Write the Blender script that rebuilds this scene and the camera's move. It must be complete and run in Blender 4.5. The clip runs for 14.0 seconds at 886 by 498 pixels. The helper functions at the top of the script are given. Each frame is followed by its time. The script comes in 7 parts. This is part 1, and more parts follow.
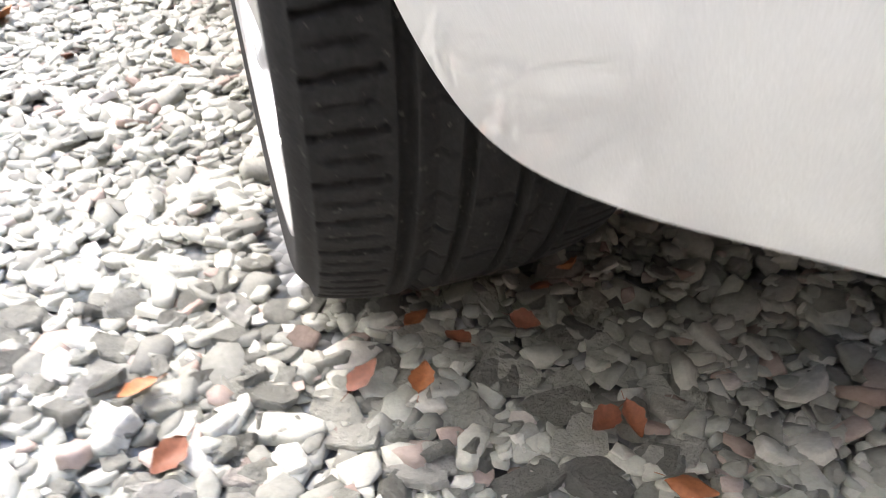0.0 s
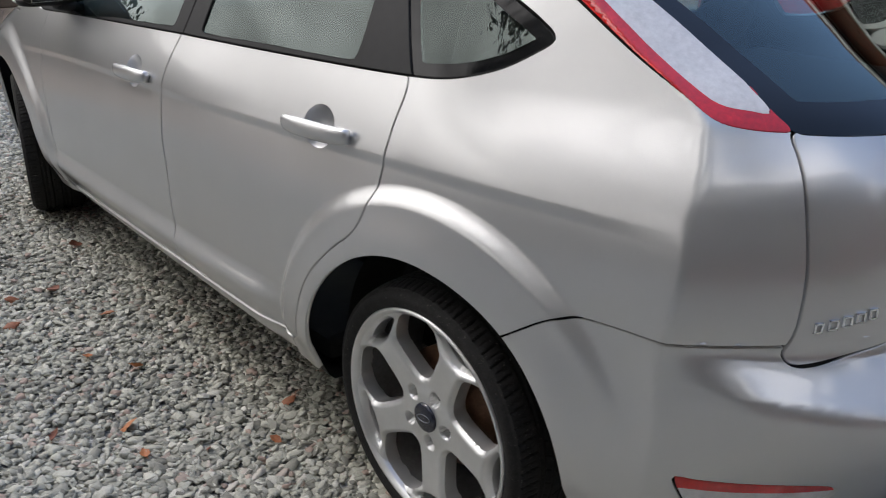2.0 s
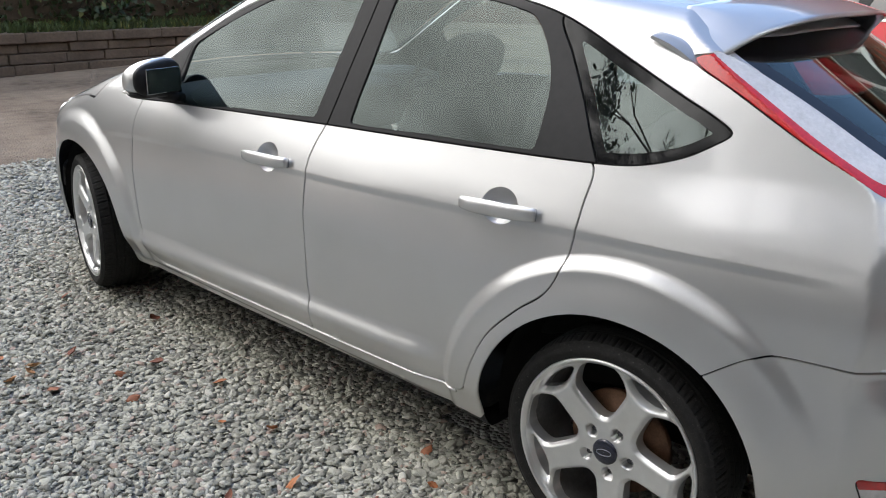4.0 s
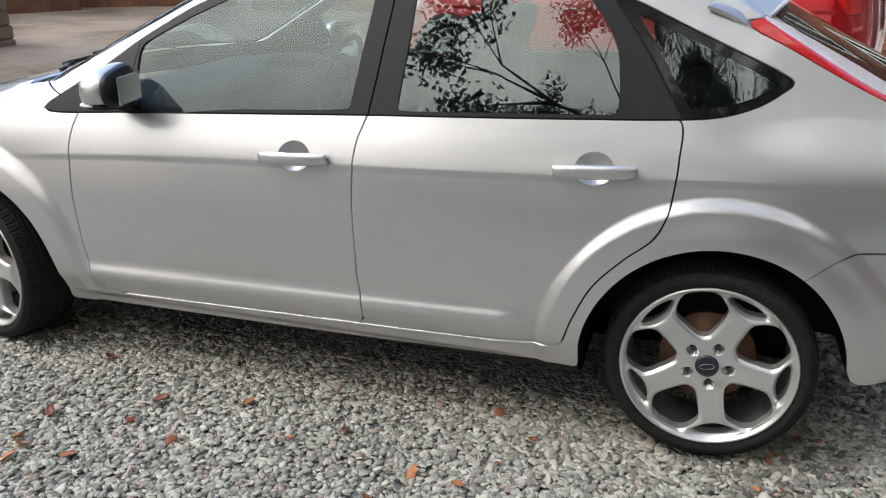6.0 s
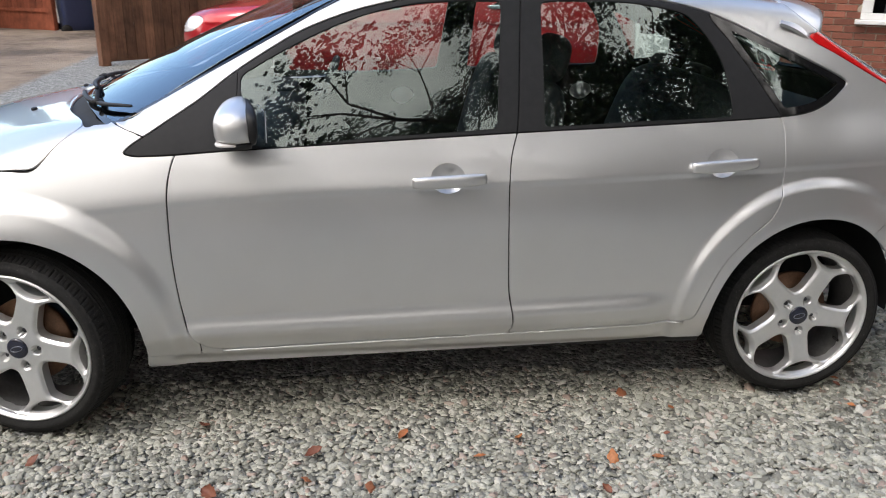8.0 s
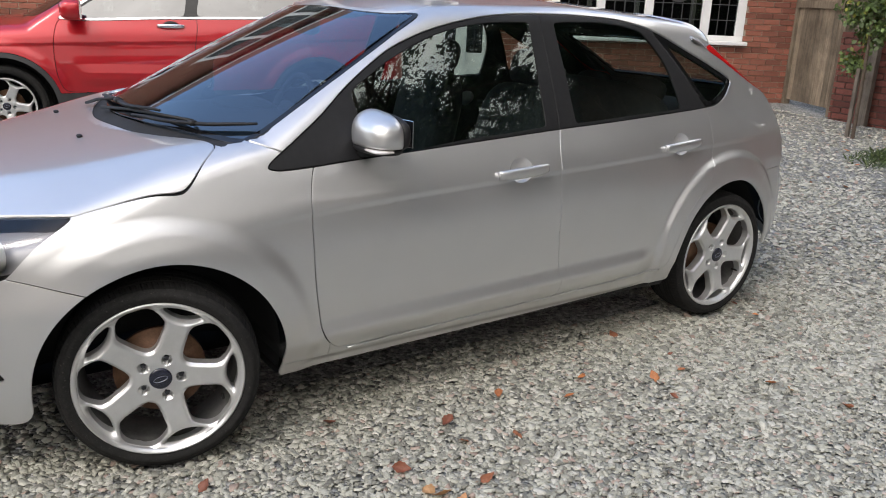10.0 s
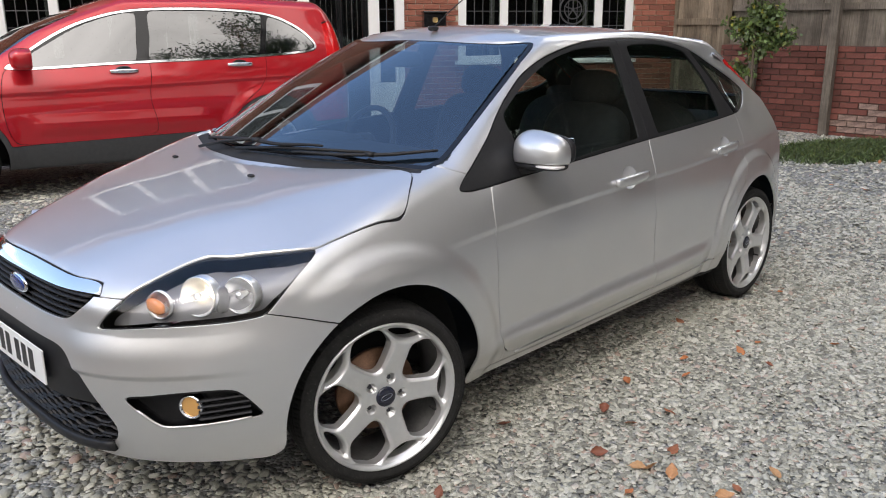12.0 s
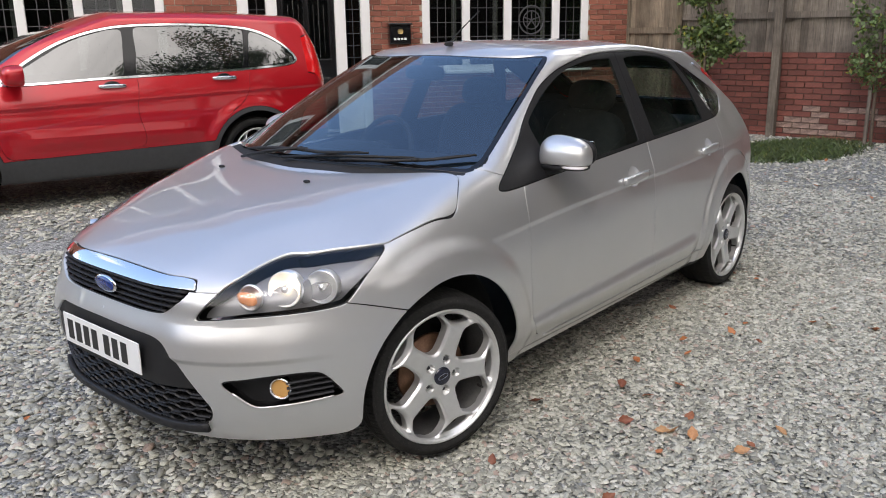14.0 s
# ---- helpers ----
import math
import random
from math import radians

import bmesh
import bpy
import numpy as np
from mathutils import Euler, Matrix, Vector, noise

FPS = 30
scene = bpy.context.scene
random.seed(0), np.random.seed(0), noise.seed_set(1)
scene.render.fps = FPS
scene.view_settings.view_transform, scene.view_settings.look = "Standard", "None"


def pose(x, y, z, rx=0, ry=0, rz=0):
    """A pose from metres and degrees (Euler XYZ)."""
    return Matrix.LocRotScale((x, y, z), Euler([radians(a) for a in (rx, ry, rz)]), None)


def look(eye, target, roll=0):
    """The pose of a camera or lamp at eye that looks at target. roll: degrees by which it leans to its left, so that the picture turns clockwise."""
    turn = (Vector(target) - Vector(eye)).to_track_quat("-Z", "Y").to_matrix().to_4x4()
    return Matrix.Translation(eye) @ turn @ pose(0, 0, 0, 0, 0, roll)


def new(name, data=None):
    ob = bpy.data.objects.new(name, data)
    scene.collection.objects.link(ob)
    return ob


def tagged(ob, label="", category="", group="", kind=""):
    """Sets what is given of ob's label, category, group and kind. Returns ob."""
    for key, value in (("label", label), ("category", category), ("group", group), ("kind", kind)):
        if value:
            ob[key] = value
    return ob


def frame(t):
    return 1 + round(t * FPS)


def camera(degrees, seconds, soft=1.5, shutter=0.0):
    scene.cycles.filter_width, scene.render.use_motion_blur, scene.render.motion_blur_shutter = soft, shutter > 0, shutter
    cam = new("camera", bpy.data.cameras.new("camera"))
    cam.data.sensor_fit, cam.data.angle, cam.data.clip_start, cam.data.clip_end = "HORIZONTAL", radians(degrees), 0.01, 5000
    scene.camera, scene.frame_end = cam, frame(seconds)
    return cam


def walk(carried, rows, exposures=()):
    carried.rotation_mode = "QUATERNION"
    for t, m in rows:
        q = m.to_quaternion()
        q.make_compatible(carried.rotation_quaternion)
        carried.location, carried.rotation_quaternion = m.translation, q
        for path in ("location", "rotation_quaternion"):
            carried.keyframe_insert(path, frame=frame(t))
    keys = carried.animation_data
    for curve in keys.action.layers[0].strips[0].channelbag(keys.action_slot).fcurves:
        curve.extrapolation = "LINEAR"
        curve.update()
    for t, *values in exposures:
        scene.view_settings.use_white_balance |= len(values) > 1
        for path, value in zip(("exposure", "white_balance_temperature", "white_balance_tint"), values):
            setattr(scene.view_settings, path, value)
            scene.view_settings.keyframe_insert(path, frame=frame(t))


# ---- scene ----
cam = camera(57.1, 14.0, soft=1.0, shutter=0.2)
PATH = [
    (0, (-0.864, -0.645, 0.417), (-0.547, 0.541, -0.444), -3.0),
    (0.2, (-0.931, -0.705, 0.521), (-0.539, 0.471, -0.323), -2.0),
    (0.5, (-1.059, -0.775, 0.765), (-0.509, 0.324, -0.095), -0.8),
    (0.8, (-1.219, -0.85, 0.996), (-0.235, 0.507, -0.094), 1.9),
    (1, (-1.334, -0.928, 1.068), (-0.235, 0.426, 0.09), 3.2),
    (1.5, (-1.559, -1.085, 1.266), (-0.373, 0.266, 0.39), 2.9),
    (2, (-1.798, -1.114, 1.345), (-0.566, 0.243, 0.546), 1.8),
    (2.5, (-2.073, -1.119, 1.403), (-0.801, 0.227, 0.645), 0.8),
    (3, (-2.194, -1.083, 1.442), (-0.913, 0.288, 0.751), 1.6),
    (5.5, (-2.964, -0.176, 1.46), (-1.244, 0.57, 0.765), 0.4),
    (6, (-3.098, 0.106, 1.462), (-1.311, 0.668, 0.761), 0.4),
    (6.5, (-3.142, 0.437, 1.498), (-1.302, 0.845, 0.829), 1.2),
    (7, (-3.274, 0.826, 1.482), (-1.392, 1.02, 0.832), 0.9),
    (7.5, (-3.334, 1.225, 1.484), (-1.446, 1.202, 0.825), 0.9),
    (10, (-3.198, 3.239, 1.471), (-1.624, 2.163, 0.867), 2.3),
    (10.5, (-3.035, 3.502, 1.469), (-1.516, 2.335, 0.894), 2.3),
    (11, (-2.934, 3.83, 1.482), (-1.476, 2.579, 0.925), 1.6),
    (11.5, (-2.826, 4.089, 1.483), (-1.431, 2.768, 0.928), 0.3),
    (12, (-2.679, 4.256, 1.461), (-1.324, 2.884, 0.929), -0.2),
    (12.5, (-2.62, 4.463, 1.467), (-1.302, 3.052, 0.947), -0.1),
    (13, (-2.621, 4.653, 1.49), (-1.342, 3.206, 0.97), -0.2),
    (13.5, (-2.625, 4.706, 1.5), (-1.364, 3.241, 0.987), -0.4),
    (14, (-2.627, 4.731, 1.498), (-1.369, 3.263, 0.984), -0.8),
]
walk(cam, [(t, look(eye, target, roll)) for t, eye, target, roll in PATH], exposures=[
    (0.0, 2.3, 6650, 15), (0.25, 1.9, 6650, 15), (0.5, 1.45, 6650, 15), (0.75, 0.82, 6600, 14), (1.0, 0.36, 6600, 14), (1.5, 0.1, 6550, 12), (2.5, 0.12, 6500, 11), (3.2, 0.25, 6500, 10),
    (5.5, 0.46, 6600, 9), (7.5, 0.50, 6750, 11), (10.0, 0.36, 6750, 11), (14.0, 0.34, 6700, 12)])


# ---- daylight: a hazy sun through broken cloud ----
world = bpy.data.worlds.new("sky")
scene.world = world
world.use_nodes = True
wn, wl = world.node_tree.nodes, world.node_tree.links
SUN_UP, SUN_TURN = 52.0, 337.0
sky = wn.new("ShaderNodeTexSky")
sky.sky_type, sky.sun_disc = "NISHITA", False
sky.sun_elevation, sky.sun_rotation = radians(SUN_UP), radians(SUN_TURN)
sky.air_density, sky.dust_density, sky.ozone_density = 1.0, 1.2, 2.0
# clouds: banks low down, breaking up towards the zenith
at = wn.new("ShaderNodeTexCoord")
split = wn.new("ShaderNodeSeparateXYZ")
wl.new(at.outputs["Generated"], split.inputs[0])
lift = wn.new("ShaderNodeMath")
lift.operation, lift.inputs[1].default_value = "ADD", .25
wl.new(split.outputs["Z"], lift.inputs[0])
flat = wn.new("ShaderNodeVectorMath")
flat.operation = "DIVIDE"
wl.new(at.outputs["Generated"], flat.inputs[0])
wl.new(lift.outputs[0], flat.inputs[1])
puffs = wn.new("ShaderNodeTexNoise")
puffs.inputs["Scale"].default_value, puffs.inputs["Detail"].default_value, puffs.inputs["Roughness"].default_value = 1.7, 7, .55
wl.new(flat.outputs[0], puffs.inputs["Vector"])
bias = wn.new("ShaderNodeMapRange")
bias.inputs["From Min"].default_value, bias.inputs["From Max"].default_value = 0.25, 0.95
bias.inputs["To Min"].default_value, bias.inputs["To Max"].default_value = .20, -.10
wl.new(split.outputs["Z"], bias.inputs["Value"])
total = wn.new("ShaderNodeMath")
total.operation = "ADD"
wl.new(puffs.outputs["Fac"], total.inputs[0])
wl.new(bias.outputs["Result"], total.inputs[1])
drift = wn.new("ShaderNodeMath")
drift.operation, drift.inputs[1].default_value = "MULTIPLY_ADD", -.33      # the cloud bank lies to the west, clearing eastwards
wl.new(split.outputs["X"], drift.inputs[0])
wl.new(total.outputs[0], drift.inputs[2])
total = drift
cover = wn.new("ShaderNodeMapRange")
cover.inputs["From Min"].default_value, cover.inputs["From Max"].default_value = .47, .58
wl.new(total.outputs[0], cover.inputs["Value"])
shade = wn.new("ShaderNodeMapRange")
shade.inputs["From Min"].default_value, shade.inputs["From Max"].default_value = .58, .95
shade.inputs["To Min"].default_value, shade.inputs["To Max"].default_value = 1.35, .42
wl.new(total.outputs[0], shade.inputs["Value"])
white = wn.new("ShaderNodeVectorMath")
white.operation = "SCALE"
white.inputs[0].default_value = (13.2, 12.95, 12.7)
wl.new(shade.outputs["Result"], white.inputs["Scale"])
mixed = wn.new("ShaderNodeMix")
mixed.data_type = "RGBA"
wl.new(cover.outputs["Result"], mixed.inputs[0])
deep = wn.new("ShaderNodeVectorMath")
deep.operation, deep.inputs["Scale"].default_value = "SCALE", 1.9
wl.new(sky.outputs["Color"], deep.inputs[0])
wl.new(deep.outputs[0], mixed.inputs[6])
wl.new(white.outputs[0], mixed.inputs[7])
wl.new(mixed.outputs[2], wn["Background"].inputs["Color"])
wn["Background"].inputs["Strength"].default_value = 0.15
sun = new("sun", bpy.data.lights.new("sun", "SUN"))
sun.data.energy, sun.data.angle, sun.data.color = .75, radians(16), (1.0, 0.95, 0.89)
a, e = radians(SUN_TURN), radians(SUN_UP)
sun.matrix_world = look(Vector((math.sin(a) * math.cos(e), math.cos(a) * math.cos(e), math.sin(e))) * 20, (0, 0, 0))


# ---- materials ----
def material(name, colour, rough=0.5, metal=0.0, coat=0.0, spec=0.5):
    m = bpy.data.materials.new(name)
    m.use_nodes = True
    p = m.node_tree.nodes["Principled BSDF"]
    p.inputs["Base Color"].default_value = (*colour, 1)
    p.inputs["Roughness"].default_value, p.inputs["Metallic"].default_value = rough, metal
    p.inputs["Coat Weight"].default_value, p.inputs["Specular IOR Level"].default_value = coat, spec
    p.inputs["Coat Roughness"].default_value = .04
    return m


def node(m, kind, **values):
    n = m.node_tree.nodes.new("ShaderNode" + kind)
    for key, v in values.items():
        if key in n.inputs:
            n.inputs[key].default_value = v
    return n


def link(m, a, b):
    m.node_tree.links.new(a, b)


def mottled(m, scales, amounts, bump=0.0, bump_scale=200.0, coords="Object"):
    """Varies a material's colour and roughness at several sizes of noise, and adds fine relief."""
    p = m.node_tree.nodes["Principled BSDF"]
    base = p.inputs["Base Color"].default_value[:]
    tex = node(m, "TexCoord")
    last = None
    for s, a in zip(scales, amounts):
        n = node(m, "TexNoise", Scale=s, Detail=5.0, Roughness=.6)
        link(m, tex.outputs[coords], n.inputs["Vector"])
        r = node(m, "MapRange")
        r.inputs["From Min"].default_value, r.inputs["From Max"].default_value = .25, .75
        r.inputs["To Min"].default_value, r.inputs["To Max"].default_value = 1 - a, 1 + a
        link(m, n.outputs["Fac"], r.inputs["Value"])
        if last is None:
            last = r.outputs["Result"]
        else:
            k = node(m, "Math")
            k.operation = "MULTIPLY"
            link(m, last, k.inputs[0])
            link(m, r.outputs["Result"], k.inputs[1])
            last = k.outputs[0]
    mul = node(m, "VectorMath")
    mul.operation = "SCALE"
    mul.inputs[0].default_value = base[:3]
    link(m, last, mul.inputs["Scale"])
    link(m, mul.outputs[0], p.inputs["Base Color"])
    if bump:
        n = node(m, "TexNoise", Scale=bump_scale, Detail=3.0)
        link(m, tex.outputs[coords], n.inputs["Vector"])
        b = node(m, "Bump", Strength=bump, Distance=.002)
        link(m, n.outputs["Fac"], b.inputs["Height"])
        link(m, b.outputs["Normal"], p.inputs["Normal"])
    return m


def glass(name, tint, head_on=.08, mirror=(1, 1, 1), rough=0.0):
    """A thin pane: see-through, mirroring head_on of the light straight on and all of it at a glance, alike from both sides."""
    m = bpy.data.materials.new(name)
    m.use_nodes = True
    m.node_tree.nodes.remove(m.node_tree.nodes["Principled BSDF"])
    clear, shine, mix, edge = node(m, "BsdfTransparent"), node(m, "BsdfGlossy", Roughness=rough), node(m, "MixShader"), node(m, "LayerWeight", Blend=.5)
    clear.inputs["Color"].default_value = (*tint, 1)
    shine.inputs["Color"].default_value = (*mirror, 1)
    power = node(m, "Math")
    power.operation, power.inputs[1].default_value = "POWER", 4.5
    link(m, edge.outputs["Facing"], power.inputs[0])
    gloss = node(m, "MapRange")
    gloss.inputs["To Min"].default_value = head_on
    link(m, power.outputs[0], gloss.inputs["Value"])
    link(m, gloss.outputs["Result"], mix.inputs[0])
    link(m, clear.outputs[0], mix.inputs[1])
    link(m, shine.outputs[0], mix.inputs[2])
    link(m, mix.outputs[0], m.node_tree.nodes["Material Output"].inputs["Surface"])
    return m


SILVER = mottled(material("silver_paint", (.66, .658, .653), .36, .76, 1.0), (1400, 6), (.10, .02))
SILVER.node_tree.nodes["Principled BSDF"].inputs["Coat IOR"].default_value = 1.6
SILVER.node_tree.nodes["Principled BSDF"].inputs["Coat Roughness"].default_value = .025
BLACK_TRIM = mottled(material("satin_black_trim", (.016, .016, .017), .48, spec=.28), (40,), (.15,), .1, 900)
GLOSS_BLACK = material("gloss_black_border", (.008, .008, .009), .06)
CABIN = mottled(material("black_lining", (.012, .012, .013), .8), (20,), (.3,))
GLASS = glass("side_glass", (.60, .68, .66), .10, (.86, .98, .95))
SCREEN_GLASS = glass("screen_glass", (.40, .48, .53), .17, (.80, .92, 1.0))
CHROME = material("chrome", (.85, .86, .88), .08, 1.0)
RED_LENS = mottled(material("red_lens", (.62, .010, .012), .10, 0, 1), (130, 25), (.18, .15))
WHITE_LENS = mottled(material("frosted_lens", (.70, .69, .69), .14, 0, 1), (90, 15), (.12, .10))
LENS = glass("headlamp_lens", (.95, .955, .96), .045)

SUV_GLASS = glass("suv_glass", (.25, .28, .27), .21)


# ---- mesh tools ----
def mesh_object(name, verts, faces, mat, parent=None, smooth=True):
    me = bpy.data.meshes.new(name)
    me.from_pydata([tuple(map(float, v)) for v in verts], [], [tuple(map(int, f)) for f in faces])
    if smooth:
        me.shade_smooth()
    me.materials.append(mat)
    ob = new(name, me)
    ob.parent = parent
    return ob


def part(name, bm, mat, parent, label="", smooth=False):
    me = bpy.data.meshes.new(name)
    bm.to_mesh(me)
    bm.free()
    if smooth:
        me.shade_smooth()
    me.materials.append(mat)
    ob = new(name, me)
    ob.parent = parent
    if label:
        tagged(ob, label)
    return ob


def box(bm, lo, hi, bevel=0.0, m=None):
    """A box from corner to corner, with rounded edges, set into bm."""
    c, s = [(a + b) / 2 for a, b in zip(lo, hi)], [abs(b - a) for a, b in zip(lo, hi)]
    made = bmesh.ops.create_cube(bm, size=1, matrix=Matrix.LocRotScale(c, None, s))["verts"]
    if bevel:
        edges = list({e for v in made for e in v.link_edges})
        made = list({v for f in bmesh.ops.bevel(bm, geom=edges, offset=bevel, segments=2, affect="EDGES", profile=.5)["faces"] for v in f.verts} | {v for v in made if v.is_valid})
    if m is not None:
        bmesh.ops.transform(bm, matrix=m, verts=[v for v in made if v.is_valid])
    return made


def root(name, m, label, category, group="", kind=""):
    ob = new(name)
    ob.matrix_world = m
    return tagged(ob, label, category, group, kind)


# ---- the silver car's body as one smooth solid: |x| < width(y, z), z < top(x, y), tail(x, z) < y < nose(x, z) ----
def curve(knots):
    """A smooth monotone-safe curve through (at, value) knots, for arrays."""
    k = sorted(knots)
    xs, ys = np.array([a for a, _ in k], float), np.array([b for _, b in k], float)
    h, d = np.diff(xs), np.diff(ys) / np.diff(xs)
    m = np.zeros(len(xs))
    if len(xs) > 2:
        w1, w2 = 2 * h[1:] + h[:-1], h[1:] + 2 * h[:-1]
        good = d[:-1] * d[1:] > 0
        with np.errstate(divide="ignore", invalid="ignore"):
            m[1:-1] = np.where(good, (w1 + w2) / (w1 / d[:-1] + w2 / d[1:]), 0)
    m[0], m[-1] = d[0], d[-1]

    def at(v):
        v = np.asarray(v, float)
        i = np.clip(np.searchsorted(xs, v) - 1, 0, len(h) - 1)
        inside = np.clip(v, xs[0], xs[-1])
        t = (inside - xs[i]) / h[i]
        a = ys[i] * (1 + 2 * t) * (1 - t) ** 2 + m[i] * h[i] * t * (1 - t) ** 2
        b = ys[i + 1] * t * t * (3 - 2 * t) + m[i + 1] * h[i] * t * t * (t - 1)
        return a + b + np.where(v < xs[0], m[0] * (v - xs[0]), 0) + np.where(v > xs[-1], m[-1] * (v - xs[-1]), 0)

    return at


def step(a, b, v):
    t = np.clip((v - a) / (b - a), 0, 1)
    return t * t * (3 - 2 * t)


def smax(a, b, k):
    h = np.maximum(k - np.abs(a - b), 0) / k
    return np.maximum(a, b) + h * h * k * 0.25


HUB_R, HUB_F, HUB_Z = 0.0, 2.645, 0.298
# lengthwise lines of the flank: (height over y, half width over y)
LINES = [
    (curve([(-1, .17), (3.6, .17)]), curve([(-1, .635), (-.5, .705), (0, .80), (1, .81), (2.2, .81), (3, .80), (3.5, .74)])),
    (curve([(-1, .30), (0, .285), (2.1, .272), (3.6, .28)]), curve([(-1, .668), (-.5, .735), (0, .825), (1, .838), (2.2, .838), (2.9, .825), (3.5, .76)])),
    (curve([(-1, .37), (0, .35), (2.1, .335), (3.6, .34)]), curve([(-1, .69), (-.5, .755), (0, .84), (1, .868), (2.2, .868), (2.9, .845), (3.5, .77)])),
    (curve([(-1, .60), (0, .58), (2.1, .55), (3.6, .52)]), curve([(-1, .69), (-.5, .757), (0, .842), (1, .884), (2.2, .884), (2.9, .85), (3.5, .77)])),
    (curve([(-1, .86), (-.3, .864), (.5, .845), (2.1, .785), (2.8, .72), (3.6, .66)]), curve([(-1, .62), (-.5, .725), (0, .812), (.5, .845), (1, .872), (2.2, .872), (2.9, .835), (3.5, .73)])),
    (curve([(-1, 1.06), (-.3, 1.04), (.1, 1.012), (1.07, .974), (2.14, .913), (2.42, .90), (2.87, .833), (3.3, .74), (3.6, .70)]), curve([(-1, .48), (-.5, .62), (-.13, .70), (.1, .752), (1.07, .808), (2.14, .826), (2.42, .815), (2.87, .782), (3.5, .66)])),
    (curve([(-1, 1.30), (0, 1.33), (.6, 1.385), (1.3, 1.40), (1.8, 1.37), (3.6, 1.37)]), curve([(-1, .40), (-.1, .555), (.6, .585), (1.3, .59), (1.8, .565), (2.4, .50), (3.6, .4)])),
]
ROOF = curve([(-.8, 1.30), (-.15, 1.375), (.3, 1.425), (.9, 1.462), (1.3, 1.46), (1.7, 1.432), (2.2, 1.36)])
BONNET = curve([(2.2, 1.02), (2.5, .985), (2.87, .925), (3.1, .872), (3.3, .812), (3.40, .77), (3.6, .66)])
NOSE = curve([(.1, 3.36), (.19, 3.42), (.25, 3.455), (.33, 3.475), (.45, 3.487), (.55, 3.482), (.64, 3.455), (.70, 3.442), (.76, 3.405), (.82, 3.30), (1.0, 2.8)])
SHELF = curve([(.1, -.60), (.2, -.70), (.30, -.79), (.42, -.846), (.50, -.868), (.54, -.872), (.557, -.870), (.571, -.864), (.585, -.853), (.61, -.828), (.645, -.792), (.658, -.781), (.672, -.776), (.69, -.7735)])
TAIL_SIDE = curve([(.1, -.60), (.2, -.70), (.30, -.79), (.40, -.828), (.45, -.833), (.52, -.826), (.62, -.797), (.69, -.7735)])
TURN = curve([(.1, .28), (.60, .275), (.69, .247), (.73, .238), (.80, .244), (.90, .276), (1.0, .312), (1.15, .30), (1.3, .28)])
TAIL = curve([(.1, -.60), (.2, -.70), (.30, -.79), (.42, -.835), (.52, -.848), (.580, -.846), (.602, -.8395), (.67, -.785), (.69, -.773), (.80, -.762), (.93, -.735), (1.017, -.672), (1.13, -.46), (1.25, -.235), (1.36, -.04), (1.5, .2)])


CREASE = curve([(-.5, .866), (-.277, .864), (-.035, .861), (.426, .847), (1.091, .829), (1.845, .800), (2.373, .763), (2.8, .72)])


def flare(y, z, hub):
    r = np.hypot(y - hub, (z - HUB_Z) * 1.0)
    behind = step(-.14, -.34, y - HUB_R) * step(.76, .48, z)                 # softer and fuller where the bumper meets the rear arch
    return (1 - behind) * .020 * (step(.520, .478, r) if hub == HUB_R else step(.515, .45, r)) + behind * .027 * step(.58, .40, r) + .008 * step(.47, .38, r)


def width(y, z):
    zs, xs = [a(y) for a, _ in LINES], [b(y) for _, b in LINES]
    n = len(zs)
    d = [(xs[i + 1] - xs[i]) / (zs[i + 1] - zs[i]) for i in range(n - 1)]
    m = [d[0]] + [0.5 * (d[i - 1] + d[i]) for i in range(1, n - 1)] + [d[-1]]
    m[5] = .55 * d[4] + .45 * d[5]
    out = xs[0] + (z - zs[0]) * d[0]
    for i in range(n - 1):
        h = zs[i + 1] - zs[i]
        t = np.clip((z - zs[i]) / h, 0, 1)
        v = xs[i] * (1 + 2 * t) * (1 - t) ** 2 + m[i] * h * t * (1 - t) ** 2 + xs[i + 1] * t * t * (3 - 2 * t) + m[i + 1] * h * t * t * (t - 1)
        out = np.where(z >= zs[i], v, out)
    out = np.where(z > zs[-1], xs[-1] + d[-1] * (z - zs[-1]), out)
    under = CREASE(y) - z                              # the undercut line along the flank
    cut = .0045 * step(0, .026, under) * step(.17, .04, under) * step(2.50, 2.25, y) * step(-.48, -.25, y)
    z0 = .4185 - .0245 * (y - .555)                        # below this line the doors' foot steps out
    foot = .021 * np.maximum(-smax(-np.clip((z0 + .022 - z) / .050, 0, 2), -1.0 + 0 * z, .35), 0) ** 1.8 * step(.225, .262, z) * step(.47, .64, y) * step(2.25, 2.1, y)
    out = out - cut + foot
    return out + flare(y, z, HUB_R) * step(.1, .3, z) + flare(y, z, HUB_F) * step(.1, .3, z)


SHOULDER = curve([(2.2, .76), (2.4, .70), (2.5, .66), (2.87, .55), (3.1, .42), (3.3, .34), (3.5, .25)])


def top(x, y):
    x2 = x * x
    past = np.abs(x) - SHOULDER(y)                        # outside this line the bonnet falls away to the wings
    bonnet = BONNET(y) - .06 * step(2.45, 2.87, y) * x2 - .30 * (past + np.sqrt(past * past + .0012)) / 2
    glass = 1.432 - .497 * (y + .40 * x2 - 1.70) - .05 * x2
    roof = ROOF(y) - .13 * x2
    return np.maximum(bonnet, -smax(-glass, -roof, .05))


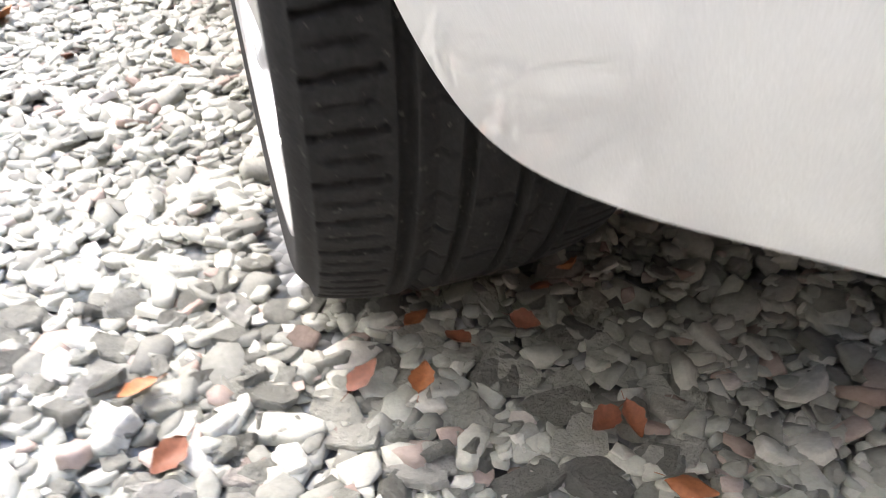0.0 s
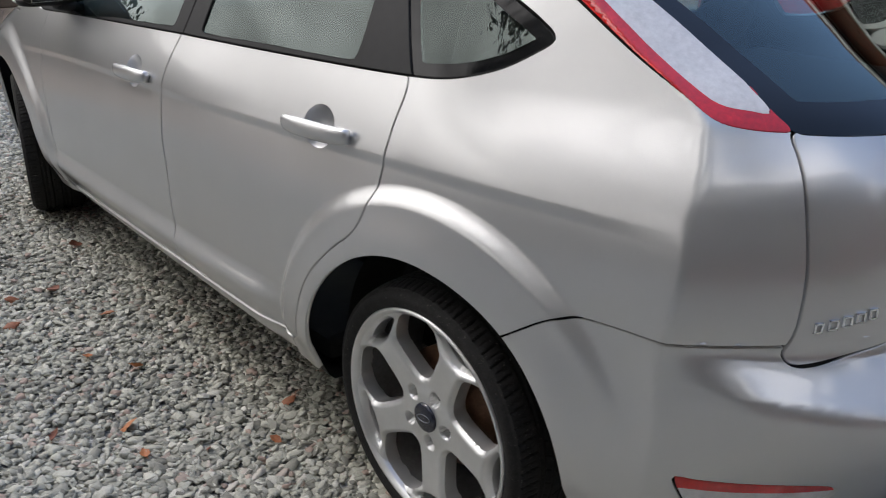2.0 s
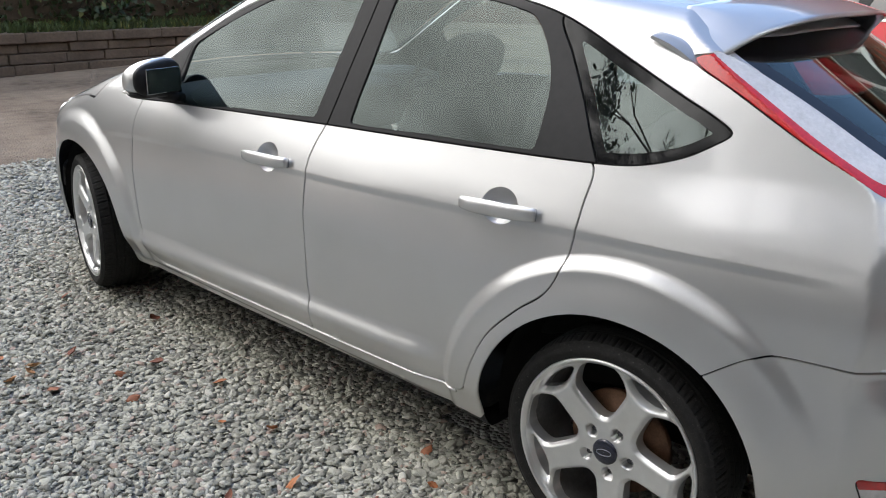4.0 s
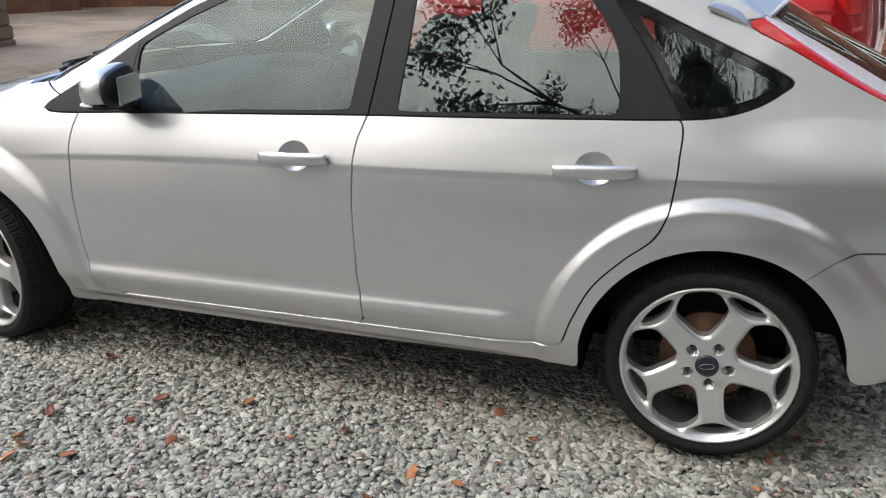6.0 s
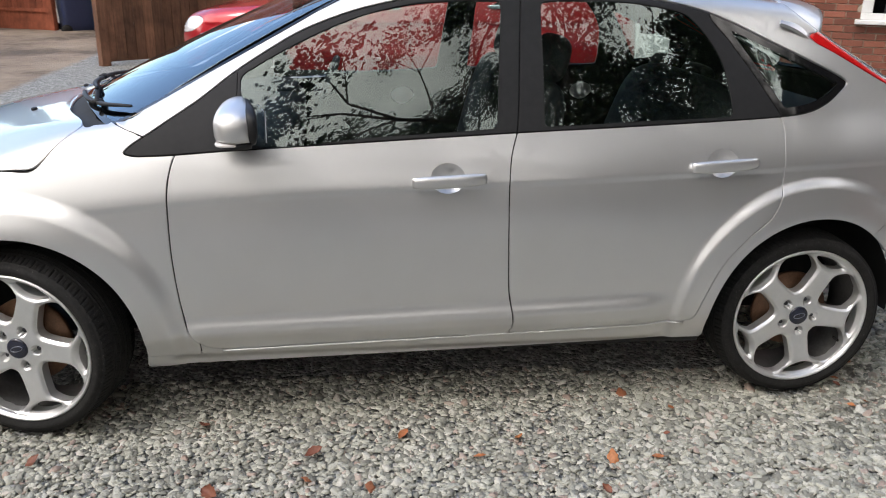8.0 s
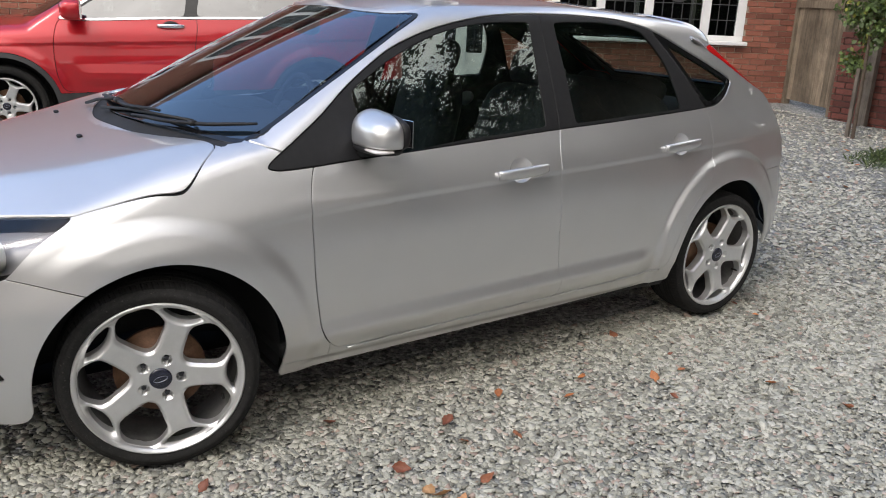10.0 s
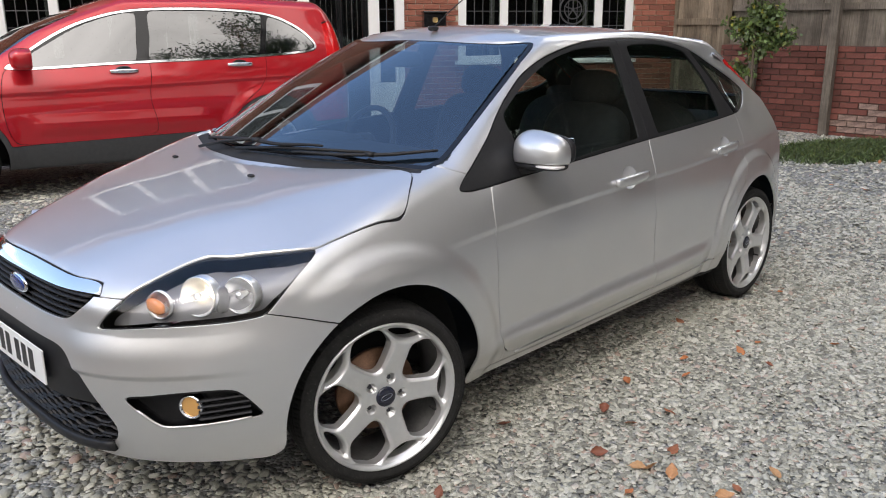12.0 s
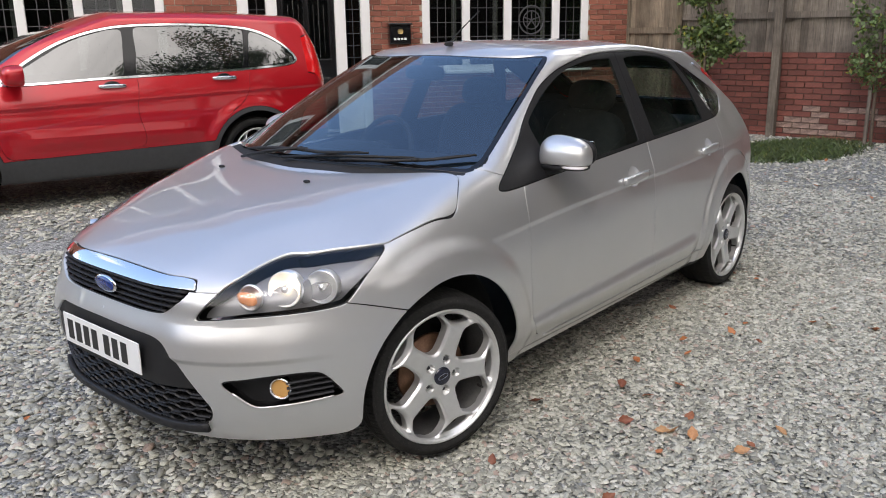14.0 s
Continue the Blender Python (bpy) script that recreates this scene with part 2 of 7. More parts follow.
def nose(x, z):
    side_ = np.abs(x)
    fold = .015 * np.clip((.615 - z) / .105, 0, 1) * step(.488, .510, z) * step(.32, .44, side_) * step(.80, .64, side_)
    return NOSE(z) - .27 * (side_ / .70) ** 3.6 + fold


def tail(x, z):
    zc = .576 + .040 * step(.45, .74, np.abs(x))           # the bumper's shelf narrows and fades out into the corners
    low = np.where(z > zc, .69 - (.69 - z) * .11 / (.69 - zc), .58 - (zc - z) * .28 / (zc - .30))
    corner = step(.66, .775, np.abs(x))
    shelf = (1 - corner) * SHELF(np.where(z < .30, z, low)) + corner * TAIL_SIDE(z)
    return np.where(z < .69, shelf, TAIL(z)) + TURN(z) * (np.abs(x) / .73) ** 3.0


def solid(x, y, z):
    """Below zero inside the body."""
    a = smax(np.abs(x) - width(y, z), z - top(x, y), .05)
    a = smax(a, y - nose(x, z), .06)
    a = smax(a, tail(x, z) - y, .007)
    return smax(a, .19 - z, .03)


BODY = {"form": solid}


def shell_grid(na=200, step_y=.013, fan=70, y0=-.42, y1=3.10, zc=.60):
    """The left half of the body's skin: rays from a spine out to the solid's surface."""
    ys = np.arange(y0, y1 + 1e-6, step_y)
    rows = [(y0, -radians(90) * (1 - i / fan)) for i in range(fan)] + [(y, 0.0) for y in ys] + [(y1, radians(90) * (i + 1) / fan) for i in range(fan)]
    ay = np.array([r[0] for r in rows])[:, None]
    tilt = np.array([r[1] for r in rows])[:, None]
    even = np.linspace(0, np.pi, 2000)                # 0: straight up, pi: straight down, by the left side
    dense = np.cumsum(1 + 2.5 * np.exp(-((np.degrees(even) - 75.5) / 4.5) ** 2) + 3.2 * np.exp(-((np.degrees(even) - 103.5) / 4.5) ** 2))
    ang = np.interp(np.linspace(dense[0], dense[-1], na), dense, even)[None, :]
    dx, dy, dz = -np.sin(ang) * np.cos(tilt), np.sin(tilt) + 0 * ang, np.cos(ang) * np.cos(tilt)
    lo, hi = np.full(dx.shape, .05), np.full(dx.shape, 1.7)
    for _ in range(34):
        mid = (lo + hi) / 2
        inside = BODY["form"](dx * mid, ay + dy * mid, zc + dz * mid) < 0
        lo, hi = np.where(inside, mid, lo), np.where(inside, hi, mid)
    v = np.stack([dx * lo, ay + dy * lo, zc + dz * lo], -1)
    n, m = dx.shape
    i, j = np.meshgrid(np.arange(n - 1), np.arange(m - 1), indexing="ij")
    q = np.stack([i * m + j, i * m + j + 1, (i + 1) * m + j + 1, (i + 1) * m + j], -1).reshape(-1, 4)
    return v.reshape(-1, 3), q


def outline(knots, closed=True, steps=10):
    """A smooth closed line through a few corner points."""
    p = np.array(knots, float)
    n, out = len(p), []
    for i in range(n):
        a, b, c, d = p[i - 1], p[i], p[(i + 1) % n], p[(i + 2) % n]
        lb, lc = np.linalg.norm(c - b), 1e-9
        tb = (c - a) * lb / (np.linalg.norm(c - b) + np.linalg.norm(b - a) + lc)
        tc = (d - b) * lb / (np.linalg.norm(d - c) + np.linalg.norm(c - b) + lc)
        for k in range(steps):
            t = k / steps
            out.append(b * (1 + 2 * t) * (1 - t) ** 2 + tb * t * (1 - t) ** 2 + c * t * t * (3 - 2 * t) + tc * t * t * (t - 1))
    return np.array(out)


def distance(line, uv, reach=.12):
    """Signed distance to a closed line in a plane (inside below zero), exact near it."""
    out = np.full(len(uv), 1.0)
    lo, hi = line.min(0) - reach, line.max(0) + reach
    near = np.nonzero(((uv > lo) & (uv < hi)).all(1))[0]
    a, b = line, np.roll(line, -1, 0)
    for part_ in np.array_split(near, max(1, len(near) // 4000)):
        p = uv[part_][:, None]
        ab, ap = b - a, p - a
        t = np.clip((ap * ab).sum(-1) / np.maximum((ab * ab).sum(-1), 1e-12), 0, 1)
        d = np.sqrt((((ap - t[..., None] * ab)) ** 2).sum(-1)).min(1)
        cross = ((a[:, 1] > p[..., 1]) != (b[:, 1] > p[..., 1])) & (p[..., 0] < (b[:, 0] - a[:, 0]) * (p[..., 1] - a[:, 1]) / np.where(b[:, 1] == a[:, 1], 1e-12, b[:, 1] - a[:, 1]) + a[:, 0])
        out[part_] = np.where(cross.sum(1) % 2 == 1, -d, d)
    return out


def clip(mesh, f):
    """The part of a triangle mesh where f (one value a vertex) is below zero, cut along f = 0."""
    v, tri = mesh
    s = f[tri] < 0
    count = s.sum(1)
    keep = [tri[count == 3]]
    verts, cuts, extra = [v], {}, []
    n = len(v)
    for t, ins in zip(tri[(count == 1) | (count == 2)].tolist(), s[(count == 1) | (count == 2)].tolist()):
        poly = []
        for k in range(3):
            a, b = t[k], t[(k + 1) % 3]
            if ins[k]:
                poly.append(a)
            if ins[k] != ins[(k + 1) % 3]:
                key = (a, b) if a < b else (b, a)
                if key not in cuts:
                    w = f[key[0]] / (f[key[0]] - f[key[1]])
                    cuts[key] = n + len(extra)
                    extra.append(v[key[0]] * (1 - w) + v[key[1]] * w)
                poly.append(cuts[key])
        for k in range(1, len(poly) - 1):
            keep.append(np.array([[poly[0], poly[k], poly[k + 1]]]))
    tri2 = np.concatenate(keep) if keep else np.zeros((0, 3), int)
    v2 = np.concatenate([v, np.array(extra)]) if extra else v
    used, inv = np.unique(tri2, return_inverse=True)
    return v2[used], inv.reshape(-1, 3)


def side_view(v):
    return v[:, 1:3]


def end_view(v):
    return np.stack([-v[:, 0], v[:, 2]], 1)


def plan_view(v):
    return np.stack([-v[:, 0], v[:, 1]], 1)


def nose_view(v):
    return np.stack([(v[:, 0] + v[:, 1]) * .7071, v[:, 2]], 1)


def tail_view(v):
    return np.stack([(v[:, 0] - v[:, 1]) * .7071, v[:, 2]], 1)


class Skin:
    """What is left of the left half of the body's skin while panels are cut out of it."""

    def __init__(self, mesh):
        self.mesh = mesh

    def cut(self, line, view, where=None, gap=.0028):
        v = self.mesh[0]
        f = distance(line, view(v)) if not callable(line) else line(v)
        if where is not None:
            f = np.where(where(v), f, 1.0)
        inside = clip(self.mesh, f + gap)
        self.mesh = clip(self.mesh, gap - f)
        return inside


def skin_normals(v):
    e, solid = 1e-4, BODY["form"]
    x, y, z = v.T
    g = np.stack([solid(x + e, y, z) - solid(x - e, y, z), solid(x, y + e, z) - solid(x, y - e, z), solid(x, y, z + e) - solid(x, y, z - e)], 1)
    return g / np.maximum(np.linalg.norm(g, axis=1, keepdims=True), 1e-9)


def skin_panel(name, mesh, mat, parent, sides="left", depth=.012, sink=0.0, label="", face=True):
    """An object of a cut-out piece of skin: edges turned in by depth, set in by sink; 'left', 'right' or 'both' halves as one."""
    v, tri = mesh[:2]
    nrm = skin_normals(v) if len(mesh) == 2 else mesh[2]
    edges = np.sort(np.concatenate([tri[:, [0, 1]], tri[:, [1, 2]], tri[:, [2, 0]]]), 1)
    code = edges[:, 0].astype(np.int64) * (len(v) + 1) + edges[:, 1]
    uniq, first, cnt = np.unique(code, return_index=True, return_counts=True)
    directed = np.concatenate([tri[:, [0, 1]], tri[:, [1, 2]], tri[:, [2, 0]]])[first[cnt == 1]]
    mid = (np.abs(v[directed[:, 0], 0]) < 1e-4) & (np.abs(v[directed[:, 1], 0]) < 1e-4)
    directed = directed[~mid]
    rim, where = np.unique(directed, return_inverse=True)
    where = where.reshape(-1, 2)
    low = v[rim] - nrm[rim] * depth
    flat = np.zeros_like(low)
    out = np.cross(v[directed[:, 1]] - v[directed[:, 0]], nrm[directed[:, 0]])
    for k in (0, 1):
        np.add.at(flat, where[:, k], out)
    flat /= np.maximum(np.linalg.norm(flat, axis=1, keepdims=True), 1e-9)
    base = len(v)
    lip = np.concatenate([np.stack([directed[:, 1], directed[:, 0], base + where[:, 0]], 1), np.stack([directed[:, 1], base + where[:, 0], base + where[:, 1]], 1)])
    vv, nn, ff = np.concatenate([v - nrm * sink, low - nrm[rim] * sink]), np.concatenate([nrm, flat]), np.concatenate([tri, lip]) if face else lip
    flip = np.array([-1, 1, 1])
    if sides == "right":
        vv, nn, ff = vv * flip, nn * flip, ff[:, ::-1]
    elif sides == "both":
        ff = np.concatenate([ff, ff[:, ::-1] + len(vv)])
        vv, nn = np.concatenate([vv, vv * flip]), np.concatenate([nn, nn * flip])
    ob = quick_object(name, vv, ff, mat, parent, nn)
    if label:
        tagged(ob, label)
    return ob


def quick_object(name, v, tri, mat, parent=None, normals=None, smooth=True):
    me = bpy.data.meshes.new(name)
    me.vertices.add(len(v))
    me.vertices.foreach_set("co", np.ascontiguousarray(v, dtype=np.float32).ravel())
    me.loops.add(len(tri) * 3)
    me.loops.foreach_set("vertex_index", np.ascontiguousarray(tri, dtype=np.int32).ravel())
    me.polygons.add(len(tri))
    me.polygons.foreach_set("loop_start", np.arange(0, len(tri) * 3, 3, dtype=np.int32))
    if smooth:
        me.polygons.foreach_set("use_smooth", np.ones(len(tri), dtype=bool))
    me.update(calc_edges=True)
    me.validate()
    if normals is not None:
        me.normals_split_custom_set_from_vertices(normals.tolist())
    me.materials.append(mat)
    ob = new(name, me)
    ob.parent = parent
    return ob


def lathe(profile, segs, axis_x=True):
    """A ring of (x, r) points turned round the x axis: vertices and triangles."""
    p = np.array(profile, float)
    a = np.linspace(0, 2 * np.pi, segs, endpoint=False)
    v = np.stack([np.repeat(p[:, 0][None], segs, 0), np.cos(a)[:, None] * p[:, 1], np.sin(a)[:, None] * p[:, 1]], -1)
    n = len(p)
    i, j = np.meshgrid(np.arange(segs), np.arange(n - 1), indexing="ij")
    k = (i + 1) % segs
    q = np.stack([i * n + j, k * n + j, k * n + j + 1, i * n + j + 1], -1).reshape(-1, 4)
    return v.reshape(-1, 3), np.concatenate([q[:, [0, 1, 2]], q[:, [0, 2, 3]]])


# ---- the silver hatchback ----
hatchback = root("silver_hatchback", pose(0, 0, 0), "silver five-door hatchback parked on slate chippings, front wheels turned", "car")
grid_v, grid_q = shell_grid(na=430, step_y=.0105, fan=125)
grid_v[np.abs(grid_v[:, 0]) < 1e-6, 0] = 0
grid_t = np.concatenate([grid_q[:, [0, 1, 2]], grid_q[:, [0, 2, 3]]])[:, ::-1]
skin = Skin((grid_v, grid_t))


def arch(v, radius=.378):
    rr = np.hypot(v[:, 1] - HUB_R, v[:, 2] - HUB_Z)
    rf = np.hypot(v[:, 1] - HUB_F, v[:, 2] - HUB_Z)
    return np.where(v[:, 0] < -.5, np.minimum(rr, rf) - radius, 1.0)


UNDER = curve([(-1, .30), (-.5, .289), (-.40, .276), (-.3, .266), (-.2, .262), (.36, .243), (1.1, .223), (2.07, .208), (2.3, .205), (2.9, .205), (3.1, .21), (3.5, .225)])
lv, lq = shell_grid(na=150, step_y=.024, fan=44)
lv[np.abs(lv[:, 0]) < 1e-6, 0] = 0
inner = (lv, np.concatenate([lq[:, [0, 1, 2]], lq[:, [0, 2, 3]]])[:, ::-1])


def open_below(v):
    """Wheel openings and the lower edge as one line, rounded where they meet."""
    k = .02 + .060 * step(-.25, -.40, v[:, 1]) + .05 * step(2.9, 3.05, v[:, 1])
    return -smax(-arch(v), UNDER(v[:, 1]) - v[:, 2], k)


skin.cut(open_below, None, gap=0)

DLO = outline([(2.285, .922), (2.24, .910), (1.96, .926), (1.47, .952), (1.07, .972), (.766, .984), (.44, .997), (.15, 1.010), (.04, 1.022), (-.05, 1.050), (-.112, 1.088), (-.136, 1.112),
               (-.10, 1.137), (-.01, 1.177), (.148, 1.245), (.346, 1.328), (.478, 1.363), (.646, 1.386), (1.0, 1.398), (1.3, 1.386), (1.542, 1.341), (1.733, 1.275), (1.861, 1.206), (1.961, 1.143), (2.065, 1.067), (2.186, .990)])
left = lambda v: v[:, 0] < -.45
dlo = Skin(skin.cut(DLO, side_view, left))
FRONT_PANE = outline([(1.922, .942), (1.93, 1.04), (1.936, 1.128), (1.90, 1.158), (1.726, 1.248), (1.538, 1.322), (1.35, 1.359), (1.115, 1.367), (1.103, 1.36), (1.118, 1.18), (1.134, .998), (1.142, .985), (1.5, .964)], steps=6)
REAR_PANE = outline([(.978, 1.0), (.972, 1.18), (.968, 1.355), (.955, 1.366), (.80, 1.371), (.644, 1.365), (.50, 1.343), (.452, 1.325), (.39, 1.26), (.345, 1.18), (.328, 1.09), (.325, 1.022), (.335, 1.014), (.65, 1.003), (.97, .990)], steps=6)
QUARTER = outline([(.142, 1.010), (.19, 1.078), (.234, 1.145), (.31, 1.247), (.375, 1.335), (.30, 1.36), (0, 1.30), (-.3, 1.2), (-.3, 1.0), (-.1, .95), (.1, .96)], steps=6)


def even_pane(mesh, up=False):
    """Lays a pane on one smooth curved sheet: x over (y, z), or z over (x, y) for the screen."""
    v = mesh[0].copy()
    if up:
        terms = lambda x, y: np.stack([1 + 0 * x, x * x, y, y * y, x * x * y, x ** 4], 1)
        fit = np.linalg.lstsq(terms(v[:, 0], v[:, 1]), v[:, 2], rcond=None)[0]
        v[:, 2] = terms(v[:, 0], v[:, 1]) @ fit
        x, y = v[:, 0], v[:, 1]
        n = np.stack([-(2 * fit[1] * x + 2 * fit[4] * x * y + 4 * fit[5] * x ** 3), -(fit[2] + 2 * fit[3] * y + fit[4] * x * x), 1 + 0 * x], 1)
    else:
        terms = lambda y, z: np.stack([1 + 0 * y, y, z, y * y, y * z, z * z], 1)
        fit = np.linalg.lstsq(terms(v[:, 1], v[:, 2]), v[:, 0], rcond=None)[0]
        v[:, 0] = terms(v[:, 1], v[:, 2]) @ fit
        y, z = v[:, 1], v[:, 2]
        n = np.stack([-1 + 0 * y, fit[1] + 2 * fit[3] * y + fit[4] * z, fit[2] + fit[4] * y + 2 * fit[5] * z], 1)
    return v, mesh[1], n / np.linalg.norm(n, axis=1, keepdims=True)


front_pane = dlo.cut(FRONT_PANE, side_view, gap=.001)
rear_pane = dlo.cut(REAR_PANE, side_view, gap=.001)
quarter = dlo.cut(QUARTER, side_view, gap=.003)
q_in = Skin(quarter)
quarter_pane = q_in.cut(lambda v: np.maximum(distance(DLO, side_view(v)), distance(QUARTER, side_view(v))) + .026, None, gap=0)
mirror_sail = dlo.cut(lambda v: 1.953 - v[:, 1] - (v[:, 2] - .93) * .03, None, gap=.0012)
GAP_B = curve([(.30, 1.085), (.475, 1.092), (.663, 1.100), (.82, 1.101), (.901, 1.093), (.969, 1.072), (1.2, 1.05), (1.4, 1.034)])
rear_frame = dlo.cut(lambda v: v[:, 1] - GAP_B(v[:, 2]), None, gap=.003)
front_frame = dlo.mesh

FRONT_DOOR = outline([(1.085, .301), (1.092, .475), (1.100, .663), (1.101, .82), (1.093, .901), (1.072, .969), (1.06, 1.0), (1.5, .99), (2.1, .95), (2.128, .925), (2.150, .87), (2.161, .80), (2.162, .66), (2.157, .54), (2.143, .415), (2.125, .335), (2.08, .286), (2.03, .2755), (1.6, .287), (1.3, .2955)], steps=6)
REAR_DOOR = outline([(1.085, .301), (.90, .306), (.60, .3135), (.47, .317), (.432, .328), (.42, .355), (.402, .414), (.348, .53), (.262, .625), (.19, .688), (.158, .755), (.146, .84), (.143, .913), (.147, 1.0), (.20, 1.02), (.6, 1.01), (1.06, 1.0), (1.072, .969), (1.093, .901), (1.101, .82), (1.100, .663), (1.092, .475)], steps=6)
front_door = Skin(skin.cut(FRONT_DOOR, side_view, left))
rear_door = Skin(skin.cut(REAR_DOOR, side_view, left))
GRIPS = [(1.30, .838), (.372, .868)]


def cup(y, z):
    return outline([(y + .056 * math.cos(a), z + .047 * math.sin(a)) for a in np.linspace(0, 2 * math.pi, 14, endpoint=False)], steps=4)


front_cup, rear_cup = front_door.cut(cup(*GRIPS[0]), side_view, gap=0), rear_door.cut(cup(*GRIPS[1]), side_view, gap=0)

HEAD = outline([(2.084, .635), (2.045, .68), (1.982, .732), (1.882, .779), (1.795, .804), (1.730, .805), (1.629, .814), (1.487, .8205), (1.48, .810), (1.535, .750), (1.598, .672), (1.620, .660), (1.703, .651), (1.928, .643), (2.06, .633)], steps=6)
FOGBOX = outline([(2.010, .431), (1.93, .444), (1.852, .451), (1.73, .452), (1.69, .44), (1.632, .372), (1.632, .362), (1.66, .357), (1.753, .348), (1.87, .342), (1.913, .346), (1.96, .38)], steps=6)
forward = lambda v: (v[:, 1] > 2.75) & (v[:, 0] < -.3)
ahead = lambda v: v[:, 1] > 3.1
head_lens = skin.cut(HEAD, nose_view, forward)
fog_box = skin.cut(FOGBOX, nose_view, forward)
GRILLE = outline([(-.2, .632), (.05, .632), (.25, .634), (.32, .640), (.348, .652), (.395, .690), (.409, .711), (.39, .7145), (.2, .7145), (-.2, .7145), (-.5, .7145), (-.5, .632)], steps=5)
BAR = outline([(-.2, .716), (.2, .716), (.36, .717), (.428, .718), (.424, .726), (.404, .746), (.30, .751), (.1, .756), (-.2, .757), (-.6, .756), (-.6, .716)], steps=5)
MOUTH = outline([(-.3, .566), (.08, .565), (.25, .563), (.31, .558), (.35, .54), (.417, .465), (.487, .355), (.494, .325), (.482, .295), (.455, .276), (.309, .256), (0, .247), (-.3, .247), (-.8, .25), (-.8, .56)], steps=5)
grille_hole = skin.cut(GRILLE, end_view, ahead)
chrome_bar = skin.cut(BAR, end_view, ahead)
mouth = Skin(skin.cut(MOUTH, end_view, ahead))
BONNET_EDGE = outline([(-.5, 3.6), (.2, 3.6), (.44, 3.45), (.497, 3.345), (.508, 3.312), (.577, 3.115), (.683, 2.988), (.766, 2.865), (.776, 2.811), (.80, 2.65), (.815, 2.565), (.808, 2.528), (.775, 2.48), (.728, 2.425), (.70, 2.424), (.656, 2.437), (.45, 2.525), (.26, 2.585), (0, 2.62), (-.3, 2.6), (-.6, 2.7)], steps=6)
bonnet = skin.cut(BONNET_EDGE, plan_view, lambda v: (v[:, 1] > 2.3) & (v[:, 2] > .7155))
SCREEN = outline([(-.3, 1.70), (0, 1.705), (.25, 1.692), (.43, 1.648), (.535, 1.592), (.563, 1.59), (.60, 1.72), (.67, 2.0), (.728, 2.25), (.728, 2.31), (.715, 2.345), (.64, 2.39), (.45, 2.47), (.26, 2.53), (0, 2.565), (-.3, 2.53), (-.6, 2.4), (-.6, 1.7)], steps=6)
COWL = outline([(-.3, 1.9), (.5, 1.9), (.75, 2.29), (.75, 2.38), (.715, 2.418), (.656, 2.436), (.45, 2.524), (.26, 2.584), (0, 2.619), (-.3, 2.59), (-.6, 2.4)], steps=6)
screen = skin.cut(SCREEN, plan_view, lambda v: v[:, 2] > .93, gap=.0012)
cowl = skin.cut(COWL, plan_view, lambda v: (v[:, 2] > .93) & (v[:, 1] < 2.7) & (v[:, 0] > -.74))
ROOF_EDGE = outline([(-.3, 1.69), (0, 1.695), (.25, 1.682), (.43, 1.638), (.50, 1.60), (.515, 1.5), (.525, 1.0), (.51, .5), (.475, .12), (.45, .085), (.2, .05), (-.3, .05), (-.8, .1), (-.8, 1.6)], steps=6)
roof = skin.cut(ROOF_EDGE, plan_view, lambda v: v[:, 2] > 1.25)

behind = lambda v: v[:, 1] < .03
LAMP = outline([(.600, 1.262), (.616, 1.199), (.630, 1.116), (.634, 1.060), (.630, 1.030), (.604, 1.019), (.546, 1.0145), (.541, 1.020), (.545, 1.040), (.535, 1.075), (.526, 1.138), (.531, 1.208), (.552, 1.268), (.575, 1.282)], steps=6)
LAMP_WHITE = outline([(.590, 1.256), (.598, 1.20), (.608, 1.116), (.612, 1.072), (.606, 1.050), (.575, 1.042), (.549, 1.040), (.536, 1.075), (.5, 1.138), (.5, 1.208), (.53, 1.29), (.575, 1.29)], steps=6)
tail_lamp = Skin(skin.cut(LAMP, end_view, behind, gap=.0008))
tail_white = tail_lamp.cut(LAMP_WHITE, end_view, gap=.0006)
REAR_GLASS = outline([(-.3, 1.004), (0, 1.004), (.3, 1.006), (.53, 1.012), (.545, 1.025), (.535, 1.075), (.526, 1.138), (.531, 1.208), (.54, 1.262), (.53, 1.30), (.3, 1.315), (0, 1.32), (-.3, 1.31), (-.7, 1.2), (-.7, 1.03)], steps=6)
rear_glass = Skin(skin.cut(REAR_GLASS, end_view, behind, gap=.0015))
hatch_pane = rear_glass.cut(lambda v: distance(REAR_GLASS, end_view(v)) + .045, None, gap=0)
HATCH = outline([(-.3, .685), (0, .684), (.25, .680), (.397, .672), (.50, .660), (.565, .652), (.597, .655), (.605, .674), (.594, .704), (.585, .798), (.571, .913), (.554, .98), (.543, 1.013), (.50, 1.03), (.3, 1.02), (-.3, 1.02), (-.8, 1.0), (-.8, .7)], steps=6)
hatch = skin.cut(HATCH, end_view, behind)
REFLECTOR = outline([(-.130, .437), (-.098, .438), (.009, .440), (.125, .434), (.152, .42), (.12, .375), (.05, .347), (-.04, .342), (-.089, .36), (-.117, .402)], steps=6)
reflector = Skin(skin.cut(REFLECTOR, tail_view, lambda v: v[:, 1] < -.3))
reflector_red = reflector.cut(lambda v: .416 - v[:, 2] + .03 * (v[:, 0] + .65), None, gap=.0005)
BUMP_R = curve([(-1.2, .6845), (-.618, .6855), (-.5, .683), (-.42, .682), (-.35, .679), (-.325, .672), (-.213, .598), (0, .46)])
BUMP_F = curve([(2.6, .53), (2.846, .603), (2.991, .648), (3.06, .667), (3.15, .70), (3.25, .7155), (3.6, .7155)])
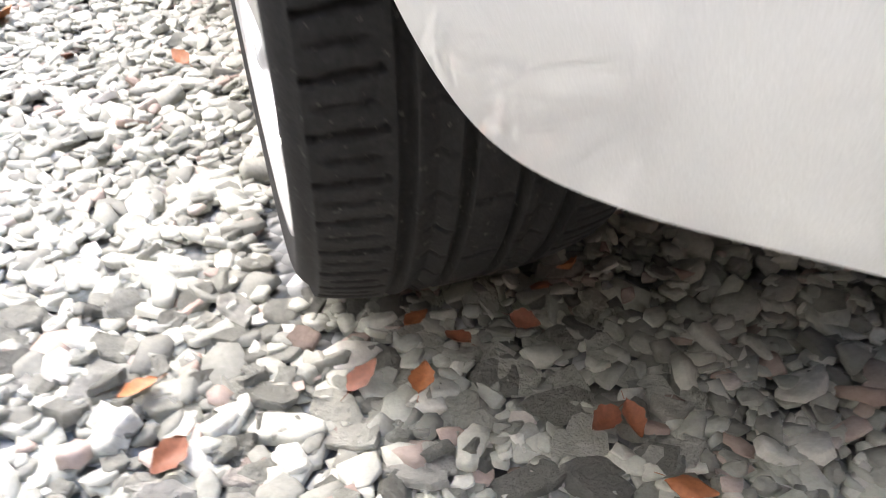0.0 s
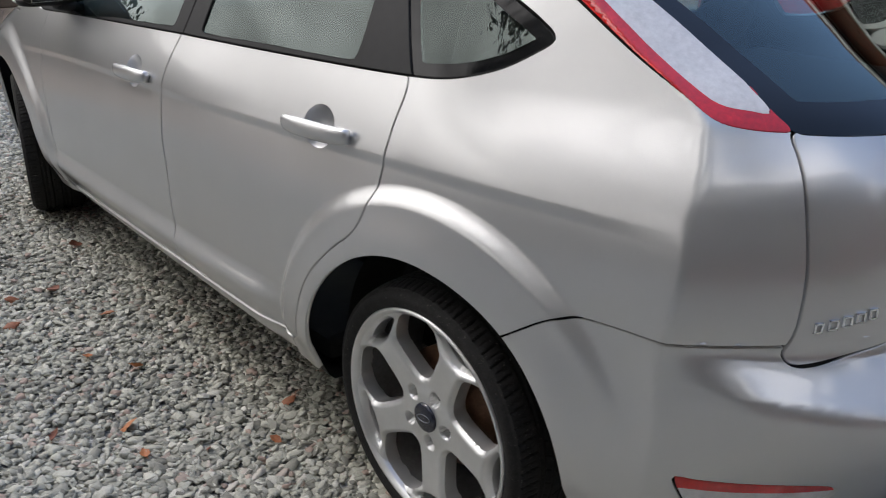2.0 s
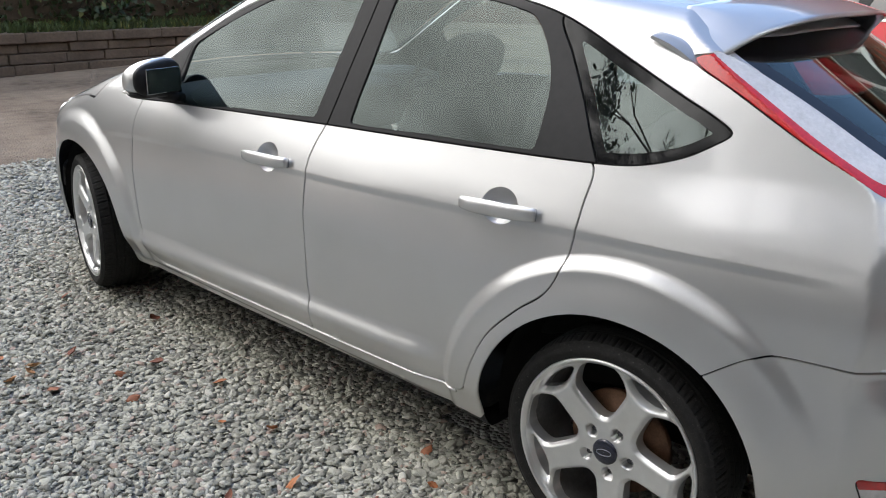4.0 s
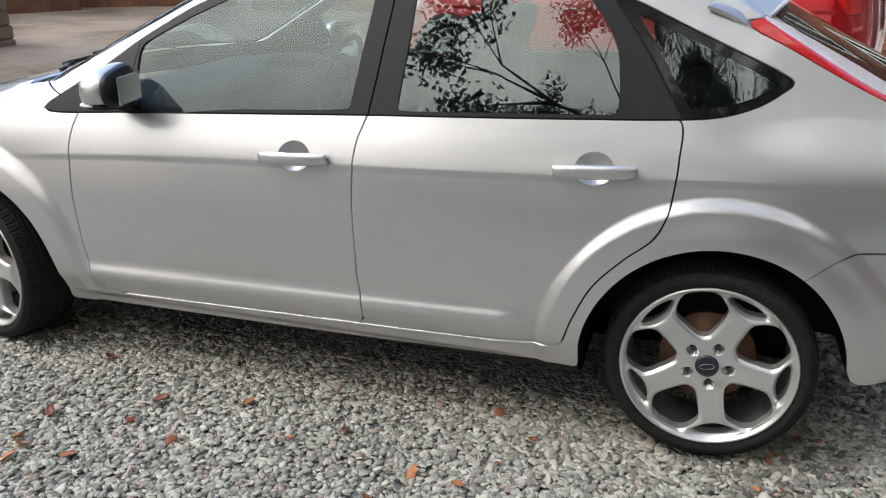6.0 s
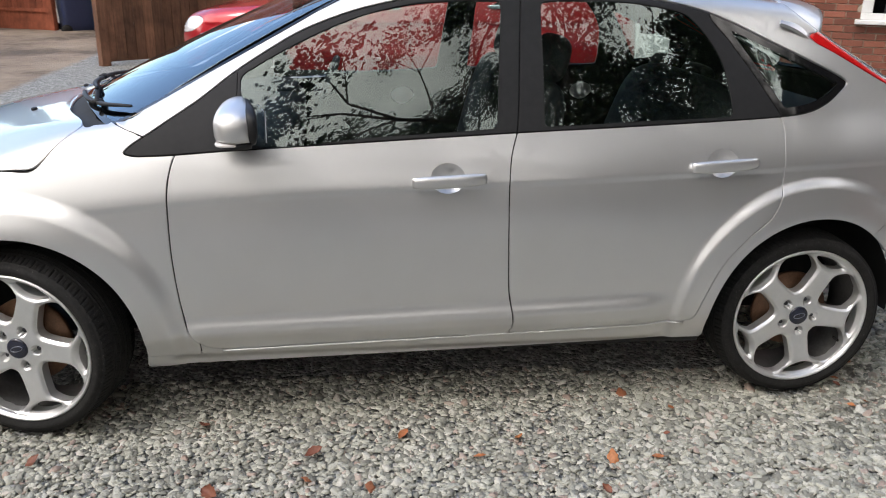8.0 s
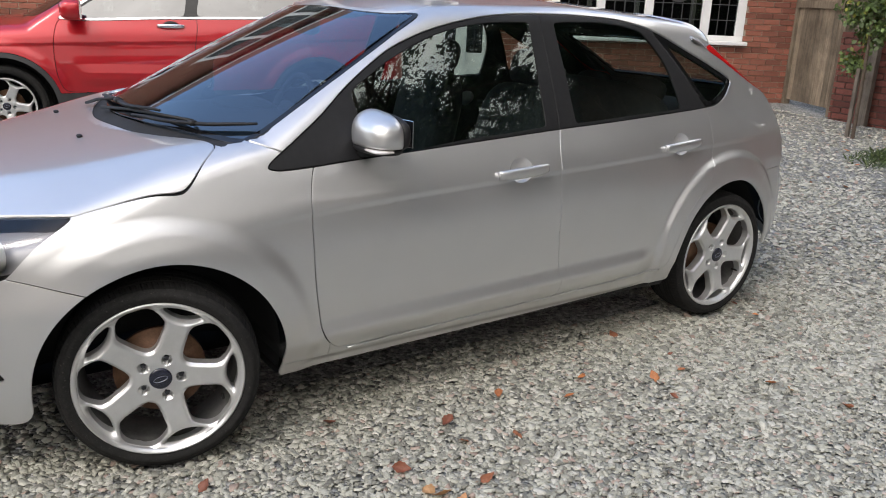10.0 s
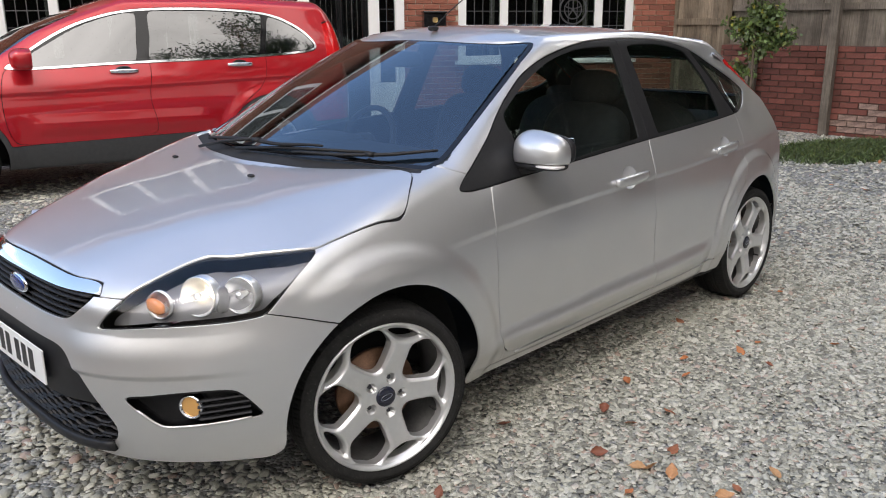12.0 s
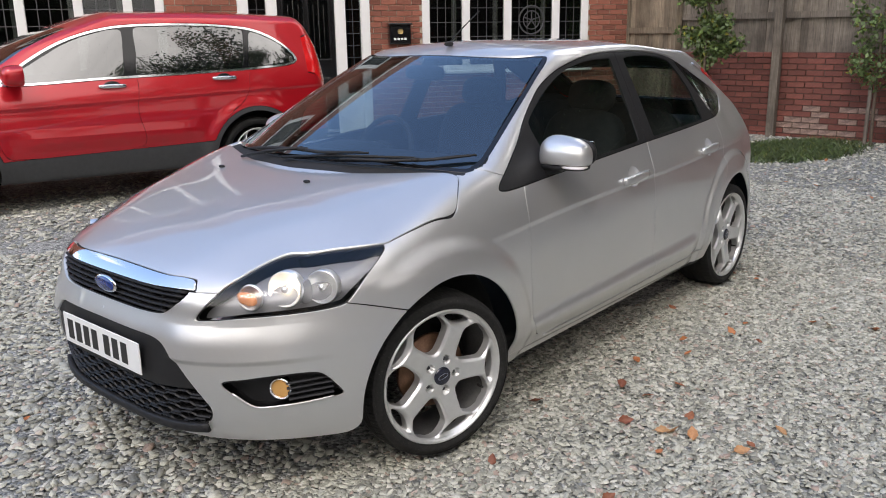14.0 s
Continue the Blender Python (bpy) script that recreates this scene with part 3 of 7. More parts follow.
bumper_r = skin.cut(lambda v: np.where(v[:, 1] < -.08, v[:, 2] - BUMP_R(v[:, 1]), 1.0), None)
bumper_f = skin.cut(lambda v: np.where(v[:, 1] > 2.75, v[:, 2] - BUMP_F(v[:, 1]), 1.0), None)
wing = skin.cut(lambda v: np.maximum(np.maximum(2.10 - v[:, 1], v[:, 2] - 1.004 + .35 * np.maximum(2.34 - v[:, 1], 0)), .255 - v[:, 2] - 0 * v[:, 1]), None)

for side in ("left", "right"):
    d1 = skin_panel("front_door", front_door.mesh, SILVER, hatchback, side)
    d2 = skin_panel("rear_door", rear_door.mesh, SILVER, hatchback, side)
    for d, frame_, pane, cup_ in ((d1, front_frame, front_pane, front_cup), (d2, rear_frame, rear_pane, rear_cup)):
        skin_panel("window_frame", frame_, BLACK_TRIM, d, side, sink=.002, label="satin black window frame")
        skin_panel("window_pane", even_pane(pane), GLASS, d, side, depth=.004, sink=.006, label="lightly tinted side window")
    skin_panel("mirror_sail", mirror_sail, BLACK_TRIM, d1, side, sink=.001, label="black triangular trim ahead of the window")
    skin_panel("quarter_window", even_pane(quarter_pane), GLASS, hatchback, side, depth=.004, sink=.003, label="dark tinted rear quarter window")
    skin_panel("quarter_surround", q_in.mesh, GLOSS_BLACK, hatchback, side, sink=.003, label="gloss black quarter window border")
    skin_panel("front_wing", wing, SILVER, hatchback, side)
    skin_panel("body_side", skin.mesh, SILVER, hatchback, side)
    lamp = skin_panel("headlamp", head_lens, LENS, hatchback, side, depth=.002, sink=.001, label="clear headlamp with dark housing")
    tl = skin_panel("tail_lamp", tail_lamp.mesh, RED_LENS, hatchback, side, depth=.02, label="tall tail lamp with red edge")
    skin_panel("clear_lens", tail_white, WHITE_LENS, tl, side, depth=.01, sink=.001, label="frosted white reflector lens")
    rf = skin_panel("rear_fog_lamp", reflector.mesh, WHITE_LENS, hatchback, side, depth=.02, sink=.003, label="clear bumper lamp with red top strip")
    skin_panel("red_strip", reflector_red, RED_LENS, rf, side, sink=.002, label="red reflector strip")
skin_panel("bonnet", bonnet, SILVER, hatchback, "both")
skin_panel("roof", roof, SILVER, hatchback, "both")
screen_edge = Skin(screen)
screen_pane = screen_edge.cut(lambda v: distance(SCREEN, plan_view(v)) + .020, None, gap=0)
skin_panel("windscreen_border", even_pane(screen_edge.mesh, True), GLOSS_BLACK, hatchback, "both", depth=.004, sink=.003, label="black border of the windscreen")
skin_panel("windscreen", even_pane(screen_pane, True), SCREEN_GLASS, hatchback, "both", depth=.002, sink=.0035, label="raked windscreen reflecting the house and sky")
skin_panel("scuttle", cowl, BLACK_TRIM, hatchback, "both", sink=.014, label="black plastic scuttle under the windscreen")
skin_panel("front_bumper", bumper_f, SILVER, hatchback, "both")
skin_panel("rear_bumper", bumper_r, SILVER, hatchback, "both")
skin_panel("grille_chrome", chrome_bar, CHROME, hatchback, "both", sink=-.004, label="chrome bar above the grille")
tailgate = skin_panel("tailgate", hatch, SILVER, hatchback, "both")
skin_panel("rear_window", hatch_pane, GLASS, tailgate, "both", depth=.004, sink=.004, label="raked tinted rear window")
skin_panel("rear_window_border", rear_glass.mesh, GLOSS_BLACK, tailgate, "both", sink=.004, label="gloss black border of the rear window")

# inner skin, black to paint the gaps' shade, open at the windows and wheels
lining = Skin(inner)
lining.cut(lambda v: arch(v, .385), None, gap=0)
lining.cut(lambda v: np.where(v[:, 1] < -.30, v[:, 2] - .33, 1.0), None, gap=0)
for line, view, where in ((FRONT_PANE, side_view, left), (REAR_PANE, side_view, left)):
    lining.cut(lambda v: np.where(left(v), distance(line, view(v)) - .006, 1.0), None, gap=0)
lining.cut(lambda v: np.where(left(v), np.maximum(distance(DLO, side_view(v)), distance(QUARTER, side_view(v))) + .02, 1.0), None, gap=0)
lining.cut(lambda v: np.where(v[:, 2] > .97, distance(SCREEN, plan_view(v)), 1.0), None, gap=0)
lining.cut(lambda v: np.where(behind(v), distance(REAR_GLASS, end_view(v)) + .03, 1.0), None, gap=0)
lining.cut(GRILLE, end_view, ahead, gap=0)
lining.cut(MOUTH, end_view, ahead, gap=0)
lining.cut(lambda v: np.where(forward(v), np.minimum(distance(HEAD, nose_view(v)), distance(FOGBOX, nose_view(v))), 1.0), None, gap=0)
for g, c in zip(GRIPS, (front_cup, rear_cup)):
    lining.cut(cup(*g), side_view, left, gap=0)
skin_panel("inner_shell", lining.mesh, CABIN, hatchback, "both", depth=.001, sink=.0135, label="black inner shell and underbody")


# ---- fittings of the silver hatchback ----
PLASTIC = mottled(material("black_plastic", (.011, .011, .012), .55, spec=.35), (50,), (.2,), .15, 700)
HOUSING = material("lamp_housing", (.30, .30, .31), .42, .35)
BOWL = material("lamp_reflector", (.95, .95, .94), .38, 1.0)
BULB = material("lit_bulb", (.9, .85, .75), .3)
BULB.node_tree.nodes["Principled BSDF"].inputs["Emission Color"].default_value = (1.0, .84, .60, 1)
BULB.node_tree.nodes["Principled BSDF"].inputs["Emission Strength"].default_value = 6.0
AMBER = material("amber_bulb", (.80, .27, .07), .2, 0, .6)
# the fog lamps' orange glow is put into the glass colour
FOG_GLOW = material("warm_fog_glass", (.88, .48, .15), .12, .5, 1)
PLATE_WHITE = material("white_plate", (.80, .80, .78), .3)
INK = material("black_print", (.012, .012, .012), .4)
BADGE_BLUE = material("blue_enamel", (.01, .03, .16), .2, 0, 1)
SEAT = mottled(material("charcoal_seat_cloth", (.030, .031, .034), .9), (25, 300), (.25, .3), .3, 900)
DASH = mottled(material("grey_dashboard", (.035, .036, .038), .7), (60,), (.15,), .2, 900)
INDICATOR = material("clear_indicator", (.75, .72, .70), .15, 0, 1)


def flat_panel(name, mesh, mat, parent, side, sink, label=""):
    """A cut-out piece of skin set in by sink (one value or one a vertex), with its edge walls."""
    v, tri = mesh
    nrm = skin_normals(v)
    s = np.asarray(sink).reshape(-1, 1) if np.ndim(sink) else sink
    vv = v - nrm * s
    ff = tri
    if side == "right":
        vv, ff = vv * (-1, 1, 1), tri[:, ::-1]
    elif side == "both":
        vv, ff = np.concatenate([vv, vv * (-1, 1, 1)]), np.concatenate([tri, tri[:, ::-1] + len(vv)])
    ob = quick_object(name, vv, ff, mat, parent)
    if label:
        tagged(ob, label)
    return ob


def sweep(points, size, mat, name, parent, up=(0, 0, 1), sides=10, taper=.0, power=3.0, label="", caps=True):
    """A rounded bar along points; size: its two half widths (across up and along up), tapering at the ends."""
    p = np.array(points, float)
    n = len(p)
    tan = np.gradient(p, axis=0)
    tan /= np.linalg.norm(tan, axis=1, keepdims=True)
    upv = np.array(up, float)
    a_ = np.cross(tan, upv)
    a_ /= np.maximum(np.linalg.norm(a_, axis=1, keepdims=True), 1e-9)
    b_ = np.cross(a_, tan)
    t = np.linspace(0, 1, n)
    s = 1 - taper * np.abs(2 * t - 1) ** 3
    ang = np.linspace(0, 2 * np.pi, sides, endpoint=False)
    ca, sa = np.cos(ang), np.sin(ang)
    ca, sa = np.sign(ca) * np.abs(ca) ** (2 / power), np.sign(sa) * np.abs(sa) ** (2 / power)
    v = p[:, None] + s[:, None, None] * (a_[:, None] * (ca * size[0])[None, :, None] + b_[:, None] * (sa * size[1])[None, :, None])
    faces = []
    for i in range(n - 1):
        for j in range(sides):
            k = (j + 1) % sides
            faces.append((i * sides + j, i * sides + k, (i + 1) * sides + k, (i + 1) * sides + j))
    if caps:
        faces += [tuple(reversed(range(sides))), tuple(range((n - 1) * sides, n * sides))]
    ob = mesh_object(name, v.reshape(-1, 3), faces, mat, parent, smooth=sides > 6)
    if label:
        tagged(ob, label)
    return ob


def blob(name, centre, half, mat, parent, power=3.2, cut=None, segs=36, label=""):
    """A rounded box (superellipsoid); cut(v) may flatten or bend its points."""
    u, w = np.meshgrid(np.linspace(-np.pi / 2, np.pi / 2, segs // 2 + 1), np.linspace(0, 2 * np.pi, segs, endpoint=False), indexing="ij")
    f = lambda c: np.sign(c) * np.abs(c) ** (2 / power)
    v = np.stack([f(np.cos(u)) * f(np.cos(w)), f(np.cos(u)) * f(np.sin(w)), f(np.sin(u))], -1).reshape(-1, 3) * half
    if cut is not None:
        v = cut(v)
    m = segs
    faces = [(i * m + j, i * m + (j + 1) % m, (i + 1) * m + (j + 1) % m, (i + 1) * m + j) for i in range(segs // 2) for j in range(m)]
    ob = mesh_object(name, v + np.array(centre), faces, mat, parent)
    if label:
        tagged(ob, label)
    return ob


def ring(name, centre, normal, profile, mat, parent, segs=40, label=""):
    """Turned round an axis: profile of (along, radius)."""
    v, t = lathe(profile, segs)
    m = Matrix.Translation(centre) @ Vector(normal).to_track_quat("X", "Z").to_matrix().to_4x4()
    m3 = np.array(m.to_3x3())
    ob = quick_object(name, v @ m3.T + np.array(centre), t, mat, parent)
    if label:
        tagged(ob, label)
    return ob


def child(name):
    return [o for o in hatchback.children if o.name.split(".")[0] == name]


# door handles in their cups
for i, door in enumerate(("front_door", "rear_door")):
    y, z = GRIPS[i]
    for side, ob in zip((-1, 1), child(door)):
        c = (front_cup, rear_cup)[i]
        d = np.hypot((c[0][:, 1] - y) / .056, (c[0][:, 2] - z) / .047)
        flat_panel("handle_cup", c, SILVER, ob, "left" if side < 0 else "right", .027 * (1 - np.clip(d, 0, 1) ** 2.4))
        ys = np.linspace(y - .118, y + .112, 24)
        x = -width(ys, np.full(24, z)) - .022 + .013 * (np.abs(ys - y) / .118) ** 4
        pts = np.stack([-side * x, ys, z - .004 - .05 * (ys - y)], 1)
        sweep(pts, (.0135, .0205), SILVER, "handle", ob, sides=16, taper=.22, power=2.6, label="silver pull handle")

# door mirrors
for side, ob in zip((-1, 1), child("front_door")):
    def shape(v):
        w = v.copy()
        w[:, 1] = np.maximum(w[:, 1], -.050 + .22 * (.10 - w[:, 0]))          # rear face turned towards the driver
        w[:, 2] = np.where(w[:, 2] < 0, np.maximum(w[:, 2], -.034), w[:, 2])    # flat along its lower edge
        w[:, 2] *= 1 - .22 * np.clip(w[:, 1] / .085, 0, 1)
        w[:, 2] *= 1 - .16 * np.clip(w[:, 0] / .11, -1, 1)
        w[:, 0] *= side
        return w

    def under(v):
        w = shape(v)
        w[:, 2] = np.where(w[:, 2] > 0, 0, w[:, 2] * .62)
        return w

    def rim_shape(v):
        w = v.copy()
        w[:, 1] += .22 * (.10 - w[:, 0])
        w[:, 2] *= 1 - .16 * np.clip(w[:, 0] / .11, -1, 1)
        w[:, 0] *= side
        return w
    mir = blob("door_mirror", (side * .888, 1.936, 1.012), (.112, .066, .080), SILVER, ob, 2.7, shape, label="silver door mirror on a black arm")
    blob("mirror_rim", (side * .888, 1.884, 1.022), (.107, .022, .064), BLACK_TRIM, mir, 3.0, rim_shape, label="black rim round the mirror glass")
    blob("mirror_base", (side * .884, 1.934, .979), (.106, .061, .060), BLACK_TRIM, mir, 2.8, under, label="black underside of the mirror")
    blob("side_repeater", (side * .935, 1.954, .975), (.058, .042, .0085), INDICATOR, mir, 3, label="clear side repeater strip")
    sweep([(side * .78, 1.945, .945), (side * .81, 1.94, .947), (side * .86, 1.93, .962)], (.032, .020), BLACK_TRIM, "mirror_arm", mir, sides=12)
    bm = bmesh.new()
    box(bm, (-.078, -.0015, -.044), (.078, .0015, .044), .001)
    pane = part("mirror_glass", bm, CHROME, mir, "mirror glass")
    pane.matrix_local = pose(side * .888, 1.8640, 1.022, 0, 0, -side * 12.4)

# the sills' rolled top edge, along the foot of the doors
for s in (-1, 1):
    ys = np.linspace(.46, 2.03, 60)
    zs = .3285 - .0262 * ys - .0075
    sweep(np.stack([s * (width(ys, zs) + .001), ys, zs], 1), (.0055, .0045), SILVER, "sill_edge", hatchback, sides=10, power=2.2, label="bright rolled edge of the sill")

# headlamps: two deep bowls side by side, an amber one inboard, lit bulbs
for side, ob in zip(("left", "right"), child("headlamp")):
    s = -1 if side == "left" else 1
    flat_panel("lamp_bowl", head_lens, HOUSING, ob, side, .060, "grey lamp housing")
    out = Vector((s * .42, .88, .08))
    for (x, y, z), r, lit in (((.628, 3.175, .712), .056, True), ((.702, 3.085, .712), .052, False)):
        c = Vector((s * x, y, z))
        bowl = ring("reflector", c, out, [(-.040, .004), (-.038, r * .35), (-.028, r * .68), (-.010, r * .92), (.004, r), (.007, r * 1.03), (.002, r * 1.06), (-.03, r * 1.06)], BOWL, ob, label="bright round reflector")
        ring("bulb", c, out, [(.002, .0005), (.001, .006), (-.006, .009), (-.02, .009), (-.034, .007)], BULB if lit else BOWL, bowl, 20, "lit bulb" if lit else "")
        ring("bulb_shield", c, out, [(.012, .0005), (.010, r * .17), (.004, r * .22), (-.002, r * .22)], BOWL, bowl, 24)
    blob("divider", (s * .668, 3.125, .700), (.010, .022, .040), HOUSING, ob, 3, segs=20)
    ring("indicator_reflector", (s * .560, 3.262, .692), out, [(-.026, .004), (-.022, .024), (-.006, .036), (.006, .040), (-.006, .043)], BOWL, ob)
    blob("indicator_bulb", (s * .556, 3.272, .690), (.046, .014, .021), AMBER, ob, 2.6, label="amber indicator reflector")

# upper grille, its slats and badge
flat_panel("grille_back", grille_hole, CABIN, hatchback, "both", .05)
grille = mesh_object("grille", [(0, 3.35, .66), (.001, 3.35, .66), (0, 3.351, .66)], [(0, 1, 2)], PLASTIC, hatchback)
tagged(grille, "black slatted grille")
half_at = curve([(.632, .30), (.65, .34), (.69, .385), (.712, .40)])
for z in (.642, .660, .678, .696, .710):
    w = float(half_at(z))
    xs = np.linspace(-w, w, 31)
    sweep(np.stack([xs, nose(xs, np.full(31, z)) - .018, np.full(31, z)], 1), (.012, .0042), PLASTIC, "slat", grille, sides=8)
for x in np.linspace(-.36, .36, 13):
    zs = np.linspace(.636 + .06 * max(0, abs(x) - .29) / .07, .712, 6)
    sweep(np.stack([np.full(6, x), nose(np.full(6, x), zs) - .026, zs], 1), (.004, .010), PLASTIC, "upright", grille, up=(0, 1, 0), sides=6)
for nm, mat, s, d in (("badge", CHROME, 1.0, .004), ("badge_field", BADGE_BLUE, .86, .0075)):
    bm = bmesh.new()
    bmesh.ops.create_uvsphere(bm, u_segments=32, v_segments=12, radius=1, matrix=Matrix.Translation((0, 3.447 + d, .681)) @ Matrix.Diagonal((.074 * s, .010, .030 * s, 1)))
    b = part(nm, bm, mat, hatchback if nm == "badge" else badge, "chrome-rimmed blue oval badge" if nm == "badge" else "", True)
    if nm == "badge":
        badge = b

# lower opening: black plate panel over a honeycomb of slats
mp = Skin(mouth.mesh)
plate_panel = mp.cut(lambda v: .395 + .06 * np.clip(-v[:, 0] - .30, 0, 1) - v[:, 2], None, gap=0)
skin_panel("plate_panel", plate_panel, BLACK_TRIM, hatchback, "both", sink=.006, label="satin black panel behind the number plate")
low = skin_panel("lower_grille", mp.mesh, CABIN, hatchback, "both", sink=.045, label="black lower grille")
wide = curve([(.255, .33), (.275, .44), (.30, .475), (.33, .485), (.36, .475), (.40, .45)])
for k, z in enumerate((.264, .284, .304, .324, .344, .364, .384)):
    w = float(wide(z)) - .006
    xs = np.linspace(-w, w, 61)
    zz = z + .0045 * np.sign(np.sin(xs * 60 + (k % 2) * np.pi))
    sweep(np.stack([xs, nose(xs, zz) - .022, zz], 1), (.013, .0045), PLASTIC, "slat", low, sides=6)
for k, x in enumerate(np.linspace(-.42, .42, 22)):
    zs = np.linspace(.262, .385, 5)
    sweep(np.stack([np.full(5, x), nose(np.full(5, x), zs) - .034, zs], 1), (.0035, .009), PLASTIC, "upright", low, up=(0, 1, 0), sides=6)
bx = np.linspace(-.475, .475, 41)
bz = .262 + .018 * (np.abs(bx) / .475) ** 4
sweep(np.stack([bx, nose(bx, bz) + .002, bz - .012], 1), (.012, .016), BLACK_TRIM, "lip", low, sides=10, label="black lower lip")

bm = bmesh.new()
box(bm, (-.26, 3.492, .424), (.26, 3.498, .535), .0025)
plate = part("number_plate", bm, PLATE_WHITE, hatchback, "white number plate with black bars")
x = .232
for w, gap in ((.046, .012), (.046, .012), (.046, .012), (.046, .036), (.046, .012), (.046, .012), (.046, 0)):
    bm = bmesh.new()
    box(bm, (x - w + .003, 3.4975, .442), (x - .003, 3.4988, .516), .0006)
    part("bar", bm, INK, plate)
    x -= w + gap

# fog lamps in their black inserts
for side, s in (("left", -1), ("right", 1)):
    box_ = flat_panel("fog_insert", fog_box, BLACK_TRIM, hatchback, side, .040, "black fog lamp insert")
    skin_panel("insert_wall", fog_box, BLACK_TRIM, box_, side, depth=.042, face=False)
    uv = nose_view(fog_box[0])
    low_pts = []
    for u in np.linspace(1.66, 1.985, 26):
        k = np.nonzero(np.abs(uv[:, 0] - u) < .008)[0]
        k = k[np.argmin(uv[k, 1])]
        low_pts.append((fog_box[0][k] + skin_normals(fog_box[0][k:k + 1])[0] * .001) * (-s, 1, 1))
    sweep(low_pts, (.004, .0045), SILVER, "lower_edge", box_, sides=8, power=2, label="bright rolled edge below the insert")
    out = Vector((s * .5, .87, 0))
    c = Vector((s * .655, 3.235, .403))
    ring("fog_lamp", c, out, [(.012, .001), (.013, .018), (.010, .030)], FOG_GLOW, box_, label="round fog lamp with warm glass")
    ring("fog_ring", c, out, [(.006, .0305), (.016, .031), (.018, .035), (.010, .0375), (-.02, .038)], CHROME, box_)
    for k, z in enumerate((.372, .389, .406, .423)):
        ss = np.linspace(0, 1, 7)
        pts = [(s * (.690 + .075 * t - .01 * (z - .37) / .05), 3.235 - .125 * t + .002, z + .006 * t) for t in ss]
        sweep(pts, (.010, .0035), PLASTIC, "fin", box_, sides=6)

# wipers, washer jets, aerial, badge letters, spoiler
for pts, mid in (([(.44, 2.50), (.20, 2.53), (-.06, 2.535), (-.31, 2.475)], (.10, 2.60)), ([(-.22, 2.545), (-.40, 2.485), (-.56, 2.395), (-.70, 2.275)], (-.18, 2.60))):
    pts = np.array(pts)
    t = np.linspace(0, 1, 24)
    xy = np.stack([np.interp(t, np.linspace(0, 1, 4), pts[:, 0]), curve(list(zip(np.linspace(0, 1, 4), pts[:, 1])))(t)], 1)
    p3 = np.column_stack([xy, top(xy[:, 0], xy[:, 1]) + .017])
    wip = sweep(p3, (.010, .007), PLASTIC, "wiper", hatchback, sides=8, taper=.4, label="black wiper parked on the windscreen")
    a = p3[13] + np.array([0, 0, .008])
    b = np.array([mid[0] + .28, mid[1] - .02, float(top(np.array(mid[0] + .28), np.array(mid[1] - .02))) + .010])
    sweep([b, b * .6 + a * .4 + np.array([0, 0, .008]), a], (.008, .006), PLASTIC, "wiper_arm", wip, sides=8)
    sweep([a + np.array([-.02, 0, -.006]), a + np.array([.02, 0, -.006])], (.014, .009), PLASTIC, "wiper_clip", wip, sides=8)
for x, y in ((-.223, 2.724), (.363, 2.70)):
    blob("washer_jet", (x, y, float(top(np.array(x), np.array(y))) + .004), (.016, .010, .006), PLASTIC, hatchback, 2.5, segs=16)
z0 = float(top(np.array(0.0), np.array(1.61)))
aerial = blob("aerial", (0, 1.60, z0 + .004), (.014, .03, .012), PLASTIC, hatchback, 2.4, segs=20, label="black roof aerial leaning back")
sweep([(0, 1.60, z0 + .008), (0, 1.50, z0 + .075), (0, 1.36, z0 + .16)], (.0028, .0028), PLASTIC, "aerial_rod", aerial, sides=8, power=2)
for k, (w, h) in enumerate(((.016, .020), (.020, .020), (.020, .020), (.020, .020), (.018, .020))):
    x = -.560 + k * .0235
    z = .717 + .0035 * k
    y = float(tail(np.array(x), np.array(z)))
    nv = Vector(skin_normals(np.array([[x, y, z]]))[0])
    bm = bmesh.new()
    for lo_, hi_ in (((-w / 2, -.002, h / 2 - .004), (w / 2, .002, h / 2)), ((-w / 2, -.002, -h / 2), (w / 2, .002, -h / 2 + .004)), ((-w / 2, -.002, -h / 2), (-w / 2 + .004, .002, h / 2)), ((w / 2 - .004, -.002, -h / 2), (w / 2, .002, h / 2))):
        box(bm, lo_, hi_, .001)
    bar = part("badge_bar", bm, CHROME, tailgate, "small chrome badge bar")
    bar.matrix_local = Matrix.Translation(Vector((x, y, z)) + nv * .002) @ nv.to_track_quat("Y", "Z").to_matrix().to_4x4()

# tail spoiler: a blade over the rear window
sp_x = np.linspace(-.605, .605, 49)
sp_front = .045 + .07 * (np.abs(sp_x) / .605) ** 4
sp_back = -.185 + .155 * (np.abs(sp_x) / .605) ** 3.2
rows_v, sp_n = [], 13
for x, f, b in zip(sp_x, sp_front, sp_back):
    zf = float(top(np.array(x), np.array(f))) if abs(x) < .52 else 1.30 + (.605 - abs(x)) * .35
    zf = min(zf, 1.315 + .75 * max(0, .60 - abs(x)) ** .8)
    zb = 1.362 - .085 * (abs(x) / .605) ** 4
    t = np.linspace(0, 1, sp_n)
    zz = zf + .006 + (zb - zf - .006) * t + .010 * np.sin(np.pi * t) - .045 * (abs(x) / .605) ** 9 * t
    yy = f + (b - f) * t
    thick = .004 + .022 * np.sin(np.pi * np.clip(t * .75 + .2, 0, 1)) * (1 - .75 * (abs(x) / .605) ** 6)
    ring_ = [(x, y, z) for y, z in zip(yy, zz)] + [(x, y + .004, z - d) for y, z, d in zip(yy[::-1], zz[::-1], thick[::-1])]
    rows_v += ring_
m = sp_n * 2
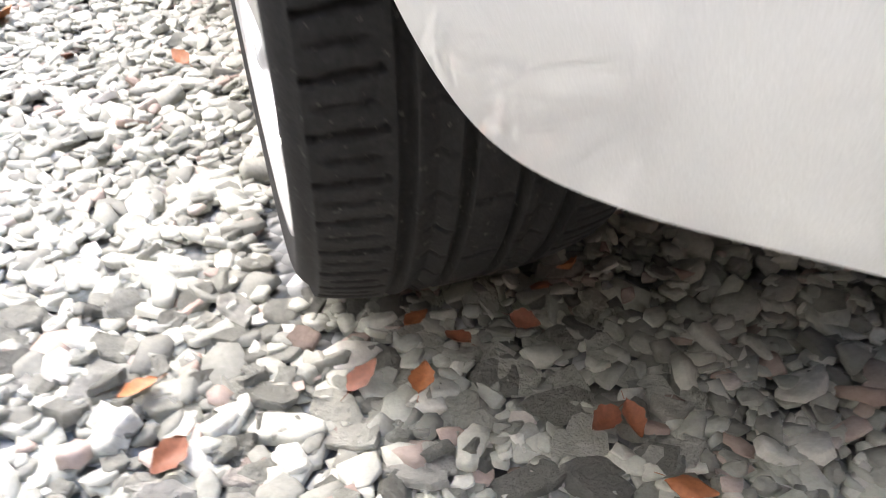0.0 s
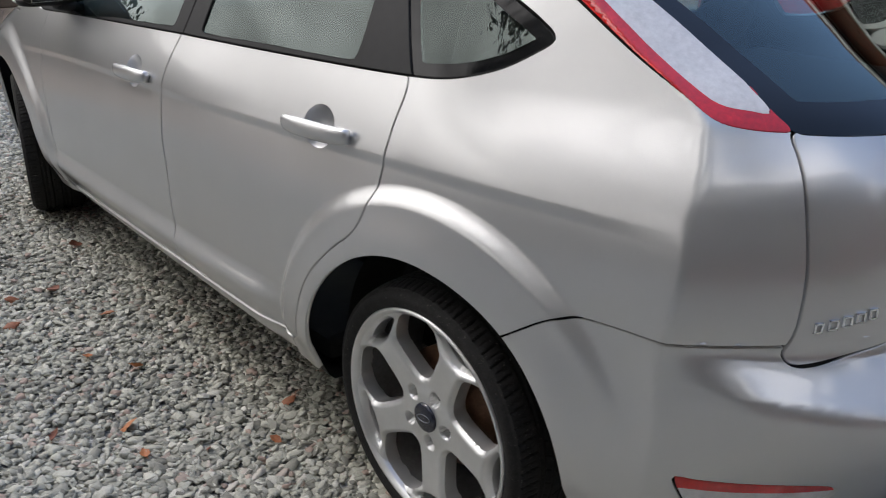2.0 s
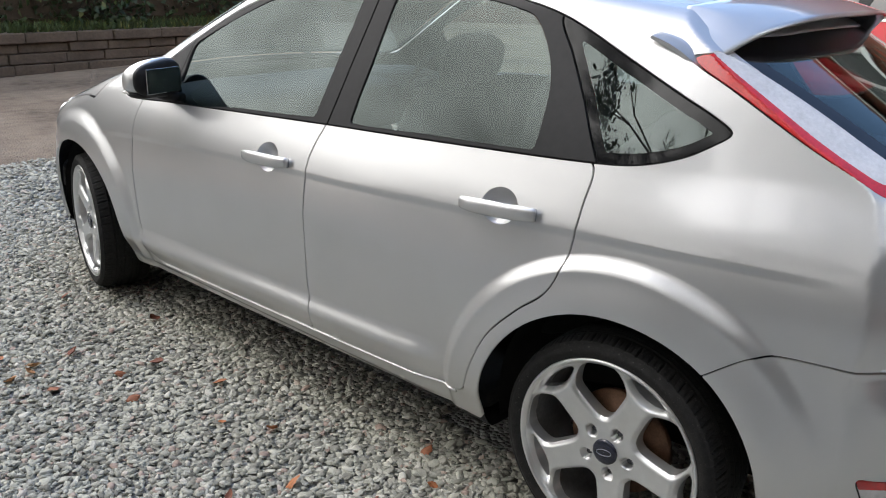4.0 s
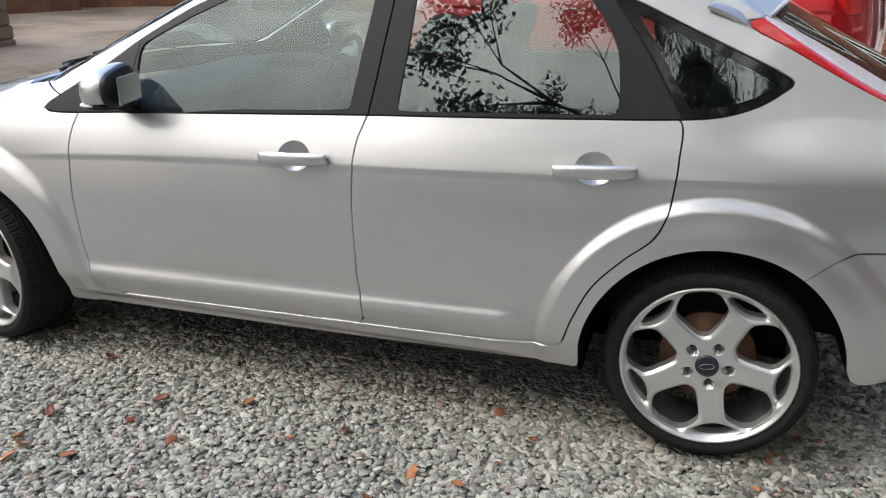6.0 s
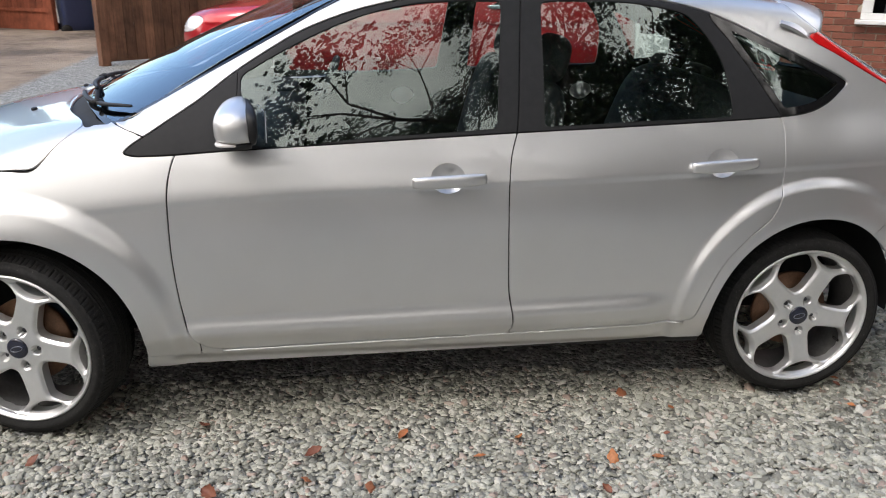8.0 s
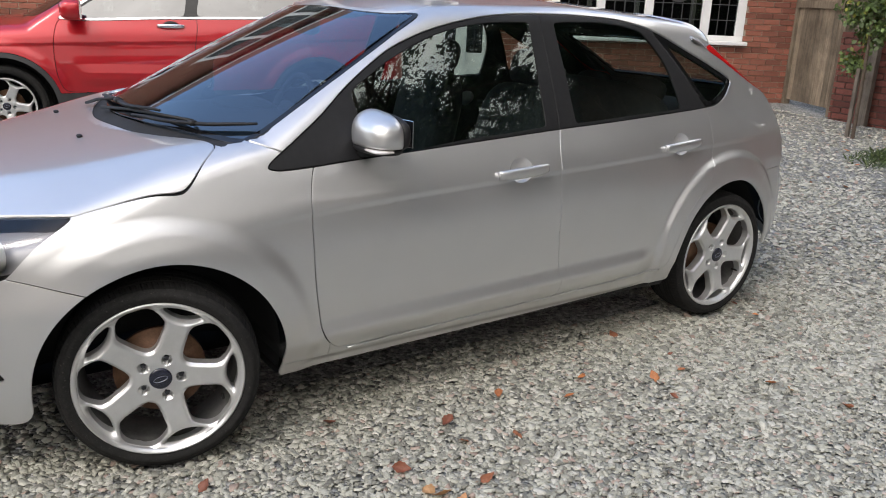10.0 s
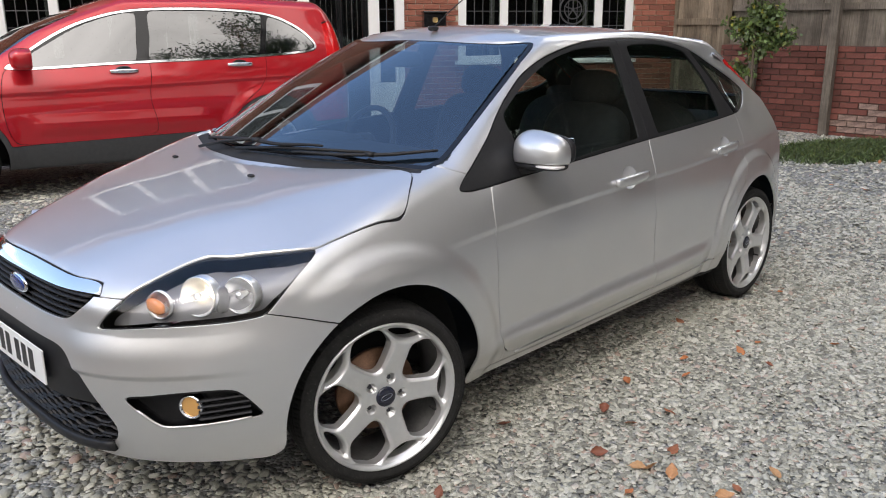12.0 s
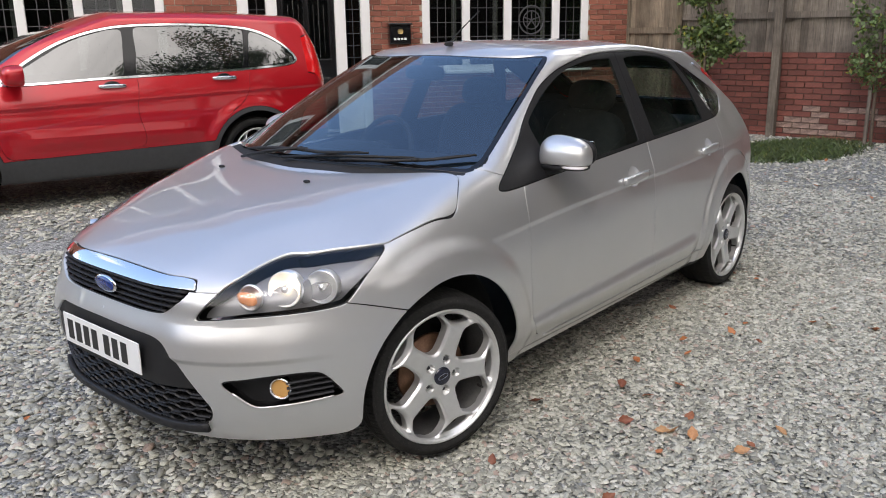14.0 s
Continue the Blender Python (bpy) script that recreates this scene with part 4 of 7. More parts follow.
sp_f = [(i * m + j, i * m + (j + 1) % m, (i + 1) * m + (j + 1) % m, (i + 1) * m + j) for i in range(len(sp_x) - 1) for j in range(m)]
sp_f += [tuple(range(m)), tuple(reversed(range((len(sp_x) - 1) * m, len(sp_x) * m)))]
spoiler = mesh_object("spoiler", rows_v, sp_f, SILVER, tailgate)
for p in spoiler.data.polygons[-2:]:
    p.use_smooth = False
tagged(spoiler, "silver tail spoiler over the rear window")

# cabin
def seat(x, y, name, wide=.25, tall=.60, lean=14):
    s = blob(name, (x, y + .25, .47), (wide, .27, .09), SEAT, hatchback, 4, label="charcoal cloth seat")
    turn = np.array(Matrix.Rotation(radians(lean), 3, "X"))
    blob("backrest", (x, y - .06, .80), (wide * .96, .085, tall / 2), SEAT, s, 3.6, lambda v: v @ turn.T)
    return s, turn


for x in (-.37, .37):
    s, turn = seat(x, 1.02, "front_seat")
    blob("headrest", (x, .86, 1.16), (.135, .05, .085), SEAT, s, 3, lambda v: v @ turn.T)
    for dx in (-.05, .05):
        sweep([(x + dx, .875, 1.05), (x + dx, .865, 1.13)], (.006, .006), CHROME, "headrest_post", s, up=(0, 1, 0), sides=8)
s, turn = seat(0, .30, "rear_bench", .62, .56, 20)
for x in (-.36, 0, .36):
    blob("headrest", (x, .125, 1.04), (.12, .045, .06), SEAT, s, 3, lambda v: v @ turn.T)
blob("dashboard", (0, 2.05, .84), (.74, .28, .115), DASH, hatchback, 5, label="dark grey dashboard")
blob("binnacle", (.37, 1.93, .935), (.18, .13, .045), DASH, hatchback, 3)
n = 40
sw = [(.37 + .185 * math.cos(a), 1.70 - .07 * math.sin(a), .90 + .17 * math.sin(a)) for a in np.linspace(0, 2 * math.pi, n)]
stw = sweep(sw, (.014, .014), DASH, "steering_wheel", hatchback, up=(0, 1, .4), sides=10, power=2, caps=False, label="black steering wheel on the offside")
blob("wheel_boss", (.37, 1.71, .90), (.075, .03, .06), DASH, stw, 2.6, segs=20)
for a in (0, math.pi, -math.pi / 2):
    sweep([(.37, 1.71, .90), (.37 + .18 * math.cos(a), 1.70 - .07 * math.sin(a), .90 + .165 * math.sin(a))], (.016, .01), DASH, "wheel_spoke", stw, up=(0, 1, .1), sides=8)
blob("rear_view_mirror", (0, 1.78, 1.315), (.12, .018, .035), PLASTIC, hatchback, 3.5, segs=20, label="black interior mirror")
bm = bmesh.new()
box(bm, (-.56, -.42, .93), (.56, .10, .955), .01)
part("parcel_shelf", bm, SEAT, hatchback, "dark parcel shelf")
bm = bmesh.new()
box(bm, (-.80, .40, .235), (.80, 2.25, .30), .02)
part("floor_pan", bm, CABIN, hatchback, "black floor pan")


# ---- wheels ----
TYRE = mottled(material("tyre_rubber", (.017, .0165, .016), .75, spec=.25), (60, 300), (.35, .3), .25, 500)
def dusty(m, dust):
    """Pale specks of grit over a material's colour."""
    p = m.node_tree.nodes["Principled BSDF"]
    n = node(m, "TexNoise", Scale=170.0, Detail=3.0, Roughness=.6)
    link(m, node(m, "TexCoord").outputs["Object"], n.inputs["Vector"])
    r = node(m, "MapRange")
    r.inputs["From Min"].default_value, r.inputs["From Max"].default_value = .64, .72
    link(m, n.outputs["Fac"], r.inputs["Value"])
    mix = node(m, "Mix")
    mix.data_type = "RGBA"
    link(m, r.outputs["Result"], mix.inputs[0])
    link(m, p.inputs["Base Color"].links[0].from_socket, mix.inputs[6])
    mix.inputs[7].default_value = (*dust, 1)
    link(m, mix.outputs[2], p.inputs["Base Color"])


dusty(TYRE, (.085, .08, .072))
ALLOY = mottled(material("silver_alloy", (.72, .72, .715), .32, .72, .6), (30,), (.05,))
# the dimness behind the spokes is put into the barrel's dark grey
BARREL = mottled(material("dusty_barrel", (.15, .147, .143), .5, .4), (12, 90), (.25, .2))
BRAKE = mottled(material("rusty_brake_disc", (.16, .085, .05), .5, .5), (25, 200), (.4, .2))
NUT = material("dull_steel_nut", (.10, .10, .11), .35, 1.0)
CAP_MARK = material("grey_cap_mark", (.30, .31, .34), .3, .8)
HUB_BLACK = material("black_hub_cap", (.012, .014, .03), .25, 0, .5)
RIM_R, TYRE_R, TYRE_W = .251, .3085, .216


def tyre_mesh(na=960):
    """Ring of tread blocks: four channels round the tyre, slots across its shoulders."""
    prof = []
    half = TYRE_W / 2
    side = [(.872, 0), (.905, .10), (.955, .28), (.99, .48), (1.0, .62), (.990, .70), (.965, .80), (.93, .89), (.895, .96)]
    for w, t in side:                      # sidewall, from the bead up to the shoulder
        prof.append((-half * w, RIM_R - .004 + (TYRE_R - .011 - RIM_R) * t))
    stops = [.094, .096, .0975]
    for c, w in ((.049, .0058), (.0165, .0052)):
        stops += [c + w, c + w - .0012, c + w - .0013, c, c - w + .0013, c - w + .0012, c - w]
    stops += [.088, .080, .072, .066, .0615, .0592, .0568, .041, .033, .0315, .026, .008, .004, 0]
    xs = np.array(sorted(set(stops + [-q for q in stops])))
    crown = [(x, TYRE_R - .015 * (abs(x) / half) ** 3.2) for x in xs]
    mirrored = [(-x, r) for x, r in reversed(prof)]
    p = np.array(prof + crown + mirrored)
    n0, n1 = len(prof), len(prof) + len(crown)
    a = np.linspace(0, 2 * np.pi, na, endpoint=False)[:, None]
    x, r = np.repeat(p[:, 0][None], na, 0), np.repeat(p[:, 1][None], na, 0).copy()
    tread = np.zeros(len(p), bool)
    tread[n0:n1] = True
    ax = np.abs(x)
    groove = np.zeros_like(x)
    for c, w in ((-.049, .0058), (-.0165, .0052), (.0165, .0052), (.049, .0058)):
        groove = np.maximum(groove, np.abs(x - c) < w - .00121)
    deg = np.degrees(a)
    slots = (np.abs((deg + 30 * (ax - .05)) % 6.0 - 3.0) < .31) * (ax > .0590) * (ax < .0965)
    fine = .5 * (np.abs((deg + 30 * (ax - .05) + 3.0) % 6.0 - 3.0) < .16) * (ax > .0655) * (ax < .0885)
    sipes = .8 * (np.abs((deg - 60 * ax) % 6.0 - 3.0) < .16) * (ax < .0432) * (ax > .0216)
    mid = .6 * (np.abs((deg + 60 * x) % 12.0 - 3.0) < .16) * (ax < .0081)
    line = .5 * ((ax > .0314) & (ax < .0331))
    r -= .0085 * tread * np.maximum.reduce([groove, slots, fine, sipes, mid, line])
    r += .0012 * ~tread * (np.abs(r - (RIM_R + .012)) < .004)               # raised ring of the rim guard
    v = np.stack([x, np.cos(a) * r, np.sin(a) * r], -1)
    n = len(p)
    i, j = np.meshgrid(np.arange(na), np.arange(n - 1), indexing="ij")
    k = (i + 1) % na
    q = np.stack([i * n + j, i * n + j + 1, k * n + j + 1, k * n + j], -1).reshape(-1, 4)
    return v.reshape(-1, 3), np.concatenate([q[:, [0, 1, 2]], q[:, [0, 2, 3]]])[:, ::-1]


HOLE = [(.04, .365), (.10, .41), (.20, .53), (.283, .65), (.288, .72), (.232, .86), (.15, .925), (0, .94)]
HOLE = HOLE + [(-u, v) for u, v in reversed(HOLE[:-1])]
SLIT = [(-.235, .872), (-.12, .812), (0, .792), (.12, .812), (.235, .872), (.13, .912), (0, .925), (-.13, .912)]
RECESS = [(-.335, .865), (-.17, .775), (0, .742), (.17, .775), (.335, .865), (.19, .928), (0, .945), (-.19, .928)]


def turned(knots, deg):
    c, s = math.cos(radians(deg - 90)), math.sin(radians(deg - 90))
    return [((u * c - v * s) * RIM_R, (u * s + v * c) * RIM_R) for u, v in knots]


def face_mesh():
    """The spoked face: a dished disc with five windows and five slits between the forked spokes, edges rounded into them."""
    na, nr = 300, 52
    r = np.linspace(.004, RIM_R * .965, nr)
    a = np.linspace(0, 2 * np.pi, na, endpoint=False)
    rr, aa = np.meshgrid(r, a, indexing="ij")
    v2 = np.stack([rr * np.cos(aa), rr * np.sin(aa)], -1).reshape(-1, 2)
    i, j = np.meshgrid(np.arange(nr - 1), np.arange(na), indexing="ij")
    k = (j + 1) % na
    q = np.stack([i * na + j, i * na + k, (i + 1) * na + k, (i + 1) * na + j], -1).reshape(-1, 4)
    tri = np.concatenate([q[:, [0, 1, 2]], q[:, [0, 2, 3]]])
    d = np.full(len(v2), 1.0)
    for n in range(5):
        d = np.minimum(d, distance(outline(turned(HOLE, 90 + 72 * n), steps=6), v2, .05))
        d = np.minimum(d, distance(outline(turned(SLIT, 54 + 72 * n), steps=6), v2, .05))
    low = np.full(len(v2), 1.0)
    for n in range(5):
        low = np.minimum(low, distance(outline(turned(RECESS, 54 + 72 * n), steps=6), v2, .05))
    rad = np.hypot(v2[:, 0], v2[:, 1])
    h = -.022 + .016 * step(.03, .20, rad) + .005 * step(.08, .052, rad)      # hub set in, spokes rise to the rim
    h -= .017 * np.clip(-low / .018, 0, 1)
    h -= .012 * (1 - np.clip(d / .012, 0, 1)) ** 2
    for n in range(5):
        b = radians(54 + 72 * n)
        h -= .030 * step(.0165, .0140, np.hypot(v2[:, 0] - .0615 * math.cos(b), v2[:, 1] - .0615 * math.sin(b)))
    v = np.concatenate([h[:, None], v2], 1)
    cut = clip((v, tri), -d)
    return cut


def solid_from(mesh, depth):
    """Turns the open edges of a disc in by depth (along its axis)."""
    v, tri = mesh
    e = np.concatenate([tri[:, [0, 1]], tri[:, [1, 2]], tri[:, [2, 0]]])
    key = np.sort(e, 1)
    code = key[:, 0].astype(np.int64) * (len(v) + 1) + key[:, 1]
    _, first, cnt = np.unique(code, return_index=True, return_counts=True)
    d = e[first[cnt == 1]]
    rim, w = np.unique(d, return_inverse=True)
    w = w.reshape(-1, 2)
    low = v[rim].copy()
    low[:, 0] -= depth
    low[:, 1:] *= 1.0
    top_ = v[rim]
    b, c = len(v), len(v) + len(rim)
    lip = np.concatenate([np.stack([b + w[:, 1], b + w[:, 0], c + w[:, 0]], 1), np.stack([b + w[:, 1], c + w[:, 0], c + w[:, 1]], 1)])
    return np.concatenate([v, top_, low]), np.concatenate([tri, lip])


def wheel(parent, m):
    """x points out of the wheel's face."""
    hubob = new("wheel")
    hubob.parent, hubob.matrix_local = parent, m
    v, t = tyre_mesh()
    tyre = quick_object("tyre", v, t, TYRE, hubob, smooth=False)
    tagged(tyre, "worn black low-profile tyre")
    off = np.array([TYRE_W / 2 - .0065, 0, 0])
    fv, ft = solid_from(face_mesh(), .034)
    rim = quick_object("rim", fv + off, ft, ALLOY, hubob)
    tagged(rim, "silver alloy rim with five forked spokes")
    lipv, lipt = lathe([(-.016, .237), (-.010, .239), (-.006, RIM_R * .957), (-.003, RIM_R * .972), (.002, RIM_R * .985), (.003, RIM_R), (-.002, RIM_R + .0035), (-.012, RIM_R + .003), (-.014, RIM_R - .004)], 160)
    quick_object("rim_lip", lipv + off, lipt, ALLOY, rim)
    bv, bt = lathe([(-.010, .240), (-.05, .236), (-.12, .230), (-.20, .230), (-.205, .240)], 96)
    quick_object("barrel", bv + off, bt, BARREL, rim)
    dv, dt = lathe([(-.075, .004), (-.075, .07), (-.085, .072), (-.085, .140), (-.105, .140), (-.105, .05)], 72)
    tagged(quick_object("brake_disc", dv + off, dt, BRAKE, hubob), "brown rusted brake disc")
    cv, ct = lathe([(-.010, .0005), (-.010, .029), (-.012, .0335), (-.016, .0345), (-.03, .0345)], 48)
    cap = quick_object("hub_cap", cv + off, ct, HUB_BLACK, rim)
    tagged(cap, "black centre cap with a plain oval")
    ov = np.array([(.0008 + .0007 * math.cos(q), (.021 + .0012 * math.sin(q)) * math.cos(a_), (.0085 + .0012 * math.sin(q)) * math.sin(a_)) for a_ in np.linspace(0, 2 * math.pi, 32, endpoint=False) for q in np.linspace(0, 2 * math.pi, 4, endpoint=False)])
    of = [(i * 4 + j, i * 4 + (j + 1) % 4, (i + 1) % 32 * 4 + (j + 1) % 4, (i + 1) % 32 * 4 + j) for i in range(32) for j in range(4)]
    mesh_object("cap_mark", ov + off + np.array([-.010, 0, 0]), of, CAP_MARK, rim)
    for k in range(5):
        b = radians(54 + 72 * k)
        bm = bmesh.new()
        bmesh.ops.create_cone(bm, cap_ends=True, segments=6, radius1=.0095, radius2=.008, depth=.014, matrix=pose(0, 0, 0, 0, 90))
        nut = part("wheel_nut", bm, NUT, rim)
        nut.matrix_local = Matrix.Translation((off[0] - .040, .0615 * math.cos(b), .0615 * math.sin(b)))
    bm = bmesh.new()
    bmesh.ops.create_cone(bm, cap_ends=True, segments=10, radius1=.005, radius2=.004, depth=.03, matrix=pose(0, 0, 0, 0, 90))
    valve = part("valve", bm, TYRE, rim)
    valve.matrix_local = Matrix.Translation((off[0] - .030, .151, -.140))
    return hubob


def plain_tyre():
    """The same tyre with its four channels only, for the wheels seen from further off."""
    v, t = tyre_mesh(160)
    ob = quick_object("tyre", v, t, TYRE)
    me = ob.data
    bpy.data.objects.remove(ob)
    return me


STEER = 14.5
first = wheel(hatchback, pose(-.737, HUB_R, HUB_Z, 11, 0, 180))


far_tyre = plain_tyre()


def another(m):
    """A copy of the first wheel at another corner."""
    made = {}
    for o in (first, *first.children_recursive):
        made[o] = o.copy()
        if o.name.startswith("tyre"):
            made[o].data = far_tyre
        scene.collection.objects.link(made[o])
        made[o].parent = made.get(o.parent, hatchback)
    made[first].matrix_local = m
    return made[first]


another(pose(.737, HUB_R, HUB_Z))
near_front = another(pose(-.763, HUB_F, HUB_Z, 16, 0, 180 - STEER))
for o in near_front.children:
    if o.data == far_tyre:
        o.data = next(c.data for c in first.children if c.name == "tyre")
another(pose(.763, HUB_F, HUB_Z, 0, 0, -STEER))
for hub in (HUB_R, HUB_F):
    for s in (-1, 1):
        pts = [(.40 * math.cos(a), .40 * math.sin(a)) for a in np.linspace(radians(-13), radians(184 if hub == HUB_R else 193), 40)]
        vv = [(s * x, hub + c, HUB_Z + d) for x in (-.745 if hub == HUB_R else -.775, -.42) for c, d in pts] + [(s * -.42, hub, HUB_Z)]
        ff = [(i, i + 1, 41 + i) for i in range(39)] + [(i, 41 + i, 40 + i) for i in range(39)] + [(40 + i, 41 + i, 80) for i in range(39)]
        mesh_object("wheel_well", vv, ff, CABIN, hatchback)


# ---- the red SUV beyond, made the same way ----
RED = mottled(material("red_paint", (.45, .004, .012), .30, .35, 1.0), (900, 5), (.06, .02))
CLADDING = mottled(material("grey_cladding", (.045, .046, .048), .55), (30,), (.15,), .2, 600)
SUV_R, SUV_F, SUV_Z = 0.0, 2.62, .345
S_LINES = [
    (curve([(-1, .22), (4, .22)]), curve([(-1, .78), (0, .82), (2.6, .82), (3.5, .78)])),
    (curve([(-1, .42), (4, .40)]), curve([(-1, .80), (0, .868), (2.6, .868), (3.5, .80)])),
    (curve([(-1, .62), (4, .58)]), curve([(-1, .81), (0, .885), (1.3, .895), (2.6, .885), (3.5, .80)])),
    (curve([(-1, .95), (0, .93), (2.6, .88), (3.6, .80)]), curve([(-1, .80), (0, .875), (1.3, .89), (2.6, .872), (3.5, .74)])),
    (curve([(-1, 1.16), (-.5, 1.13), (1.3, 1.075), (2.3, 1.03), (3.2, .95), (3.6, .86)]), curve([(-1, .74), (0, .825), (1.3, .835), (2.6, .81), (3.5, .66)])),
    (curve([(-1, 1.55), (0, 1.575), (1.2, 1.575), (2, 1.5), (3.6, 1.5)]), curve([(-1, .56), (0, .63), (1.2, .635), (2, .60), (3.6, .5)])),
]
S_ROOF = curve([(-1, 1.60), (-.4, 1.645), (.5, 1.675), (1.2, 1.668), (1.6, 1.63), (2.4, 1.4)])
S_BONNET = curve([(1.8, 1.14), (2.3, 1.09), (2.9, 1.03), (3.3, .93), (3.5, .80)])
S_TAIL = curve([(.2, -.80), (.4, -.93), (.7, -.95), (1.0, -.92), (1.25, -.86), (1.5, -.74), (1.66, -.60)])
S_NOSE = curve([(.2, 3.30), (.4, 3.45), (.7, 3.46), (.9, 3.38), (1.0, 3.2), (1.1, 2.9)])


def suv_width(y, z):
    zs, xs = [a(y) for a, _ in S_LINES], [b(y) for _, b in S_LINES]
    n = len(zs)
    d = [(xs[i + 1] - xs[i]) / (zs[i + 1] - zs[i]) for i in range(n - 1)]
    m = [d[0]] + [.5 * (d[i - 1] + d[i]) for i in range(1, n - 1)] + [d[-1]]
    out = xs[0] + (z - zs[0]) * d[0]
    for i in range(n - 1):
        h = zs[i + 1] - zs[i]
        t = np.clip((z - zs[i]) / h, 0, 1)
        out = np.where(z >= zs[i], xs[i] * (1 + 2 * t) * (1 - t) ** 2 + m[i] * h * t * (1 - t) ** 2 + xs[i + 1] * t * t * (3 - 2 * t) + m[i + 1] * h * t * t * (t - 1), out)
    out = np.where(z > zs[-1], xs[-1] + d[-1] * (z - zs[-1]), out)
    under = .945 - .03 * y - z
    out = out - .011 * step(0, .032, under) * step(.22, .05, under)
    out = out + .016 * np.clip((.70 - z) / .07, 0, 1) * step(.50, .60, z) * step(.5, .7, y) * step(2.1, 1.9, y)
    for hub in (SUV_R, SUV_F):
        out = out + .022 * step(.56, .45, np.hypot(y - hub, z - SUV_Z)) * step(.2, .4, z)
    return out


def suv_solid(x, y, z):
    x2 = x * x
    glass_ = 1.63 - .62 * (y + .30 * x2 - 1.62)
    top_ = np.maximum(S_BONNET(y) - .10 * x2, -smax(-glass_, -(S_ROOF(y) - .10 * x2), .06))
    a = smax(np.abs(x) - suv_width(y, z), z - top_, .07)
    a = smax(a, y - (S_NOSE(z) - .30 * (np.abs(x) / .75) ** 3.4), .07)
    a = smax(a, S_TAIL(z) + .16 * (np.abs(x) / .75) ** 3.4 - y, .06)
    return smax(a, .26 - z, .04)


BODY["form"] = suv_solid
SUV_TURN = -16.0
suv = root("red_suv", Matrix.Translation((4.645, -.314, .06)) @ Matrix.Rotation(radians(SUV_TURN), 4, "Z"), "glossy red SUV with chrome window trim, parked before the house", "car")
sv, sq = shell_grid(na=210, step_y=.030, fan=36, y0=-.55, y1=3.05, zc=.75)
sv[np.abs(sv[:, 0]) < 1e-6, 0] = 0
suv_skin = Skin((sv, np.concatenate([sq[:, [0, 1, 2]], sq[:, [0, 2, 3]]])[:, ::-1]))
slv, slq = shell_grid(na=80, step_y=.06, fan=18, y0=-.55, y1=3.05, zc=.75)
slv[np.abs(slv[:, 0]) < 1e-6, 0] = 0
suv_lining = (slv, np.concatenate([slq[:, [0, 1, 2]], slq[:, [0, 2, 3]]])[:, ::-1])


def suv_arch(v, radius=.405):
    r = np.minimum(np.hypot(v[:, 1] - SUV_R, v[:, 2] - SUV_Z), np.hypot(v[:, 1] - SUV_F, v[:, 2] - SUV_Z))
    return np.where(v[:, 0] < -.5, r - radius, 1.0)


suv_skin.cut(suv_arch, None, gap=0)
clad = suv_skin.cut(lambda v: np.minimum(suv_arch(v, .445), v[:, 2] - .50 + .02 * v[:, 1]), None, lambda v: v[:, 0] < -.3)
S_DLO = outline([(2.16, 1.065), (1.28, 1.085), (0.504, 1.105), (-0.0706, 1.128), (-0.372, 1.150), (-0.472, 1.175), (-0.495, 1.21), (-0.464, 1.27), (-0.372, 1.36), (-0.196, 1.46), (-0.000833, 1.515), (0.397, 1.548), (0.878, 1.550), (1.22, 1.525), (1.52, 1.45), (1.77, 1.34), (2.04, 1.17)], steps=8)
s_dlo = Skin(suv_skin.cut(S_DLO, side_view, left))
s_trim = Skin(s_dlo.mesh)
s_inner = s_trim.cut(lambda v: distance(S_DLO, side_view(v)) + .020, None, gap=0)
s_in = Skin(s_inner)
S_PANES = [outline([(2.05, 1.095), (1.22, 1.110), (1.16, 1.12), (1.13, 1.30), (1.11, 1.49), (1.14, 1.505), (1.24, 1.498), (1.5, 1.425), (1.73, 1.315)], steps=5),
           outline([(1.03, 1.112), (0.29, 1.137), (0.108, 1.148), (0.0764, 1.16), (0.041, 1.30), (0.00964, 1.46), (0.0131, 1.49), (0.397, 1.522), (0.878, 1.525), (0.995, 1.515), (1.01, 1.48), (1.02, 1.30)], steps=5),
           outline([(0.0131, 1.152), (-0.357, 1.177), (-0.449, 1.195), (-0.46, 1.225), (-0.433, 1.275), (-0.349, 1.345), (-0.189, 1.435), (-0.0706, 1.472), (-0.0497, 1.46), (-0.0113, 1.30), (0.0166, 1.17)], steps=5)]
panes = [s_in.cut(p, side_view, gap=.001) for p in S_PANES]
s_front = suv_skin.cut(outline([(1.07, .50), (1.08, .8), (1.08, 1.12), (1.65, 1.10), (2.14, 1.07), (2.2, .95), (2.21, .7), (2.17, .52), (2.11, .47)], steps=6), side_view, left)
s_rear = suv_skin.cut(outline([(1.07, .50), (1.08, .8), (1.08, 1.12), (0.504, 1.13), (0.055, 1.17), (0.041, .98), (0.0977, .86), (0.247, .74), (0.349, .60), (0.365, .52), (0.45, .495)], steps=6), side_view, left)
s_screen = suv_skin.cut(outline([(-.3, 1.62), (.3, 1.60), (.52, 1.54), (.58, 1.60), (.74, 2.25), (.70, 2.36), (.3, 2.50), (-.3, 2.52), (-.8, 2.0)], steps=5), plan_view, lambda v: v[:, 2] > 1.02)
s_lamp = suv_skin.cut(outline([(.60, .95), (.66, .93), (.76, .95), (.80, 1.10), (.72, 1.32), (.64, 1.44), (.60, 1.42), (.60, 1.2)], steps=5), end_view, lambda v: v[:, 1] < -.55)
